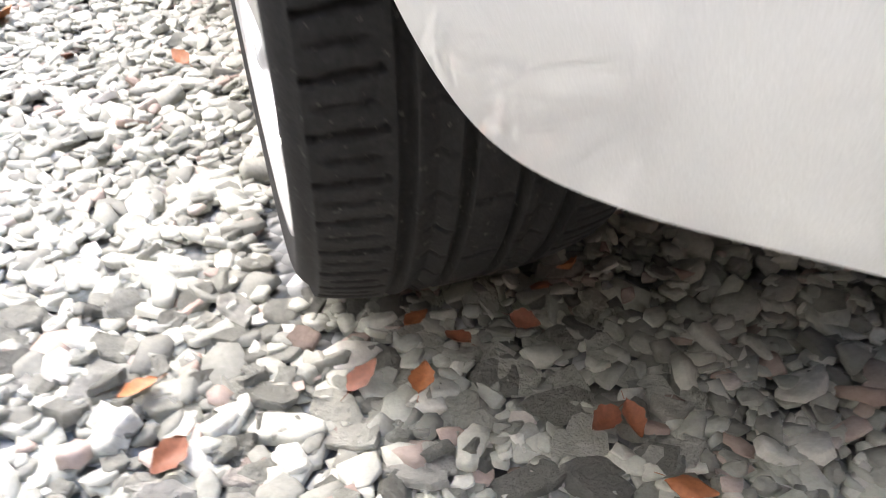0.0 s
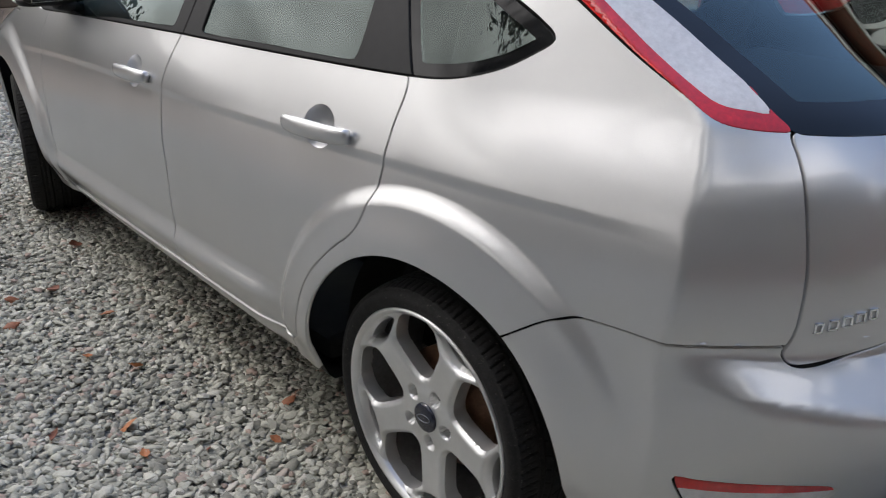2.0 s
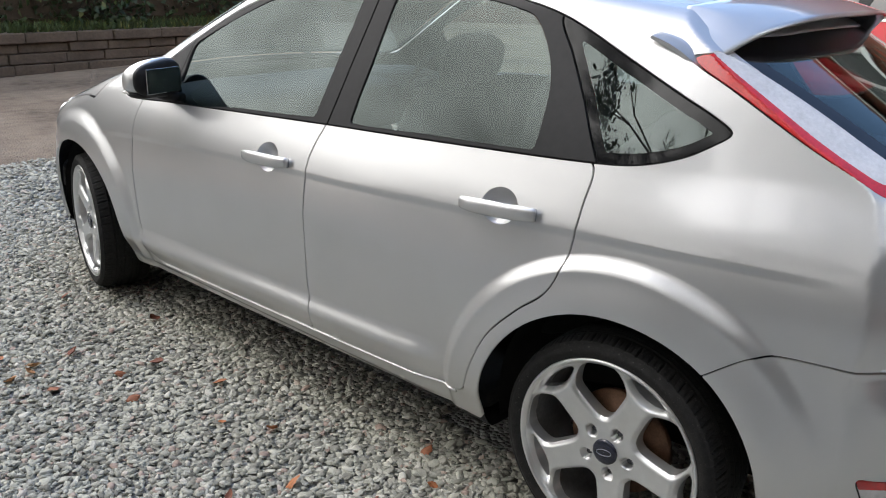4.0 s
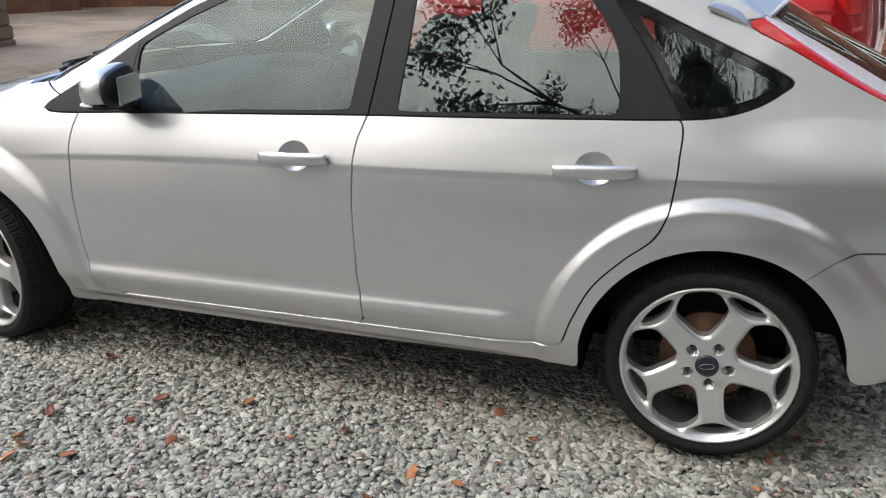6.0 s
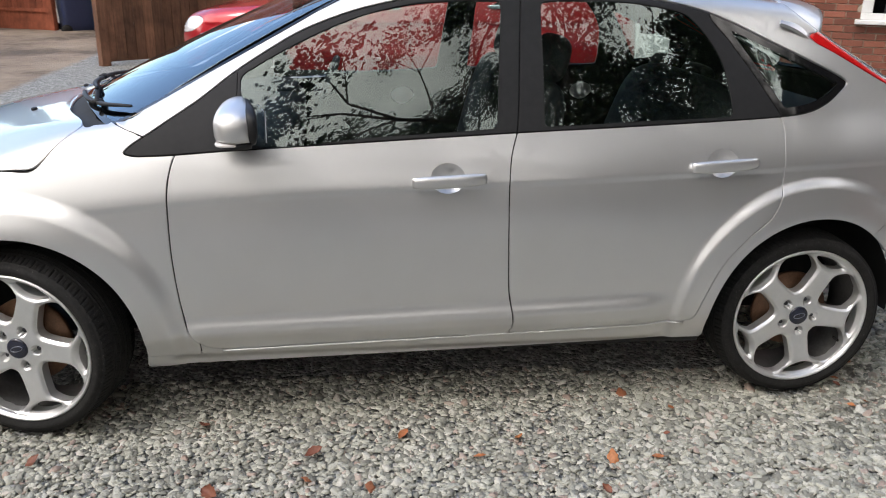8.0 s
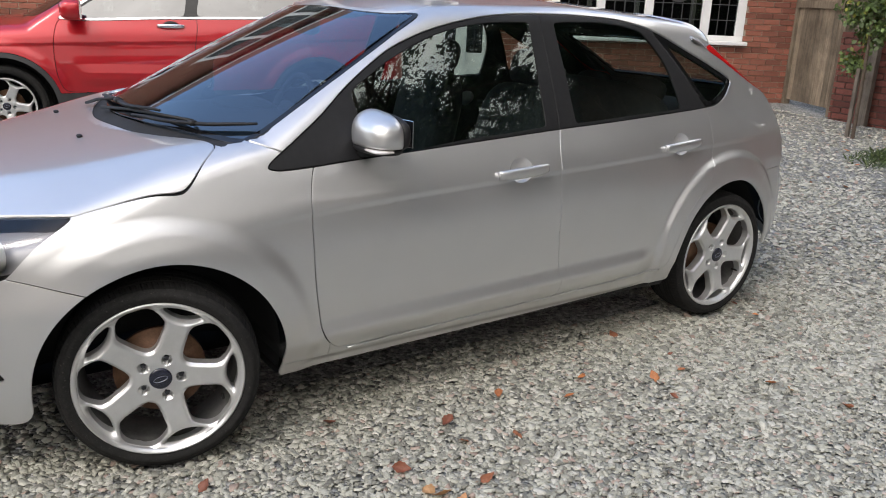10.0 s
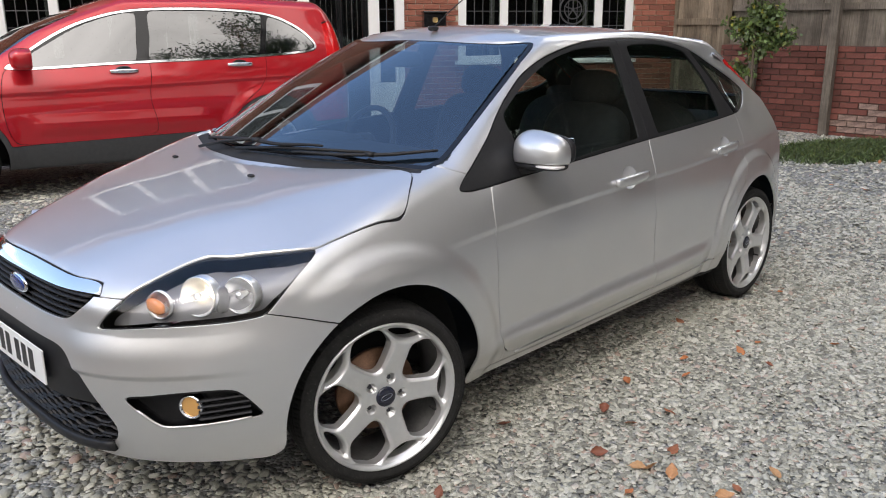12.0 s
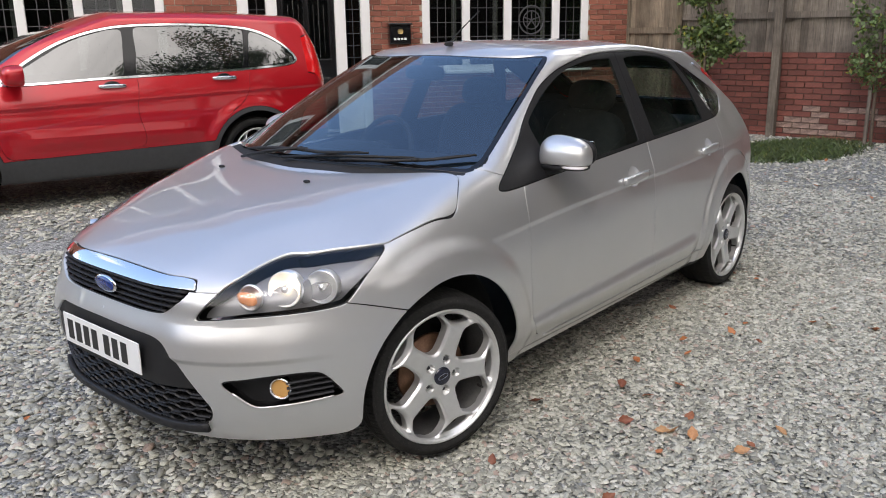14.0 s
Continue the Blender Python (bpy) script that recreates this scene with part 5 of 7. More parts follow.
s_head = suv_skin.cut(outline([(2.30, .82), (2.1, .85), (1.75, .90), (1.62, .885), (1.60, .84), (1.75, .76), (2.1, .73), (2.3, .74)], steps=5), nose_view, lambda v: (v[:, 1] > 2.7) & (v[:, 0] < -.3))
for side in ("left", "right"):
    d1, d2 = skin_panel("front_door", s_front, RED, suv, side), skin_panel("rear_door", s_rear, RED, suv, side)
    skin_panel("cladding", clad, CLADDING, suv, side, sink=-.004, label="dark grey plastic cladding along the sill")
    skin_panel("window_trim", s_trim.mesh, CHROME, suv, side, sink=-.003, label="chrome strip round the windows")
    skin_panel("window_frame", s_in.mesh, GLOSS_BLACK, suv, side, label="black window pillars")
    for p in panes:
        skin_panel("window_pane", even_pane(p), SUV_GLASS, suv, side, depth=.004, sink=.004, label="tinted side window reflecting cloud and branches")
    skin_panel("body_side", suv_skin.mesh, RED, suv, side)
    skin_panel("tail_lamp", s_lamp, RED_LENS, suv, side)
    skin_panel("headlamp", s_head, WHITE_LENS, suv, side)
    s = -1 if side == "left" else 1
    for d, y0, z0 in ((d1, 1.27, 1.03), (d2, .275, 1.06)):
        ys = np.linspace(y0 - .115, y0 + .115, 14)
        x = suv_width(ys, np.full(14, z0)) + .022 - .014 * ((ys - y0) / .115) ** 4
        sweep(np.stack([s * x, ys, np.full(14, z0)], 1), (.010, .018), CHROME, "handle", d, sides=12, taper=.35, label="chrome pull handle")
        # black blob in place of a hollow: paints the shade behind the handle
        blob("handle_cup", (s * (float(suv_width(np.array(y0), np.array(z0))) - .006), y0, z0), (.010, .07, .042), GLOSS_BLACK, d, 2.2, segs=20)

    def suv_mirror(v, s=s):
        w = v.copy()
        w[:, 1] = np.maximum(w[:, 1], -.06)
        return w
    mm = blob("door_mirror", (s * .985, 2.03, 1.15), (.115, .10, .085), RED, d1, 2.8, suv_mirror, label="red door mirror")
    sweep([(s * .83, 2.06, 1.09), (s * .93, 2.05, 1.10)], (.035, .022), GLOSS_BLACK, "mirror_arm", mm, sides=10)
skin_panel("windscreen", s_screen, SUV_GLASS, suv, "both", depth=.004, sink=.004, label="raked windscreen")
sl = Skin(suv_lining)
sl.cut(lambda v: suv_arch(v, .41), None, gap=0)
sl.cut(lambda v: np.where(left(v), distance(S_DLO, side_view(v)) + .02, 1.0), None, gap=0)
sl.cut(lambda v: np.where((v[:, 1] > 1.3) & (v[:, 2] > 1.06) & (np.abs(v[:, 0]) < .62), -1.0, 1.0), None, gap=0)
skin_panel("inner_shell", sl.mesh, CABIN, suv, "both", depth=.001, sink=.016)
for x in (-.38, .38):
    s_ = blob("front_seat", (x, 1.15, .72), (.25, .26, .10), SEAT, suv, 4)
    blob("backrest", (x, .92, 1.05), (.24, .09, .33), SEAT, s_, 3.5)
    blob("headrest", (x, .86, 1.42), (.14, .06, .09), SEAT, s_, 3)
b_ = blob("rear_bench", (0, .25, .95), (.62, .12, .36), SEAT, suv, 4)
for hub in (SUV_R, SUV_F):
    for s in (-1, 1):
        m = pose(s * .765, hub, SUV_Z, 12, 0, 0 if s > 0 else 180) @ Matrix.Diagonal((1, 1.11, 1.11, 1))
        w = another(m)
        w.parent = suv
        w.matrix_local = m
        for o in w.children:
            if o.name.startswith(("rim", "brake_disc")):
                o.matrix_local = Matrix.Diagonal((1, .84, .84, 1)) @ o.matrix_local
        pts = [(.43 * math.cos(a), .43 * math.sin(a)) for a in np.linspace(radians(-10), radians(190), 30)]
        vv = [(s * x, hub + c, SUV_Z + d) for x in (-.84, -.45) for c, d in pts] + [(s * -.45, hub, SUV_Z)]
        ff = [(i, i + 1, 31 + i) for i in range(29)] + [(i, 31 + i, 30 + i) for i in range(29)] + [(30 + i, 31 + i, 60) for i in range(29)]
        mesh_object("wheel_well", vv, ff, CABIN, suv)
BODY["form"] = solid


# ---- the ground: one sheet, slate chippings on the drive, worn concrete beyond ----
def ground_z(x, y):
    return -.012 + .10 * step(1.0, 5.5, x) + .022 * np.clip(-y - 1.2, 0, 7)


def ramp(m, fac, stops):
    r = node(m, "ValToRGB")
    e = r.color_ramp.elements
    while len(e) < len(stops):
        e.new(.5)
    for el, (pos, col) in zip(e, stops):
        el.position, el.color = pos, (*col, 1)
    link(m, fac, r.inputs["Fac"])
    return r.outputs["Color"]


def ground_material():
    """Chippings as cells on the drive (y below the edge), tan concrete with damp streaks past it."""
    m = material("ground_cover", (.25, .25, .24), .85)
    p = m.node_tree.nodes["Principled BSDF"]
    tex = node(m, "TexCoord").outputs["Object"]
    v = node(m, "TexVoronoi", Scale=60.0, Randomness=1.0)
    link(m, tex, v.inputs["Vector"])
    bw = node(m, "RGBToBW")
    link(m, v.outputs["Color"], bw.inputs[0])
    stones = ramp(m, bw.outputs[0], [(.15, (.12, .122, .115)), (.45, (.25, .255, .24)), (.7, (.34, .345, .325)), (.9, (.48, .475, .45))])
    n1 = node(m, "TexNoise", Scale=.55, Detail=6.0, Roughness=.62)
    link(m, tex, n1.inputs["Vector"])
    n2 = node(m, "TexNoise", Scale=9.0, Detail=8.0, Roughness=.7)
    link(m, tex, n2.inputs["Vector"])
    add = node(m, "Math")
    add.operation = "MULTIPLY_ADD"
    link(m, n2.outputs["Fac"], add.inputs[0])
    add.inputs[1].default_value = .35
    link(m, n1.outputs["Fac"], add.inputs[2])
    tan = ramp(m, add.outputs[0], [(.52, (.115, .086, .062)), (.62, (.235, .18, .13)), (.75, (.33, .26, .19)), (.9, (.39, .315, .235))])
    pos = node(m, "SeparateXYZ")
    link(m, tex, pos.inputs[0])
    edge = node(m, "MapRange")
    edge.inputs["From Min"].default_value, edge.inputs["From Max"].default_value = 5.18, 5.30
    wob = node(m, "Math")
    wob.operation = "MULTIPLY_ADD"
    link(m, n2.outputs["Fac"], wob.inputs[0])
    wob.inputs[1].default_value = .25
    link(m, pos.outputs["Y"], wob.inputs[2])
    link(m, wob.outputs[0], edge.inputs["Value"])
    mix = node(m, "Mix")
    mix.data_type = "RGBA"
    link(m, edge.outputs["Result"], mix.inputs[0])
    link(m, stones, mix.inputs[6])
    link(m, tan, mix.inputs[7])
    link(m, mix.outputs[2], p.inputs["Base Color"])
    b = node(m, "Bump", Strength=.9, Distance=.02)
    inv = node(m, "Math")
    inv.operation = "SUBTRACT"
    inv.inputs[0].default_value = .5
    link(m, v.outputs["Distance"], inv.inputs[1])
    link(m, inv.outputs[0], b.inputs["Height"])
    link(m, b.outputs["Normal"], p.inputs["Normal"])
    return m


GROUND_MAT = ground_material()
gx = np.concatenate([[-400, -120, -40, -15], np.arange(-8, 14.1, .5), [20, 40, 120, 400]])
gy = np.concatenate([[-400, -120, -40, -15], np.arange(-10, 14.1, .5), [20, 40, 120, 400]])
gxx, gyy = np.meshgrid(gx, gy, indexing="ij")
gv = np.stack([gxx, gyy, ground_z(gxx, gyy) - .006], -1).reshape(-1, 3)
gn, gm = gxx.shape
gf = [(i * gm + j, (i + 1) * gm + j, (i + 1) * gm + j + 1, i * gm + j + 1) for i in range(gn - 1) for j in range(gm - 1)]
ground = tagged(mesh_object("ground", gv, gf, GROUND_MAT), "slate chippings on the drive, worn tan concrete beyond", "ground", kind="structure")

# the chippings
STONE = material("slate_chip", (.25, .26, .25), .75)


def stone_material(m, per_object):
    p = m.node_tree.nodes["Principled BSDF"]
    rnd = node(m, "ObjectInfo").outputs["Random"] if per_object else node(m, "NewGeometry").outputs["Random Per Island"]
    col = ramp(m, rnd, [(0, (0.177, 0.174, 0.147)), (.25, (0.299, 0.296, 0.250)), (.5, (0.396, 0.394, 0.332)), (.75, (0.487, 0.482, 0.405)), (.93, (.56, .546, .48)), (.96, (.43, .355, .30)), (1, (.36, .27, .22))])
    tex = node(m, "TexCoord").outputs["Object"]
    n = node(m, "TexNoise", Scale=5.0 if per_object else 160.0, Detail=6.0, Roughness=.72)
    link(m, tex, n.inputs["Vector"])
    r = node(m, "MapRange")
    r.inputs["To Min"].default_value, r.inputs["To Max"].default_value = .62, 1.38
    link(m, n.outputs["Fac"], r.inputs["Value"])
    mul = node(m, "VectorMath")
    mul.operation = "SCALE"
    link(m, col, mul.inputs[0])
    link(m, r.outputs["Result"], mul.inputs["Scale"])
    link(m, mul.outputs[0], p.inputs["Base Color"])
    b = node(m, "Bump", Strength=.8, Distance=.05 if per_object else .0016)
    link(m, n.outputs["Fac"], b.inputs["Height"])
    link(m, b.outputs["Normal"], p.inputs["Normal"])
    return m


stone_material(STONE, False)
STONE_ONE = stone_material(material("slate_chip_single", (.25, .26, .25), .75), True)
rng = np.random.default_rng(7)


def chip(n=7, skirt=True):
    """A flat, broken-edged stone about 1 across: rim ring, smaller top ring, capped."""
    a = np.sort(rng.uniform(0, 2 * np.pi, n) * .45 / n * 2 + np.linspace(0, 2 * np.pi, n, endpoint=False))
    long_ = rng.uniform(1.1, 2.1)
    r = rng.uniform(.74, 1.12, n) * .5
    px, py = np.cos(a) * r * long_ / 1.4, np.sin(a) * r / 1.12
    t = rng.uniform(.06, .14)
    tilt = rng.normal(0, .13, 2)
    mid = np.stack([px, py, rng.uniform(-.10, -.02, n)], 1)
    k = rng.uniform(.84, .95)
    shoulder = np.stack([px * .985, py * .985, t * .55 + (px * tilt[0] + py * tilt[1]) * .7 + rng.normal(0, .012, n)], 1)
    topv = np.stack([px * k + rng.normal(0, .02, n), py * k + rng.normal(0, .02, n), t + px * tilt[0] + py * tilt[1] + rng.normal(0, .018, n)], 1)
    c = [[rng.normal(0, .06), rng.normal(0, .06), t * 1.03 + .012]]
    rings = [mid, shoulder, topv] if skirt else [mid, topv]
    v = np.concatenate(rings + ([c] if skirt else []))
    tri = []
    for q in range(len(rings) - 1):
        for i in range(n):
            j = (i + 1) % n
            tri += [(q * n + i, q * n + j, (q + 1) * n + j), (q * n + i, (q + 1) * n + j, (q + 1) * n + i)]
    q = len(rings) - 1
    tri += [(q * n + i, q * n + (i + 1) % n, len(v) - 1) for i in range(n)] if skirt else [(q * n, q * n + i, q * n + i + 1) for i in range(1, n - 1)]
    return v, np.array(tri)


def chips(name, x, y, size, skirt, lift=0.0, steep=.22):
    protos = [chip(int(rng.integers(6, 9)) if skirt else int(rng.integers(5, 7)), skirt) for _ in range(30)]
    vs, ts, off = [], [], 0
    which = rng.integers(0, len(protos), len(x))
    for k, (pv, pt) in enumerate(protos):
        sel = np.nonzero(which == k)[0]
        if not len(sel):
            continue
        m = len(sel)
        yaw, pit, rol = rng.uniform(0, 2 * np.pi, m), rng.normal(0, steep, m), rng.normal(0, steep, m)
        cy, sy, cp, sp, cr, sr = np.cos(yaw), np.sin(yaw), np.cos(pit), np.sin(pit), np.cos(rol), np.sin(rol)
        rot = np.empty((m, 3, 3))
        rot[:, 0] = np.stack([cy * cp, cy * sp * sr - sy * cr, cy * sp * cr + sy * sr], -1)
        rot[:, 1] = np.stack([sy * cp, sy * sp * sr + cy * cr, sy * sp * cr - cy * sr], -1)
        rot[:, 2] = np.stack([-sp, cp * sr, cp * cr], -1)
        w = np.einsum("mij,vj->mvi", rot, pv) * size[sel][:, None, None]
        w += np.stack([x[sel], y[sel], ground_z(x[sel], y[sel]) + lift + rng.uniform(-.004, .006, m)], -1)[:, None]
        vs.append(w.reshape(-1, 3))
        ts.append((pt[None] + (off + np.arange(m)[:, None, None] * len(pv))).reshape(-1, 3))
        off += m * len(pv)
    return quick_object(name, np.concatenate(vs), np.concatenate(ts), STONE, ground, smooth=False)


def scatter(x0, x1, y0, y1, per_m2, inside):
    n = int((x1 - x0) * (y1 - y0) * per_m2)
    x, y = rng.uniform(x0, x1, n), rng.uniform(y0, y1, n)
    k = inside(x, y)
    return x[k], y[k]


def by_tyre(x, y):
    return (np.abs(x + .766) < .10) & ((np.abs(y - HUB_R) < .085) | (np.abs(y - HUB_F) < .085))


def near_zone(x, y):
    return (x > -1.75) & (x < -.40) & (y > -.75) & (y < .75)


nx, ny = scatter(-1.75, -.40, -.75, .75, 8000, lambda x, y: ~by_tyre(x, y) & ~((x > -.62) & (y > .1)))
ns = np.clip(rng.lognormal(math.log(.0215), .32, len(nx)), .011, .044)
lone = np.nonzero((nx > -1.12) & (nx < -.60) & (ny > -.45) & (ny < -.02) & (ns > .024))[0][:300]
rest = np.setdiff1d(np.arange(len(nx)), lone)
tagged(chips("chippings", nx[rest], ny[rest], ns[rest], True), "close bed of grey-green slate chippings", kind="stuff")
def strip(x, y):
    return (x > -2.1) & (x < -.55) & (y > -1.0) & (y < 4.3)


def small_stones(n):
    return np.clip(rng.lognormal(math.log(.0225), .26, n), .012, .042)


mx, my = scatter(-2.1, -.55, -1.0, 4.3, 6200, lambda x, y: ~near_zone(x, y) & ~by_tyre(x, y))
tagged(chips("chippings", mx, my, small_stones(len(mx)), False), "open bed of grey-green slate chippings", kind="stuff")
ox, oy = scatter(-2.9, -.55, -3.2, 5.25, 4600, lambda x, y: ~strip(x, y) & ~near_zone(x, y) & (rng.random(len(x)) < np.where(y < -1, .5, 1)))
tagged(chips("chippings", ox, oy, small_stones(len(ox)) * np.where(oy < -1, 1.3, 1.02), False), "bed of grey-green slate chippings", kind="stuff")
ex, ey = scatter(-.55, 3.4, -3.2, 5.25, 1500, lambda x, y: ~near_zone(x, y) & ~((np.abs(x) < .62) & (y > .0) & (y < 2.9)) & (x < 1.3 + .55 * (y + 1.0).clip(0)))
tagged(chips("chippings", ex, ey, np.clip(rng.lognormal(math.log(.030), .28, len(ex)), .015, .055), False), "bed of slate chippings round the car", kind="stuff")
fx, fy = scatter(-4.2, 5.5, -6.4, 5.2, 380, lambda x, y: ~((x > -2.9) & (x < 3.4) & (y > -3.2)) & (x < 5.2))
tagged(chips("chippings", fx, fy, np.clip(rng.lognormal(math.log(.036), .25, len(fx)), .02, .06), False), "outer bed of slate chippings", kind="stuff")
protos = []
for k in range(12):
    pv, pt = chip(8, True)
    me = bpy.data.meshes.new("chip")
    me.from_pydata(pv.tolist(), [], pt.tolist())
    me.materials.append(STONE_ONE)
    protos.append(me)
for i in lone:
    c = new("slate_chip", protos[int(rng.integers(0, 12))])
    c.parent = ground
    s = float(ns[i]) * 1.0
    c.matrix_local = pose(float(nx[i]), float(ny[i]), float(ground_z(nx[i], ny[i])) + .003, *(float(v) for v in (rng.normal(0, 11), rng.normal(0, 11), rng.uniform(0, 360)))) @ Matrix.Diagonal((s, s, s, 1))

# fallen leaves
LEAF = material("fallen_leaf", (.48, .15, .035), .6)


def leaf_material(m):
    p = m.node_tree.nodes["Principled BSDF"]
    col = ramp(m, node(m, "ObjectInfo").outputs["Random"], [(0, (.20, .07, .04)), (.3, (.36, .13, .05)), (.7, (.46, .17, .06)), (1, (.42, .25, .12))])
    tex = node(m, "TexCoord").outputs["Object"]
    n = node(m, "TexNoise", Scale=9.0, Detail=5.0)
    link(m, tex, n.inputs["Vector"])
    r = node(m, "MapRange")
    r.inputs["To Min"].default_value, r.inputs["To Max"].default_value = .55, 1.35
    link(m, n.outputs["Fac"], r.inputs["Value"])
    mul = node(m, "VectorMath")
    mul.operation = "SCALE"
    link(m, col, mul.inputs[0])
    link(m, r.outputs["Result"], mul.inputs["Scale"])
    link(m, mul.outputs[0], p.inputs["Base Color"])


leaf_material(LEAF)


def leaf_mesh(curl):
    """A pointed, curled leaf 1 long with a midrib."""
    n, w = 11, 7
    v, f = [], []
    for i in range(n):
        t = i / (n - 1)
        half = .30 * math.sin(math.pi * t ** .8) * (1 + .12 * math.sin(t * 23)) + .012
        for j in range(w):
            u = 2 * j / (w - 1) - 1
            v.append((t - .5 + .05 * abs(u), u * half, curl * (.35 * u * u * half + .30 * (t - .5) ** 2) + .018 * math.sin(9 * t + 4 * u) - (.02 if j == w // 2 else 0)))
    for i in range(n - 1):
        for j in range(w - 1):
            f.append((i * w + j, i * w + j + 1, (i + 1) * w + j + 1, (i + 1) * w + j))
    k = len(v)
    v += [(a - .62, b, c + .03) for a, b, c in ((.12, .012, 0), (.12, -.012, 0), (-.10, .010, .02), (-.10, -.010, .02))]
    f.append((k, k + 1, k + 3, k + 2))
    me = bpy.data.meshes.new("leaf")
    me.from_pydata(v, [], f)
    me.shade_smooth()
    me.materials.append(LEAF)
    return me


LEAVES = [leaf_mesh(c) for c in (.6, 1.2, 1.8, -1.0)]
SPOTS = [(-1.71, 1.92), (-1.44, 2.0), (-1.08, 1.74), (-1.21, 1.76), (-1.55, .40), (-1.48, .42), (-1.36, .87), (-1.43, 1.83), (-1.76, 1.74), (-1.70, 1.99), (.63, 3.54), (-1.03, 2.61), (-1.47, 2.18), (-1.51, 1.98),
         (-1.41, 2.03), (-1.27, 1.57), (-1.15, 1.22), (-1.0, 1.45), (-1.06, 1.07), (-1.20, .80), (-1.21, .65), (-.88, 2.11), (-1.76, .34), (-.80, .63)]
NEAR = [(-.814, -.211), (-.773, -.228), (-.667, -.306), (-.64, -.37), (-.76, -.16), (-.735, -.195), (-.65, -.31), (-1.075, .569), (-.92, .49), (-.68, -.19), (-.62, -.14), (-.65, -.15), (-.95, -.24), (-.97, -.17)]
more = list(zip(rng.uniform(-2.4, -1.2, 5), rng.uniform(1.6, 4.4, 5))) + list(zip(rng.uniform(-1.0, 1.6, 18), rng.uniform(-5.6, -3.0, 18)))
for i, (x, y) in enumerate(SPOTS + NEAR + more):
    lf = new("fallen_leaf", LEAVES[i % 4])
    s = rng.uniform(.024, .036) if (x, y) in NEAR else rng.uniform(.038, .066)
    lf.matrix_world = pose(float(x), float(y), float(ground_z(x, y)) + .016, float(rng.normal(0, 18)), float(rng.normal(0, 18)), float(rng.uniform(0, 360))) @ Matrix.Diagonal((float(s), float(s), float(s), 1))
    tagged(lf, "curled orange-brown fallen leaf lying on the chippings", "leaf", "fallen leaves on the drive")


# ---- the brick house, its door and leaded windows ----
BRICK = mottled(material("red_brick", (.24, .085, .055), .85), (1.5, 60), (.15, .2), .5, 250)
MORTAR = mottled(material("mortar", (.42, .36, .29), .95), (30,), (.2,), .4, 300)
WHITE_FRAME = mottled(material("white_window_frame", (.80, .80, .79), .35), (12,), (.03,))
LEAD = material("window_lead", (.10, .10, .11), .5, .6)
# near-black: the shade of the unlit house rooms is put into this colour
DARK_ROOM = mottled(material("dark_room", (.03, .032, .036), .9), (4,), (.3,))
HOUSE_GLASS = glass("house_glass", (.55, .58, .58), .06)
DOOR_BLACK = mottled(material("black_gloss_door", (.008, .008, .009), .15, 0, .8), (8,), (.1,))
ROOF_TILE = mottled(material("roof_tile", (.16, .075, .05), .85), (3, 40), (.2, .25), .5, 60)
CURTAIN = mottled(material("cream_curtain", (.55, .52, .46), .9), (20,), (.1,))


def brick_tone(m):
    """Each brick its own shade."""
    p = m.node_tree.nodes["Principled BSDF"]
    old = p.inputs["Base Color"].links[0].from_socket
    r = node(m, "MapRange")
    r.inputs["To Min"].default_value, r.inputs["To Max"].default_value = .70, 1.35
    a_ = node(m, "Math")
    a_.operation = "ADD"
    link(m, node(m, "ObjectInfo").outputs["Random"], a_.inputs[0])
    link(m, node(m, "NewGeometry").outputs["Random Per Island"], a_.inputs[1])
    f = node(m, "Math")
    f.operation = "FRACT"
    link(m, a_.outputs[0], f.inputs[0])
    link(m, f.outputs[0], r.inputs["Value"])
    mul = node(m, "VectorMath")
    mul.operation = "SCALE"
    link(m, old, mul.inputs[0])
    link(m, r.outputs["Result"], mul.inputs["Scale"])
    link(m, mul.outputs[0], p.inputs["Base Color"])


brick_tone(BRICK)
HOUSE_M = Matrix(((.5, -.866, 0, .866 * 6.65), (.866, .5, 0, -.5 * 6.65), (0, 0, 1, 0), (0, 0, 0, 1)))
house = root("house", HOUSE_M, "red brick house with white leaded windows and a black front door", "house")
S0, S1, EAVES = -4.27, 9.0, 5.3
HOLES = [(-3.56, -.93, .97, 2.30), (-.17, 1.60, .12, 2.30), (2.50, 5.30, .97, 2.30), (-3.4, -1.1, 3.3, 4.6), (.2, 1.2, 3.4, 4.6), (2.6, 5.1, 3.3, 4.6)]


def slab(name, parts, mat, parent, label="", bevel=0.0):
    bm = bmesh.new()
    for lo, hi in parts:
        box(bm, lo, hi, bevel)
    return part(name, bm, mat, parent, label)


# the wall as blocks round the openings
cuts_s = sorted({S0, S1} | {a for h in HOLES for a in h[:2]})
blocks = []
for a, b in zip(cuts_s, cuts_s[1:]):
    zz = 0.0
    for h in sorted([h for h in HOLES if h[0] <= a and h[1] >= b], key=lambda h: h[2]):
        blocks.append(((a, -.25, zz), (b, -.006, h[2])))
        zz = h[3]
    blocks.append(((a, -.25, zz), (b, -.006, EAVES)))
wall = slab("front_wall", blocks[:1], MORTAR, house, "red brick wall with pale mortar joints")
for b_ in blocks[1:]:
    slab("wall_pier", [b_], MORTAR, house)
slab("side_wall", [((S0, -8, 0), (S0 + .25, -.25, EAVES))], BRICK, house)
slab("far_wall", [((S1 - .25, -8, 0), (S1, -.25, EAVES)), ((S0 + .25, -8, 0), (S1 - .25, -7.75, EAVES))], BRICK, house)
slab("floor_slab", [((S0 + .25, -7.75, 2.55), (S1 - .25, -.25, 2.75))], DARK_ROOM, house)
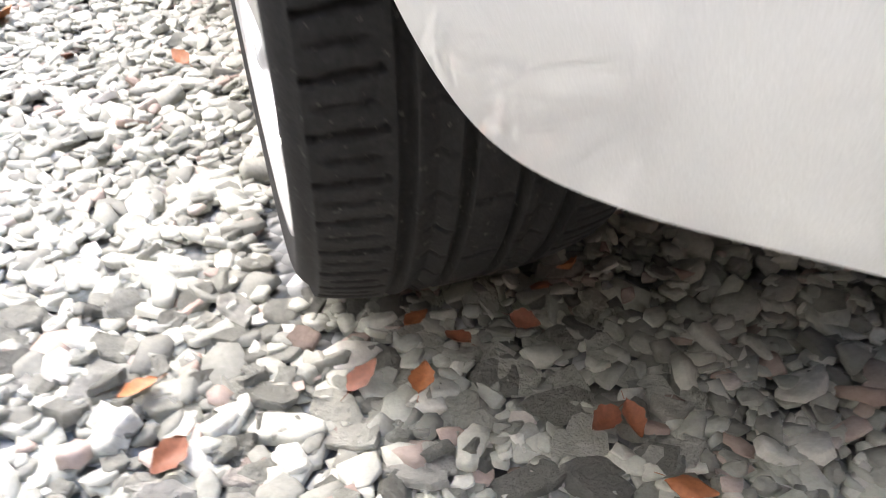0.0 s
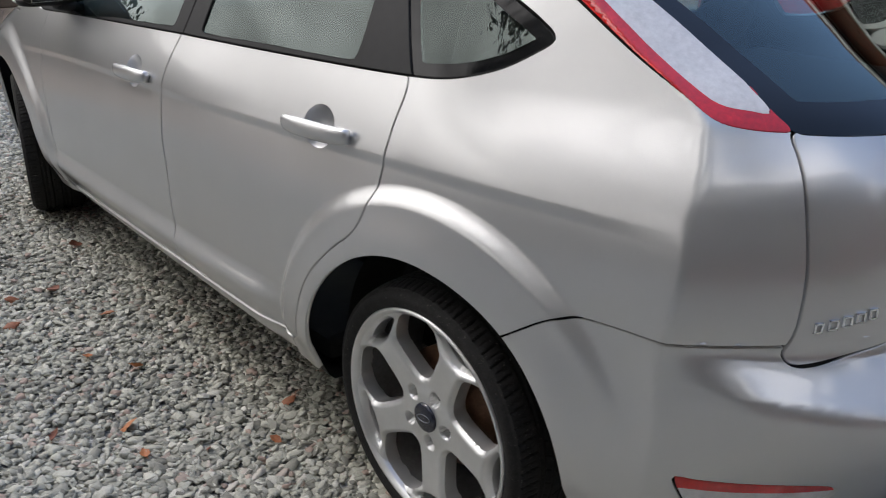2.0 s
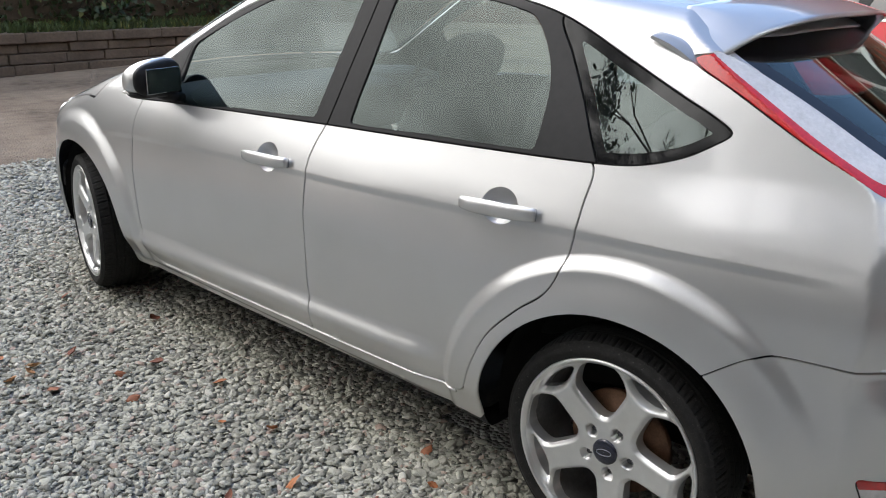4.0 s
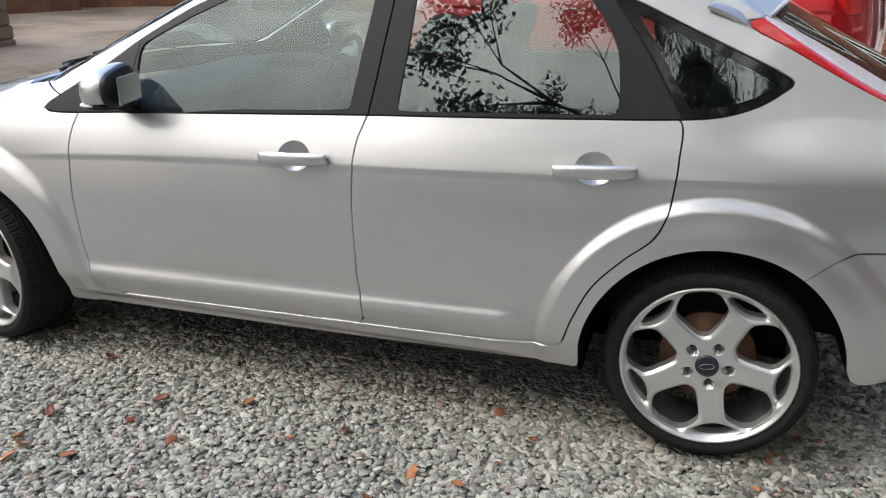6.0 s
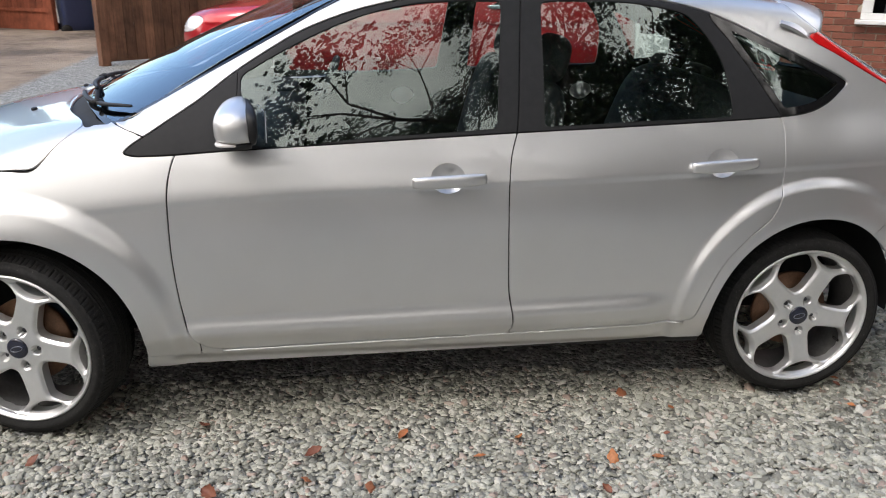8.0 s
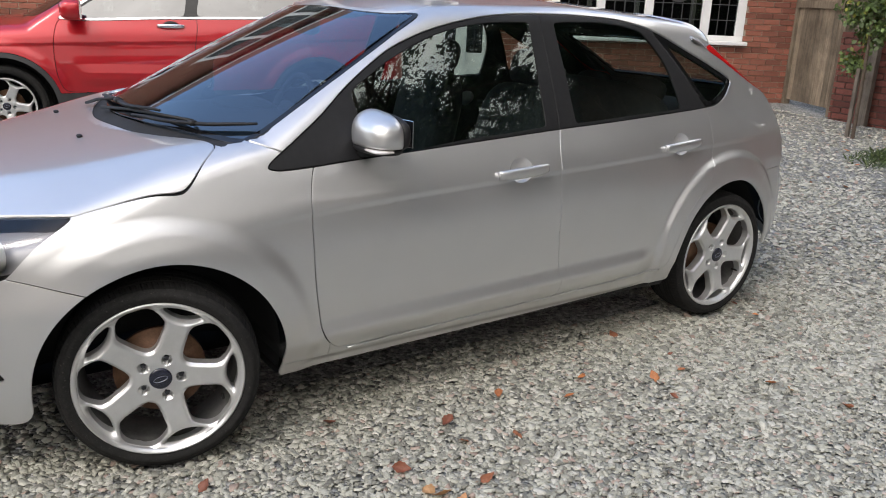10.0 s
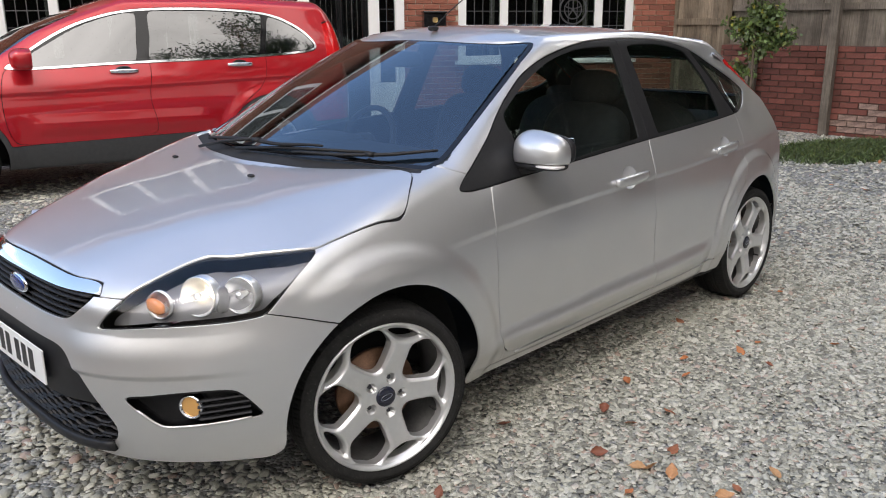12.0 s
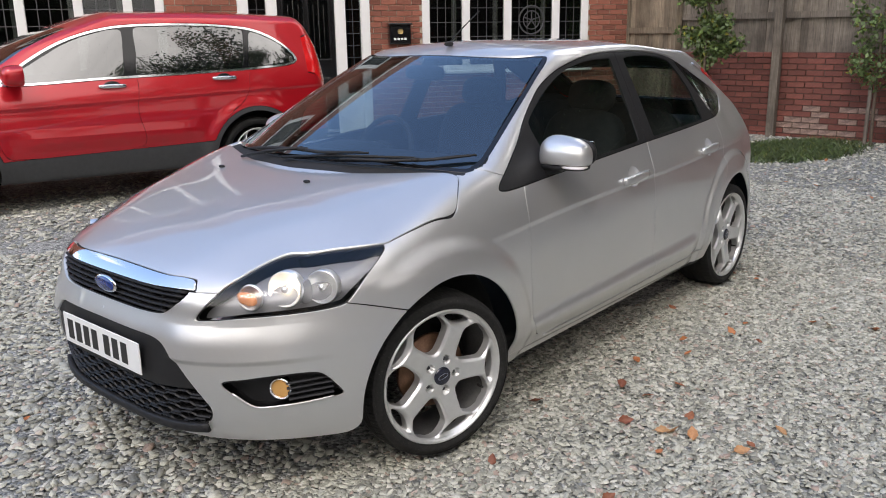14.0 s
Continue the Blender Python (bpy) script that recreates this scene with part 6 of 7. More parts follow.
rv = [(S0 - .3, .35, EAVES - .1), (S1 + .3, .35, EAVES - .1), (S1 + .3, -4, EAVES + 2.9), (S0 - .3, -4, EAVES + 2.9), (S0 - .3, -8.35, EAVES - .1), (S1 + .3, -8.35, EAVES - .1)]
roof_ob = mesh_object("roof", rv + [(x, y, z + .12) for x, y, z in rv], [(0, 1, 2, 3), (3, 2, 5, 4), (6, 7, 8, 9), (9, 8, 11, 10), (0, 1, 7, 6), (4, 5, 11, 10)], ROOF_TILE, house, False)
tagged(roof_ob, "brown tiled pitched roof")
slab("gutter", [((S0 - .3, .33, EAVES - .14), (S1 + .3, .43, EAVES - .05))], WHITE_FRAME, house)


def brick_mesh(w):
    bm = bmesh.new()
    box(bm, (-w / 2, -.05, -.0325), (w / 2, .008, .0325), 0)
    front = [f for f in bm.faces if f.normal.y > .9]
    bmesh.ops.bevel(bm, geom=[e for f in front for e in f.edges], offset=.004, segments=1, affect="EDGES", profile=.5)
    me = bpy.data.meshes.new("brick")
    bm.to_mesh(me)
    bm.free()
    me.materials.append(BRICK)
    return me


BRICK_FULL, BRICK_HALF = brick_mesh(.215), brick_mesh(.1025)


def brickwork(parent, s0, s1, z0, z1, holes, single, seed, mat=None):
    """Courses of bricks set just proud of a mortar wall: those that single() picks are parts, the rest one mesh."""
    r = random.Random(seed)
    vs, fs = [], []
    row = 0
    z = z0 + .0375
    while z + .03 < z1:
        s = s0 - (.1125 if row % 2 else 0)
        while s < s1:
            a, b = max(s + .005, s0), min(s + .22, s1)
            s += .225
            for h in holes:
                if h[2] - .03 < z < h[3] + .03:
                    if a >= h[0] - .01 and b <= h[1] + .01:
                        a = b
                    elif a < h[0] < b:
                        b = h[0] - .003
                    elif a < h[1] < b:
                        a = h[1] + .003
            if b - a < .03:
                continue
            c, w = (a + b) / 2, b - a
            out = r.uniform(-.002, .002)
            if single(c, z) and w > .09:
                ob = new("brick", BRICK_FULL if w > .16 else BRICK_HALF)
                ob.parent = parent
                ob.matrix_local = pose(c, out, z, 0, r.uniform(-.3, .3), 0) @ Matrix.Diagonal((w / (.215 if w > .16 else .1025), 1, 1, 1))
            else:
                n, y1, e = len(vs), .008 + out, .004
                vs += [(a, -.004, z - .0325), (b, -.004, z - .0325), (b, -.004, z + .0325), (a, -.004, z + .0325), (a + e, y1, z - .0285), (b - e, y1, z - .0285), (b - e, y1, z + .0285), (a + e, y1, z + .0285)]
                fs += [(n + 4, n + 7, n + 6, n + 5), (n, n + 4, n + 5, n + 1), (n + 1, n + 5, n + 6, n + 2), (n + 2, n + 6, n + 7, n + 3), (n + 3, n + 7, n + 4, n)]
        z += .075
        row += 1
    if vs:
        tagged(mesh_object("brickwork", vs, fs, mat or BRICK, parent, False), kind="stuff")


def leaded_window(name, s0, s1, z0, z1, uprights, label, transom=None, out=.02, sill=True):
    """White frame with uprights, leaded panes between them, the room's shade painted near-black behind."""
    w = new(name)
    w.parent = house
    tagged(w, label)
    f = .07
    slab("frame", [((s0, out - .07, z1 - f), (s1, out, z1)), ((s0, out - .07, z0), (s1, out, z0 + f)), ((s0, out - .07, z0 + f), (s0 + .11, out, z1 - f)), ((s1 - .11, out - .07, z0 + f), (s1, out, z1 - f))], WHITE_FRAME, w, bevel=.008)
    edges = [s0 + .11] + [u for a in uprights for u in (a - .055, a + .055)] + [s1 - .11]
    for a in uprights:
        slab("mullion", [((a - .055, out - .07, z0 + f), (a + .055, out + .004, z1 - f))], WHITE_FRAME, w, bevel=.008)
    for a, b in zip(edges[::2], edges[1::2]):
        p = slab("pane", [((a, out - .045, z0 + f), (b, out - .039, z1 - f))], HOUSE_GLASS, w)
        n = max(2, round((b - a) / .14))
        k = max(2, round((z1 - z0 - .14) / .19))
        strips = [((a + (b - a) * i / n - .005, out - .039, z0 + f), (a + (b - a) * i / n + .005, out - .035, z1 - f)) for i in range(1, n)]
        strips += [((a, out - .0392, z0 + f + (z1 - z0 - 2 * f) * i / k - .005), (b, out - .0345, z0 + f + (z1 - z0 - 2 * f) * i / k + .005)) for i in range(1, k)]
        slab("leading", strips, LEAD, p)
        if b - a > .4:
            slab("curtain", [((a + .01, -.24, z0), (a + .08, -.22, z1))], CURTAIN, w)
    if sill:
        slab("sill", [((s0 - .05, -.05, z0 - .05), (s1 + .05, .09, z0))], WHITE_FRAME, w, bevel=.01)
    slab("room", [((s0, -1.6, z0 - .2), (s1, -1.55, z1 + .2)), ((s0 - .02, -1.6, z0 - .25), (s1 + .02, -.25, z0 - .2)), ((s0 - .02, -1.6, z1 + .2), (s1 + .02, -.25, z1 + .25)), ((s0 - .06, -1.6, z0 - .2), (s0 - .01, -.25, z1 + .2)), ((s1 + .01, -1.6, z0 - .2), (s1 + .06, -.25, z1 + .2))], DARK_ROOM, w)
    return w


WHITE_WIN = "white leaded window with dark panes"
win = leaded_window("window_bay", -3.56, -.93, .97, 2.30, [-3.02, -2.24, -1.59], WHITE_WIN)
bm = bmesh.new()
for r_, t_ in ((.20, .012), (.13, .008)):
    v_, f_ = [], []
    for i in range(32):
        a = 2 * math.pi * i / 32
        for q in range(6):
            b = 2 * math.pi * q / 6
            bm.verts.new((-2.63 + (r_ + t_ * math.cos(b)) * math.cos(a), -.012 + t_ * math.sin(b), 1.66 + (r_ + t_ * math.cos(b)) * math.sin(a)))
    bm.verts.ensure_lookup_table()
    o = len(bm.verts) - 192
    for i in range(32):
        for q in range(6):
            bm.faces.new([bm.verts[o + i * 6 + q], bm.verts[o + ((i + 1) % 32) * 6 + q], bm.verts[o + ((i + 1) % 32) * 6 + (q + 1) % 6], bm.verts[o + i * 6 + (q + 1) % 6]])
for k in range(5):
    a = 2 * math.pi * k / 5
    box(bm, (-.008, -.004, 0), (.008, .004, .14), 0, Matrix.Translation((-2.63, -.012, 1.66)) @ Matrix.Rotation(a, 4, "Y"))
part("roundel", bm, LEAD, win, "round leaded ornament in the middle pane")
leaded_window("window_front", 2.50, 5.30, .97, 2.30, [2.93, 3.50, 4.15, 4.75], WHITE_WIN)
leaded_window("upper_window", -3.4, -1.1, 3.3, 4.6, [-2.65, -1.85], WHITE_WIN)
leaded_window("upper_window", 2.6, 5.1, 3.3, 4.6, [3.4, 4.3], WHITE_WIN)
leaded_window("landing_window", .2, 1.2, 3.4, 4.6, [.7], WHITE_WIN)

# front door between side lights
porch = new("front_door")
porch.parent = house
tagged(porch, "black front door with leaded glass and white posts")
for a, b in ((-.17, -.05), (.17, .31), (1.09, 1.23), (1.46, 1.60)):
    slab("post", [((a, -.09, .12), (b, .03, 2.30))], WHITE_FRAME, porch, bevel=.008)
slab("lintel", [((-.17, -.088, 2.18), (1.60, .028, 2.30))], WHITE_FRAME, porch)
slab("threshold", [((-.17, -.1, .05), (1.60, .12, .12))], MORTAR, porch)
for a, b in ((-.05, .17), (1.23, 1.46)):
    p = slab("side_light", [((a, -.05, .7), (b, -.044, 2.18))], HOUSE_GLASS, porch)
    slab("leading", [((a, -.043, .7 + .16 * i - .004), (b, -.038, .7 + .16 * i + .004)) for i in range(1, 9)] + [(((a + b) / 2 - .004, -.0432, .7), ((a + b) / 2 + .004, -.0375, 2.18))], LEAD, p)
    slab("side_panel", [((a, -.06, .12), (b, -.03, .7))], WHITE_FRAME, porch, bevel=.005)
leafd = slab("door_leaf", [((.31, -.09, .14), (1.09, -.035, 2.18))], DOOR_BLACK, porch)
for a, b in ((.40, .66), (.74, 1.00)):
    slab("moulding", [((a - .02, -.035, 1.14), (b + .02, -.02, 1.17)), ((a - .02, -.035, 1.97), (b + .02, -.02, 2.0)), ((a - .02, -.035, 1.17), (a, -.02, 1.97)), ((b, -.035, 1.17), (b + .02, -.02, 1.97))], DOOR_BLACK, leafd, bevel=.004)
    slab("glazing", [((a, -.034, 1.17), (b, -.030, 1.97))], HOUSE_GLASS, leafd)
    c = (a + b) / 2
    bm = bmesh.new()
    for zc_, rr in ((1.42, .055), (1.57, .075), (1.72, .055)):
        bmesh.ops.create_circle(bm, segments=4, radius=rr, matrix=pose(c, -.026, zc_, 90, 0, 0))
    wire = [e for e in bm.edges]
    ex = bmesh.ops.extrude_edge_only(bm, edges=wire)
    bmesh.ops.translate(bm, verts=[v for v in ex["geom"] if isinstance(v, bmesh.types.BMVert)], vec=(0, .008, 0))
    box(bm, (c - .004, -.029, 1.19), (c + .004, -.022, 1.95))
    for q in (-.07, .07):
        box(bm, (c + q - .003, -.029, 1.25), (c + q + .003, -.023, 1.88))
    part("ornament", bm, CHROME, leafd, "bright leaded ornament")
    slab("lower_panel", [((a, -.035, .28), (b, -.022, .92))], DOOR_BLACK, leafd, bevel=.008)
slab("letter_slot", [((.55, -.035, 1.02), (.85, -.018, 1.075))], CHROME, leafd, "chrome letter slot", bevel=.006)
slab("weather_bar", [((.33, -.035, .17), (1.07, -.01, .21))], CHROME, leafd, bevel=.004)
# one near-black sheet paints the shaded hall behind the door
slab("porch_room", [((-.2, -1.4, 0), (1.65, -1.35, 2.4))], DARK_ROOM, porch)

brickwork(wall, S0, S1, .0, EAVES, HOLES, lambda s, z: (s < -3.5 or -.95 < s < -.15) and .35 < z < 2.3, 3)

post_box = root("post_box", HOUSE_M @ pose(-.57, .012, 1.35), "black wall-mounted post box with a small gold crest", "post box")
slab("body", [((-.155, 0, 0), (.155, .11, .26))], DOOR_BLACK, post_box, bevel=.012)
slab("lid", [((-.165, 0, .255), (.165, .13, .285))], DOOR_BLACK, post_box, bevel=.008)
slab("crest", [((-.035, .108, .135), (.035, .114, .205))], material("gold_crest", (.55, .42, .2), .4, .6), post_box, "gold crest", bevel=.02)
slab("lettering", [((-.09 + .05 * k, .109, .055), (-.055 + .05 * k, .113, .085)) for k in range(4)], WHITE_FRAME, post_box, "pale lettering bars")


# ---- garden wall, fence, gate, planting, and the far side of the road ----
def weathered(name, colour):
    """Sawn boards: streaks along the grain, knots and stains, each board its own tone."""
    m = material(name, colour, .85, spec=.3)
    p = m.node_tree.nodes["Principled BSDF"]
    geo = node(m, "NewGeometry").outputs["Position"]
    shape_ = node(m, "Mapping")
    shape_.inputs["Scale"].default_value = (1, 1, .05)
    link(m, geo, shape_.inputs["Vector"])
    grain, stain = node(m, "TexNoise", Scale=70.0, Detail=5.0, Roughness=.65), node(m, "TexNoise", Scale=2.6, Detail=6.0, Roughness=.65)
    link(m, shape_.outputs["Vector"], grain.inputs["Vector"])
    link(m, geo, stain.inputs["Vector"])
    tone = None
    for src, lo, hi in ((grain.outputs["Fac"], .55, 1.45), (stain.outputs["Fac"], .45, 1.55), (node(m, "ObjectInfo").outputs["Random"], .72, 1.25)):
        r = node(m, "MapRange")
        r.inputs["From Min"].default_value, r.inputs["From Max"].default_value = (.25, .75) if tone is None or hi > 1.5 else (0, 1)
        r.inputs["To Min"].default_value, r.inputs["To Max"].default_value = lo, hi
        link(m, src, r.inputs["Value"])
        if tone is None:
            tone = r.outputs["Result"]
        else:
            k = node(m, "Math")
            k.operation = "MULTIPLY"
            link(m, tone, k.inputs[0])
            link(m, r.outputs["Result"], k.inputs[1])
            tone = k.outputs[0]
    mul = node(m, "VectorMath")
    mul.operation = "SCALE"
    mul.inputs[0].default_value = colour
    link(m, tone, mul.inputs["Scale"])
    link(m, mul.outputs[0], p.inputs["Base Color"])
    b = node(m, "Bump", Strength=.5, Distance=.003)
    link(m, grain.outputs["Fac"], b.inputs["Height"])
    link(m, b.outputs["Normal"], p.inputs["Normal"])
    return m


GREY_WOOD = weathered("weathered_fence_wood", (.150, .128, .105))
TAN_WOOD = weathered("pale_gate_wood", (.20, .16, .115))
BROWN_WOOD = weathered("brown_stained_wood", (.13, .065, .04))
OLD_BRICK = mottled(material("old_wall_brick", (.150, .050, .038), .88), (2.2, 50), (.25, .25), .6, 200)
brick_tone(OLD_BRICK)
SOIL = mottled(material("soil", (.06, .045, .03), .95), (20,), (.3,), .5, 60)
GREENS = []
for nm, c in (("pear_leaf", (.085, .13, .035)), ("hedge_leaf", (.030, .055, .018)), ("grass", (.055, .085, .025)), ("laurel_leaf", (.07, .12, .03))):
    m = material(nm, c, .5)
    p = m.node_tree.nodes["Principled BSDF"]
    r = ramp(m, node(m, "NewGeometry").outputs["Random Per Island"], [(0, tuple(v * .5 for v in c)), (.6, c), (.9, tuple(min(1, v * 1.7) for v in c)), (1, (c[0] * 3, c[1] * 1.8, c[2]))])
    link(m, r, p.inputs["Base Color"])
    p.inputs["Subsurface Weight"].default_value = 0
    GREENS.append(m)
PEAR, HEDGE, GRASS, LAUREL = GREENS
BARK = mottled(material("bark", (.10, .075, .055), .9), (20,), (.3,), .6, 80)
grng = np.random.default_rng(11)


def leaf_cloud(name, pts, size, mat, parent, droop=.5):
    """One small pointed leaf (two triangles, folded) at each point."""
    n = len(pts)
    d = grng.normal(0, 1, (n, 3))
    d[:, 2] -= droop
    d /= np.linalg.norm(d, axis=1, keepdims=True)
    e = np.cross(d, grng.normal(0, 1, (n, 3)))
    e /= np.linalg.norm(e, axis=1, keepdims=True)
    f = np.cross(d, e)
    s = size * grng.uniform(.6, 1.3, (n, 1))
    base, tip = pts, pts + d * s
    mid = pts + d * s * .45
    v = np.stack([base, mid + e * s * .30 + f * s * .08, tip, mid - e * s * .30 + f * s * .08], 1).reshape(-1, 3)
    k = np.arange(n)[:, None] * 4
    return quick_object(name, v, np.concatenate([k + [0, 1, 2], k + [0, 2, 3]]), mat, parent, smooth=False)


def limbs(name, segs, mat, parent):
    """Tapered round limbs: (from, to, radius there, radius here)."""
    vs, fs = [], []
    for a, b, r0, r1 in segs:
        a, b = np.array(a, float), np.array(b, float)
        d = (b - a) / max(np.linalg.norm(b - a), 1e-6)
        u = np.cross(d, (0.3, 1, .2))
        u /= np.linalg.norm(u)
        w = np.cross(d, u)
        n, o = 7, len(vs)
        for c, r in ((a, r0), (b, r1)):
            vs += [tuple(c + r * (math.cos(t) * u + math.sin(t) * w)) for t in np.linspace(0, 2 * math.pi, n, endpoint=False)]
        fs += [(o + i, o + (i + 1) % n, o + n + (i + 1) % n, o + n + i) for i in range(n)]
    return mesh_object(name, vs, fs, mat, parent)


# brick garden wall with a fence above it
WY, WX0, WX1, WTOP = -6.5, -6.2, 2.62, 1.19
WALL_M = pose(0, WY, .11)
gwall = tagged(new("wall_garden", slab("tmp", [((WX0, -.22, -.3), (WX1, -.006, WTOP - .11))], mottled(material("sooty_joint", (.085, .060, .050), .95), (30,), (.3,), .4, 300), None).data), "old red brick garden wall with flaking white patches", "wall", kind="structure")
bpy.data.objects.remove(bpy.data.objects["tmp"])
gwall.matrix_world = WALL_M
BRICK_FULL, BRICK_HALF = BRICK_FULL.copy(), BRICK_HALF.copy()
BRICK_FULL.materials[0] = BRICK_HALF.materials[0] = OLD_BRICK
PALE = mottled(material("spalled_brick", (.25, .17, .14), .95), (9, 50), (.7, .4), .5, 200)
FLAKED = BRICK_FULL.copy()
FLAKED.materials[0] = PALE
rf_ = random.Random(12)
brickwork(gwall, WX0, WX1, -.12, WTOP - .11, [], lambda s, z: -.6 < s < 1.95 and z > .0, 5, OLD_BRICK)
for b in gwall.children:
    at_ = b.location
    if b.data == BRICK_FULL and at_.z < .38 and -.7 < at_.x < 1.1 and rf_.random() < .50 - .9 * abs(at_.z - .17):
        b.data = FLAKED

fence = root("garden_fence", pose(0, WY - .16, 0), "weathered grey feather-edge fence above the garden wall", "fence")
x = WX0
rb = random.Random(4)
board_me = None
while x < WX1 - .02:
    w = rb.uniform(.10, .125)
    if board_me is None:
        bm = bmesh.new()
        box(bm, (0, -.012, 0), (1, .012, 1), .004)
        board_me = bpy.data.meshes.new("board")
        bm.to_mesh(board_me)
        bm.free()
        board_me.materials.append(GREY_WOOD)
    b = new("board", board_me)
    b.parent = fence
    b.matrix_local = pose(x, rb.uniform(-.006, .006), WTOP - .12, 0, rb.uniform(-.4, .4), rb.uniform(-3, 3)) @ Matrix.Diagonal((w - .004, 1, 1.35 + rb.uniform(-.02, .02), 1))
    x += w - .006
slab("rail", [((WX0, .012, 1.62), (WX1, .06, 1.70))], GREY_WOOD, fence)
slab("rail", [((WX0, .012, 2.35), (WX1, .06, 2.42))], GREY_WOOD, fence)
for px, py, w, h in ((2.12, -6.40, .10, 2.5), (1.12, -6.38, .105, 2.5), (-.42, -6.20, .09, 1.25), (-2.2, -6.40, .10, 2.5)):
    f = root("fence_post", pose(px, py, float(ground_z(px, py)) - .05, 0, rb.uniform(-.8, .8), rb.uniform(-4, 4)), "grey square timber post standing before the brick wall", "post", "fence posts")
    slab("timber", [((-w / 2, -w / 2, 0), (w / 2, w / 2, h))], GREY_WOOD, f, bevel=.008)
gate = root("side_gate", Matrix.Translation((2.66, -6.58, .24)) @ Matrix.Rotation(math.atan2(-.44, .92), 4, "Z"), "pale boarded side gate between house and wall", "gate")
for k in range(9):
    slab("board", [((.002 + k * .112, -.012, 0), (.110 + k * .112, .012 + .003 * (k % 2), 2.3))], TAN_WOOD, gate, bevel=.004)
slab("post", [((-.10, -.05, -.1), (-.002, .05, 2.4))], TAN_WOOD, gate, bevel=.006)
slab("post", [((1.005, -.05, -.1), (1.10, .05, 2.4))], TAN_WOOD, gate, bevel=.006)
slab("rail", [((.0, .016, 1.20), (1.0, .05, 1.29))], TAN_WOOD, gate, bevel=.006)
slab("ledge", [((.0, -.06, .3), (1.0, -.012, .4))], TAN_WOOD, gate)
slab("ledge", [((.0, -.06, 1.7), (1.0, -.012, 1.8))], TAN_WOOD, gate)


def small_tree(x, y, h, spread, leaves, seed):
    g = np.random.default_rng(seed)
    z0 = float(ground_z(x, y))
    t = root("young_fruit_tree", pose(x, y, z0), "young pear tree with glossy green leaves, tied to a stake", "tree", "young trees by the wall")
    segs = [((0, 0, -.05), (.02, 0, h * .45), .022, .017), ((.02, 0, h * .45), (0, .02, h), .017, .006)]
    ends = []
    for k in range(20):
        a, zb = g.uniform(0, 2 * math.pi), g.uniform(.30, .92) * h
        ln = spread * (1.1 - .55 * zb / h) * g.uniform(.5, 1)
        b = np.array([.01, .01, zb])
        e = b + np.array([math.cos(a) * ln, math.sin(a) * ln * .55, ln * g.uniform(.25, .7)])
        segs.append((b, e, .008, .003))
        ends += [(b, e)]
    limbs("trunk", segs, BARK, t)
    pts = []
    for _ in range(leaves):
        b, e = ends[g.integers(0, len(ends))]
        u = g.uniform(.25, 1.05)
        pts.append(b + (e - b) * u + g.normal(0, .055, 3))
    leaf_cloud("crown", np.array(pts), .062, PEAR, t)
    slab("stake", [((.05, -.02, -.05), (.09, .02, .75))], GREY_WOOD, t, bevel=.004)
    return t


small_tree(1.72, -5.55, 2.35, .50, 5200, 5)
small_tree(-.15, -6.2, 2.0, .55, 1100, 8)
small_tree(-1.3, -6.1, 2.1, .55, 700, 9)

# grass below the wall
n = 11000
gx_, gy_ = grng.normal(.47, .40, n), grng.normal(-5.3, .55, n)
keep = (gy_ > -6.5) & (((gx_ - .47 - .25 * (gy_ + 5.3)) / .62) ** 2 + ((gy_ + 5.3) / 1.05) ** 2 < 1 + grng.uniform(-.3, .3, n))
gx_, gy_ = gx_[keep], gy_[keep]
n = len(gx_)
base = np.stack([gx_, gy_, ground_z(gx_, gy_) - .005], 1)
tip = base + np.stack([grng.normal(0, .04, n), grng.normal(0, .04, n), grng.uniform(.025, .085, n)], 1)
side_ = np.stack([np.cos(t_ := grng.uniform(0, 6.3, n)), np.sin(t_), 0 * t_], 1) * .006
mid_ = (base + tip) / 2 + side_ * .8 + [0, 0, .012]
v = np.stack([base - side_, base + side_, mid_, tip], 1).reshape(-1, 3)
k = np.arange(n)[:, None] * 4
tagged(quick_object("grass", v, np.concatenate([k + [0, 1, 2], k + [0, 2, 3]]), GRASS, None, smooth=False), "uneven tuft of green grass at the foot of the wall", "grass", kind="stuff")

# across the road: a low wall with a hedge on it, a stone pier, then a yard with hedge, fence and bins
STONE_WALL = mottled(material("brown_stone", (.11, .085, .065), .9), (3, 30), (.3, .25), .6, 60)
low = root("roadside_wall", pose(0, 9.6, -.02), "low brown stone wall with a hollow course under its coping", "wall")
rs = random.Random(9)
for zc_, hh, yy in ((0, .13, 0), (.13, .13, .05), (.26, .12, .05), (.38, .13, 0)):
    x = -7.0
    while x < 5.9:
        w = rs.uniform(.35, .8)
        slab("stone", [((x, -.02 + yy + rs.uniform(-.02, .02), zc_ + .004), (min(x + w - .01, 6.0), .30, zc_ + hh - .004))], STONE_WALL, low, bevel=.015)
        x += w
pier = root("stone_pier", pose(6.1, 9.75, -.02), "rough stone gate pier of the yard", "pier")
for k in range(5):
    slab("block", [((-.75 + rs.uniform(-.04, .04), -.30 + rs.uniform(-.03, .03), .19 * k + .003), (.25 + rs.uniform(-.04, .04), .35, .19 * k + .187))], STONE_WALL, pier, bevel=.02)


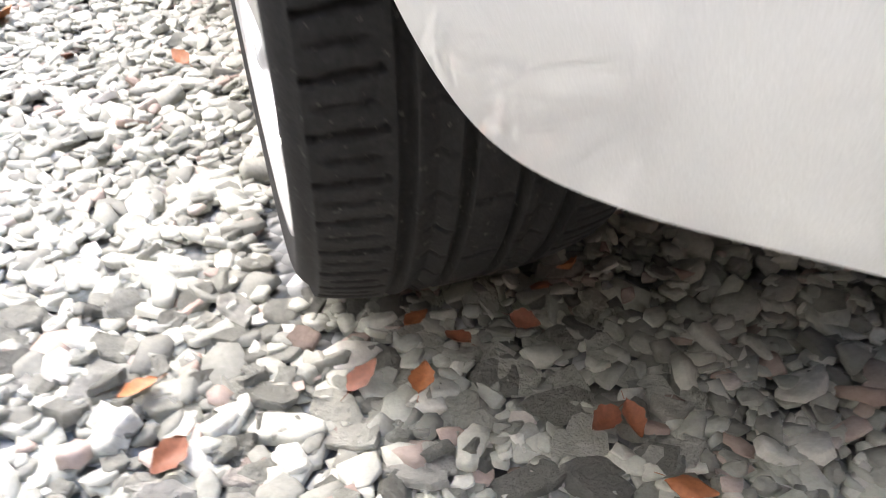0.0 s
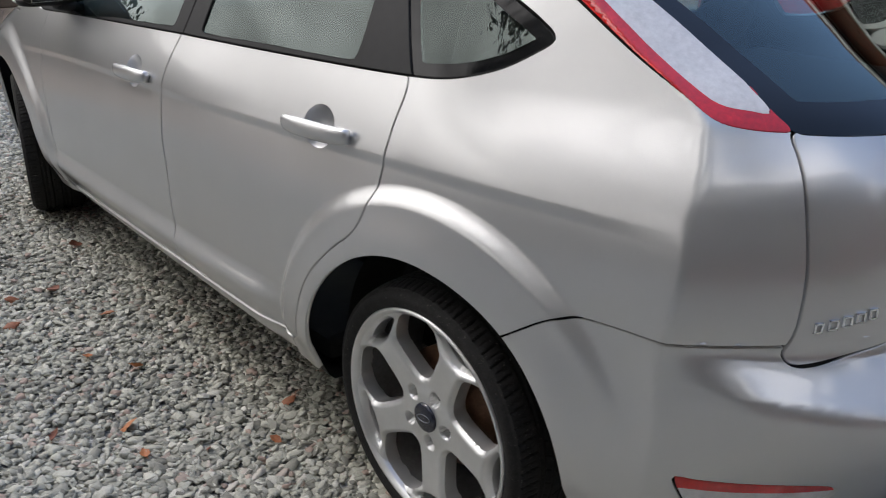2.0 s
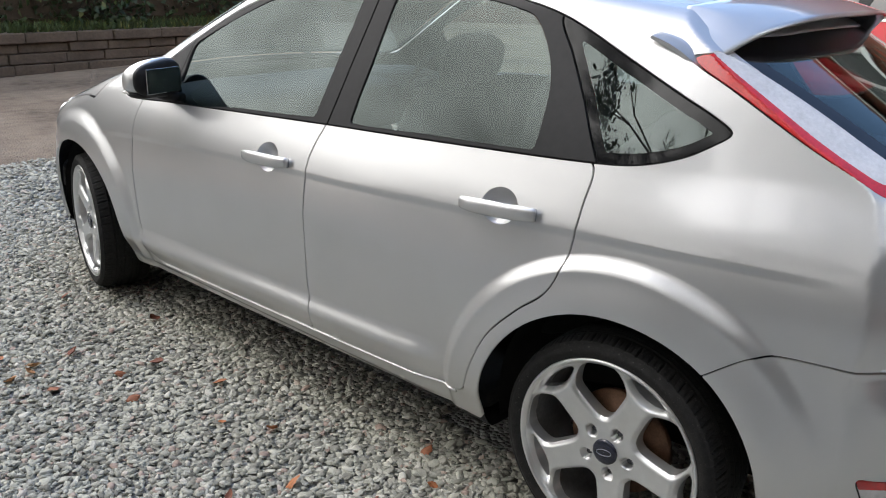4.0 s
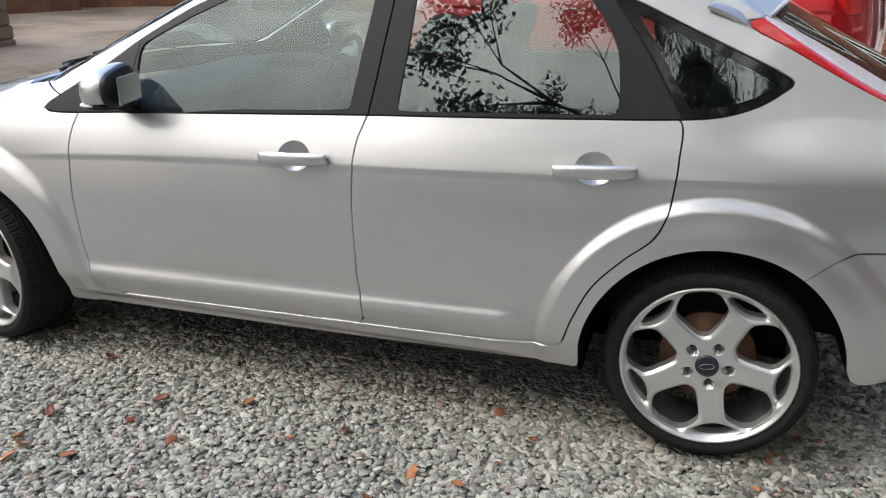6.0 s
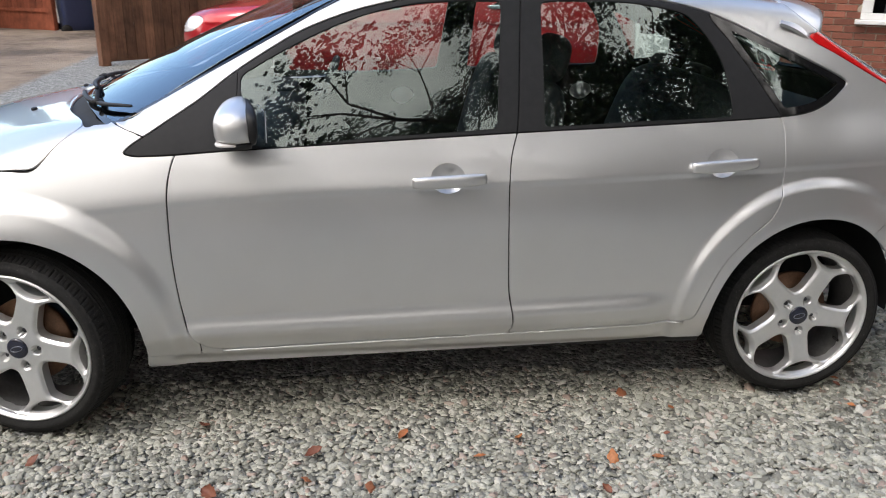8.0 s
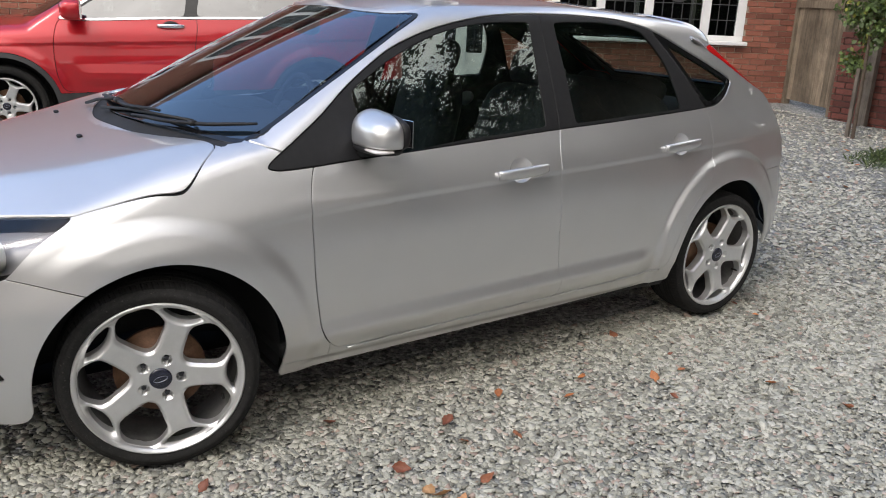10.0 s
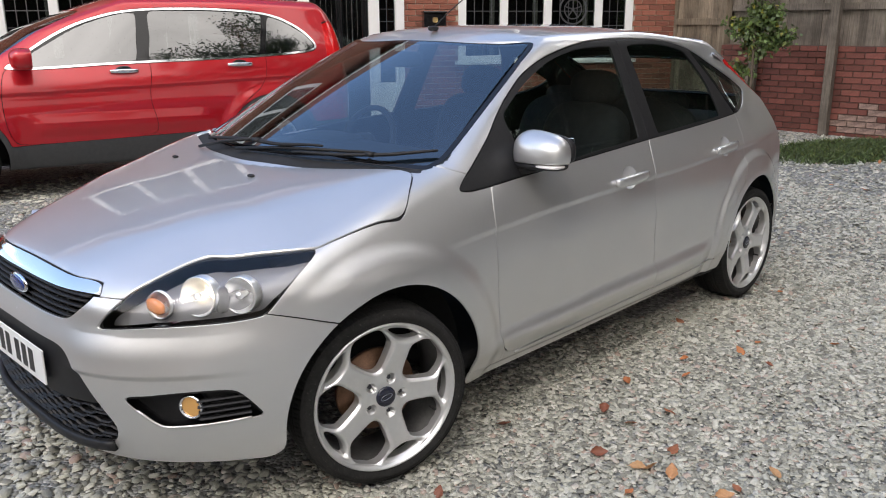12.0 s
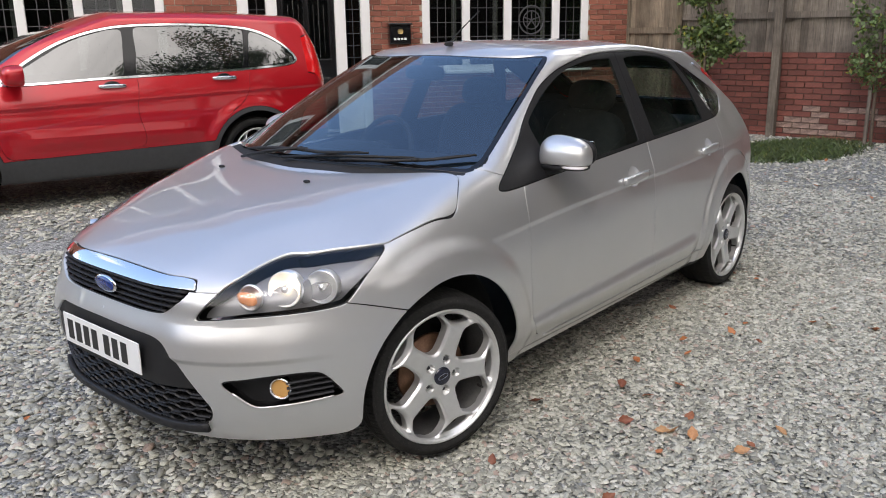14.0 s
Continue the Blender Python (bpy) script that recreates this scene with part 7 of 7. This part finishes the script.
def hedge(name, x0, x1, y0, y1, z0, z1, count, size, mat, label, top_var=.3):
    h = root(name, pose(0, 0, 0), label, "hedge")
    bm = bmesh.new()
    box(bm, (x0 + .25, y0 + .25, z0), (x1 - .25, y1 - .1, z1 - .35), .1)
    part("core", bm, SOIL, h)
    pts = np.stack([grng.uniform(x0, x1, count), y0 + (y1 - y0) * grng.beta(.8, 2.2, count), grng.uniform(z0, z1, count)], 1)
    pts[:, 2] += top_var * np.sin(pts[:, 0] * 1.7) * (pts[:, 2] - z0) / (z1 - z0) + grng.normal(0, .06, count)
    pts[:, 1] += .18 * np.sin(pts[:, 0] * 3.1 + pts[:, 2] * 2.3)
    leaf_cloud("foliage", pts, size, mat, h)
    return h


hedge("roadside_hedge", -8.0, 5.6, 9.95, 11.2, .50, 3.2, 26000, .10, HEDGE, "tall dark hedge growing above the roadside wall")
n = 6000
base = np.stack([grng.uniform(-7, 5.8, n), 9.62 + grng.uniform(0, .5, n), np.full(n, .47)], 1)
tip = base + np.stack([grng.normal(0, .05, n), grng.normal(-.03, .05, n), grng.uniform(.05, .16, n)], 1)
side_ = np.stack([np.full(n, .012), 0 * base[:, 0], 0 * base[:, 0]], 1)
v = np.stack([base - side_, base + side_, (base + tip) / 2 + side_ * .8, tip], 1).reshape(-1, 3)
k = np.arange(n)[:, None] * 4
tagged(quick_object("verge_grass", v, np.concatenate([k + [0, 1, 2], k + [0, 2, 3]]), GRASS, None, smooth=False), "ragged sunlit grass along the wall top", "grass", kind="stuff")

hedge("yard_hedge", 13.2, 15.6, 8.7, 9.9, 0, 2.6, 7000, .13, LAUREL, "bushy laurel hedge at the end of the yard", .2)
hedge("yard_hedge", 13.6, 14.6, 4.7, 5.5, 0, 2.4, 2500, .13, LAUREL, "bushy laurel hedge beside the bins", .2)


def board_fence(a, b, h, mat, label, name="boarded_fence"):
    a, b = Vector(a), Vector(b)
    ln = (b - a).length
    f = root(name, Matrix.Translation(a) @ Matrix.Rotation(math.atan2(b.y - a.y, b.x - a.x), 4, "Z"), label, "fence")
    n = int(ln / .14)
    for k in range(n):
        slab("board", [((k * ln / n + .004, -.012 + rs.uniform(-.004, .004), .06), ((k + 1) * ln / n - .004, .012, h + rs.uniform(-.01, .01)))], mat, f, bevel=.004)
    slab("gravel_board", [((0, .014, .05), (ln, .03, .42))], mat, f)
    slab("rail", [((0, .02, .42), (ln, .06, .48))], mat, f)
    slab("post", [((-.10, -.06, 0), (.02, .06, h + .1))], mat, f, bevel=.006)
    return f


board_fence((8.25, 4.62, .08), (11.6, .6, .1), 2.0, BROWN_WOOD, "brown close-boarded fence with an end post")
board_fence((13.8, 7.0, 0), (14.4, 8.45, 0), 2.0, weathered("red_stained_wood", (.22, .065, .035)), "red-stained fence panels at the end of the yard")
board_fence((14.5, 10.9, 0), (12.0, 14.5, 0), 2.2, BROWN_WOOD, "dark brown fence at the far side of the yard")
shed = root("garage", pose(9.5, 15.6, 0, 0, 0, -20), "dark timber garage with a tiled roof across the yard", "building")
slab("timber_wall", [((-3.2, -1.5, 0), (3.2, 2.5, 2.3))], BROWN_WOOD, shed)
slab("door", [((-1.3, -1.54, 0), (1.3, -1.5, 2.0))], DARK_ROOM, shed)
slab("roof", [((-3.5, -1.8, 2.3), (3.5, 2.8, 2.5))], ROOF_TILE, shed)


def bin_(x, y, colour, nm):
    b = root("wheelie_bin", pose(x, y, 0, 0, 0, 30), nm + " plastic wheelie bin at the end of the yard", "bin", "wheelie bins")
    m = mottled(material(nm + "_plastic", colour, .5), (20,), (.1,))
    body = blob("body", (0, 0, .55), (.28, .34, .52), m, b, 7, lambda v: np.stack([v[:, 0] * (1 + .18 * v[:, 2]), v[:, 1] * (1 + .18 * v[:, 2]), v[:, 2]], 1), 28)
    blob("lid", (0, .02, 1.08), (.33, .40, .05), m, b, 5, None, 24)
    for s in (-1, 1):
        v_, t_ = lathe([(-.03, .01), (-.03, .10), (.03, .10), (.03, .01)], 20)
        quick_object("bin_wheel", v_ + np.array([s * .27, .30, .10]), t_, TYRE, b)


bin_(14.0, 6.55, (.02, .03, .08), "blue")
bin_(14.1, 5.98, (.03, .12, .04), "green")


# trees and a hedge behind the camera's side of the drive, seen in the glass and paint
def big_tree(x, y, h, leaves, seed, label, size=.13, depth=4):
    g = np.random.default_rng(seed)
    t = root("roadside_tree", pose(x, y, 0), label, "tree", "trees beyond the drive")
    segs, twigs = [((0, 0, -.2), (.1, .1, h * .32), .24, .17)], []

    def grow(a, d, ln, r, depth):
        d = d / np.linalg.norm(d)
        b = a + d * ln
        segs.append((a, b, r, r * .62))
        if depth == 0:
            twigs.append((a, b))
            return
        for _ in range(g.integers(2, 4)):
            e = d + g.normal(0, .48, 3) + np.array([0, 0, .12])
            grow(b, e, ln * g.uniform(.62, .85), r * .60, depth - 1)

    for k in range(5):
        a = 2 * math.pi * k / 5 + g.uniform(-.3, .3)
        grow(np.array([.1, .1, h * .30]), np.array([math.cos(a) * .7, math.sin(a) * .7, 1.0]), h * .20 * (1 if depth == 4 else .93), .10, depth)
    limbs("trunk", segs, BARK, t)
    pts = [a_ + (b_ - a_) * g.uniform(0, 1.2) + g.normal(0, .16, 3) for a_, b_ in (twigs[g.integers(0, len(twigs))] for _ in range(leaves))]
    leaf_cloud("crown", np.array(pts), size, HEDGE, t)


big_tree(-8.6, -.3, 12.0, 52000, 3, "tall half-bare tree with dark leaves beyond the drive", .095, 5)
big_tree(-10.2, -3.4, 11.0, 34000, 27, "tall leafy tree beside the drive", .095, 5)
big_tree(-11.5, -5.0, 9.0, 12000, 6, "tall leafy tree beyond the drive")
# unseen hedges, sized to keep bright sky off the tail and side glass
hedge("drive_hedge", -26, -3, -14.2, -13, 0, 12.5, 27000, .30, HEDGE, "dark hedge beyond the garden", .1)
hedge("drive_hedge", -3, 4, -14.2, -13, 0, 11.0, 8500, .30, HEDGE, "dark hedge beyond the garden wall", .1)
big_tree(2.5, -14.0, 9.5, 9000, 21, "tall leafy tree behind the garden wall")
hedge("drive_hedge", -11.2, -10, -13, 8.5, 0, 3.4, 9000, .15, HEDGE, "tall dark hedge along the drive", .12)
# added out of view to block low sky from the front window
hedge("drive_hedge", -13.2, -12.0, -14, -4.5, 0, 9.5, 12000, .26, HEDGE, "row of tall dark conifers along the drive", .15)
big_tree(-4.5, -11.5, 9.0, 22000, 11, "tall leafy tree behind the garden wall")
big_tree(-9.0, -9.5, 16.5, 40000, 15, "tall leafy tree behind the garden wall", .21)
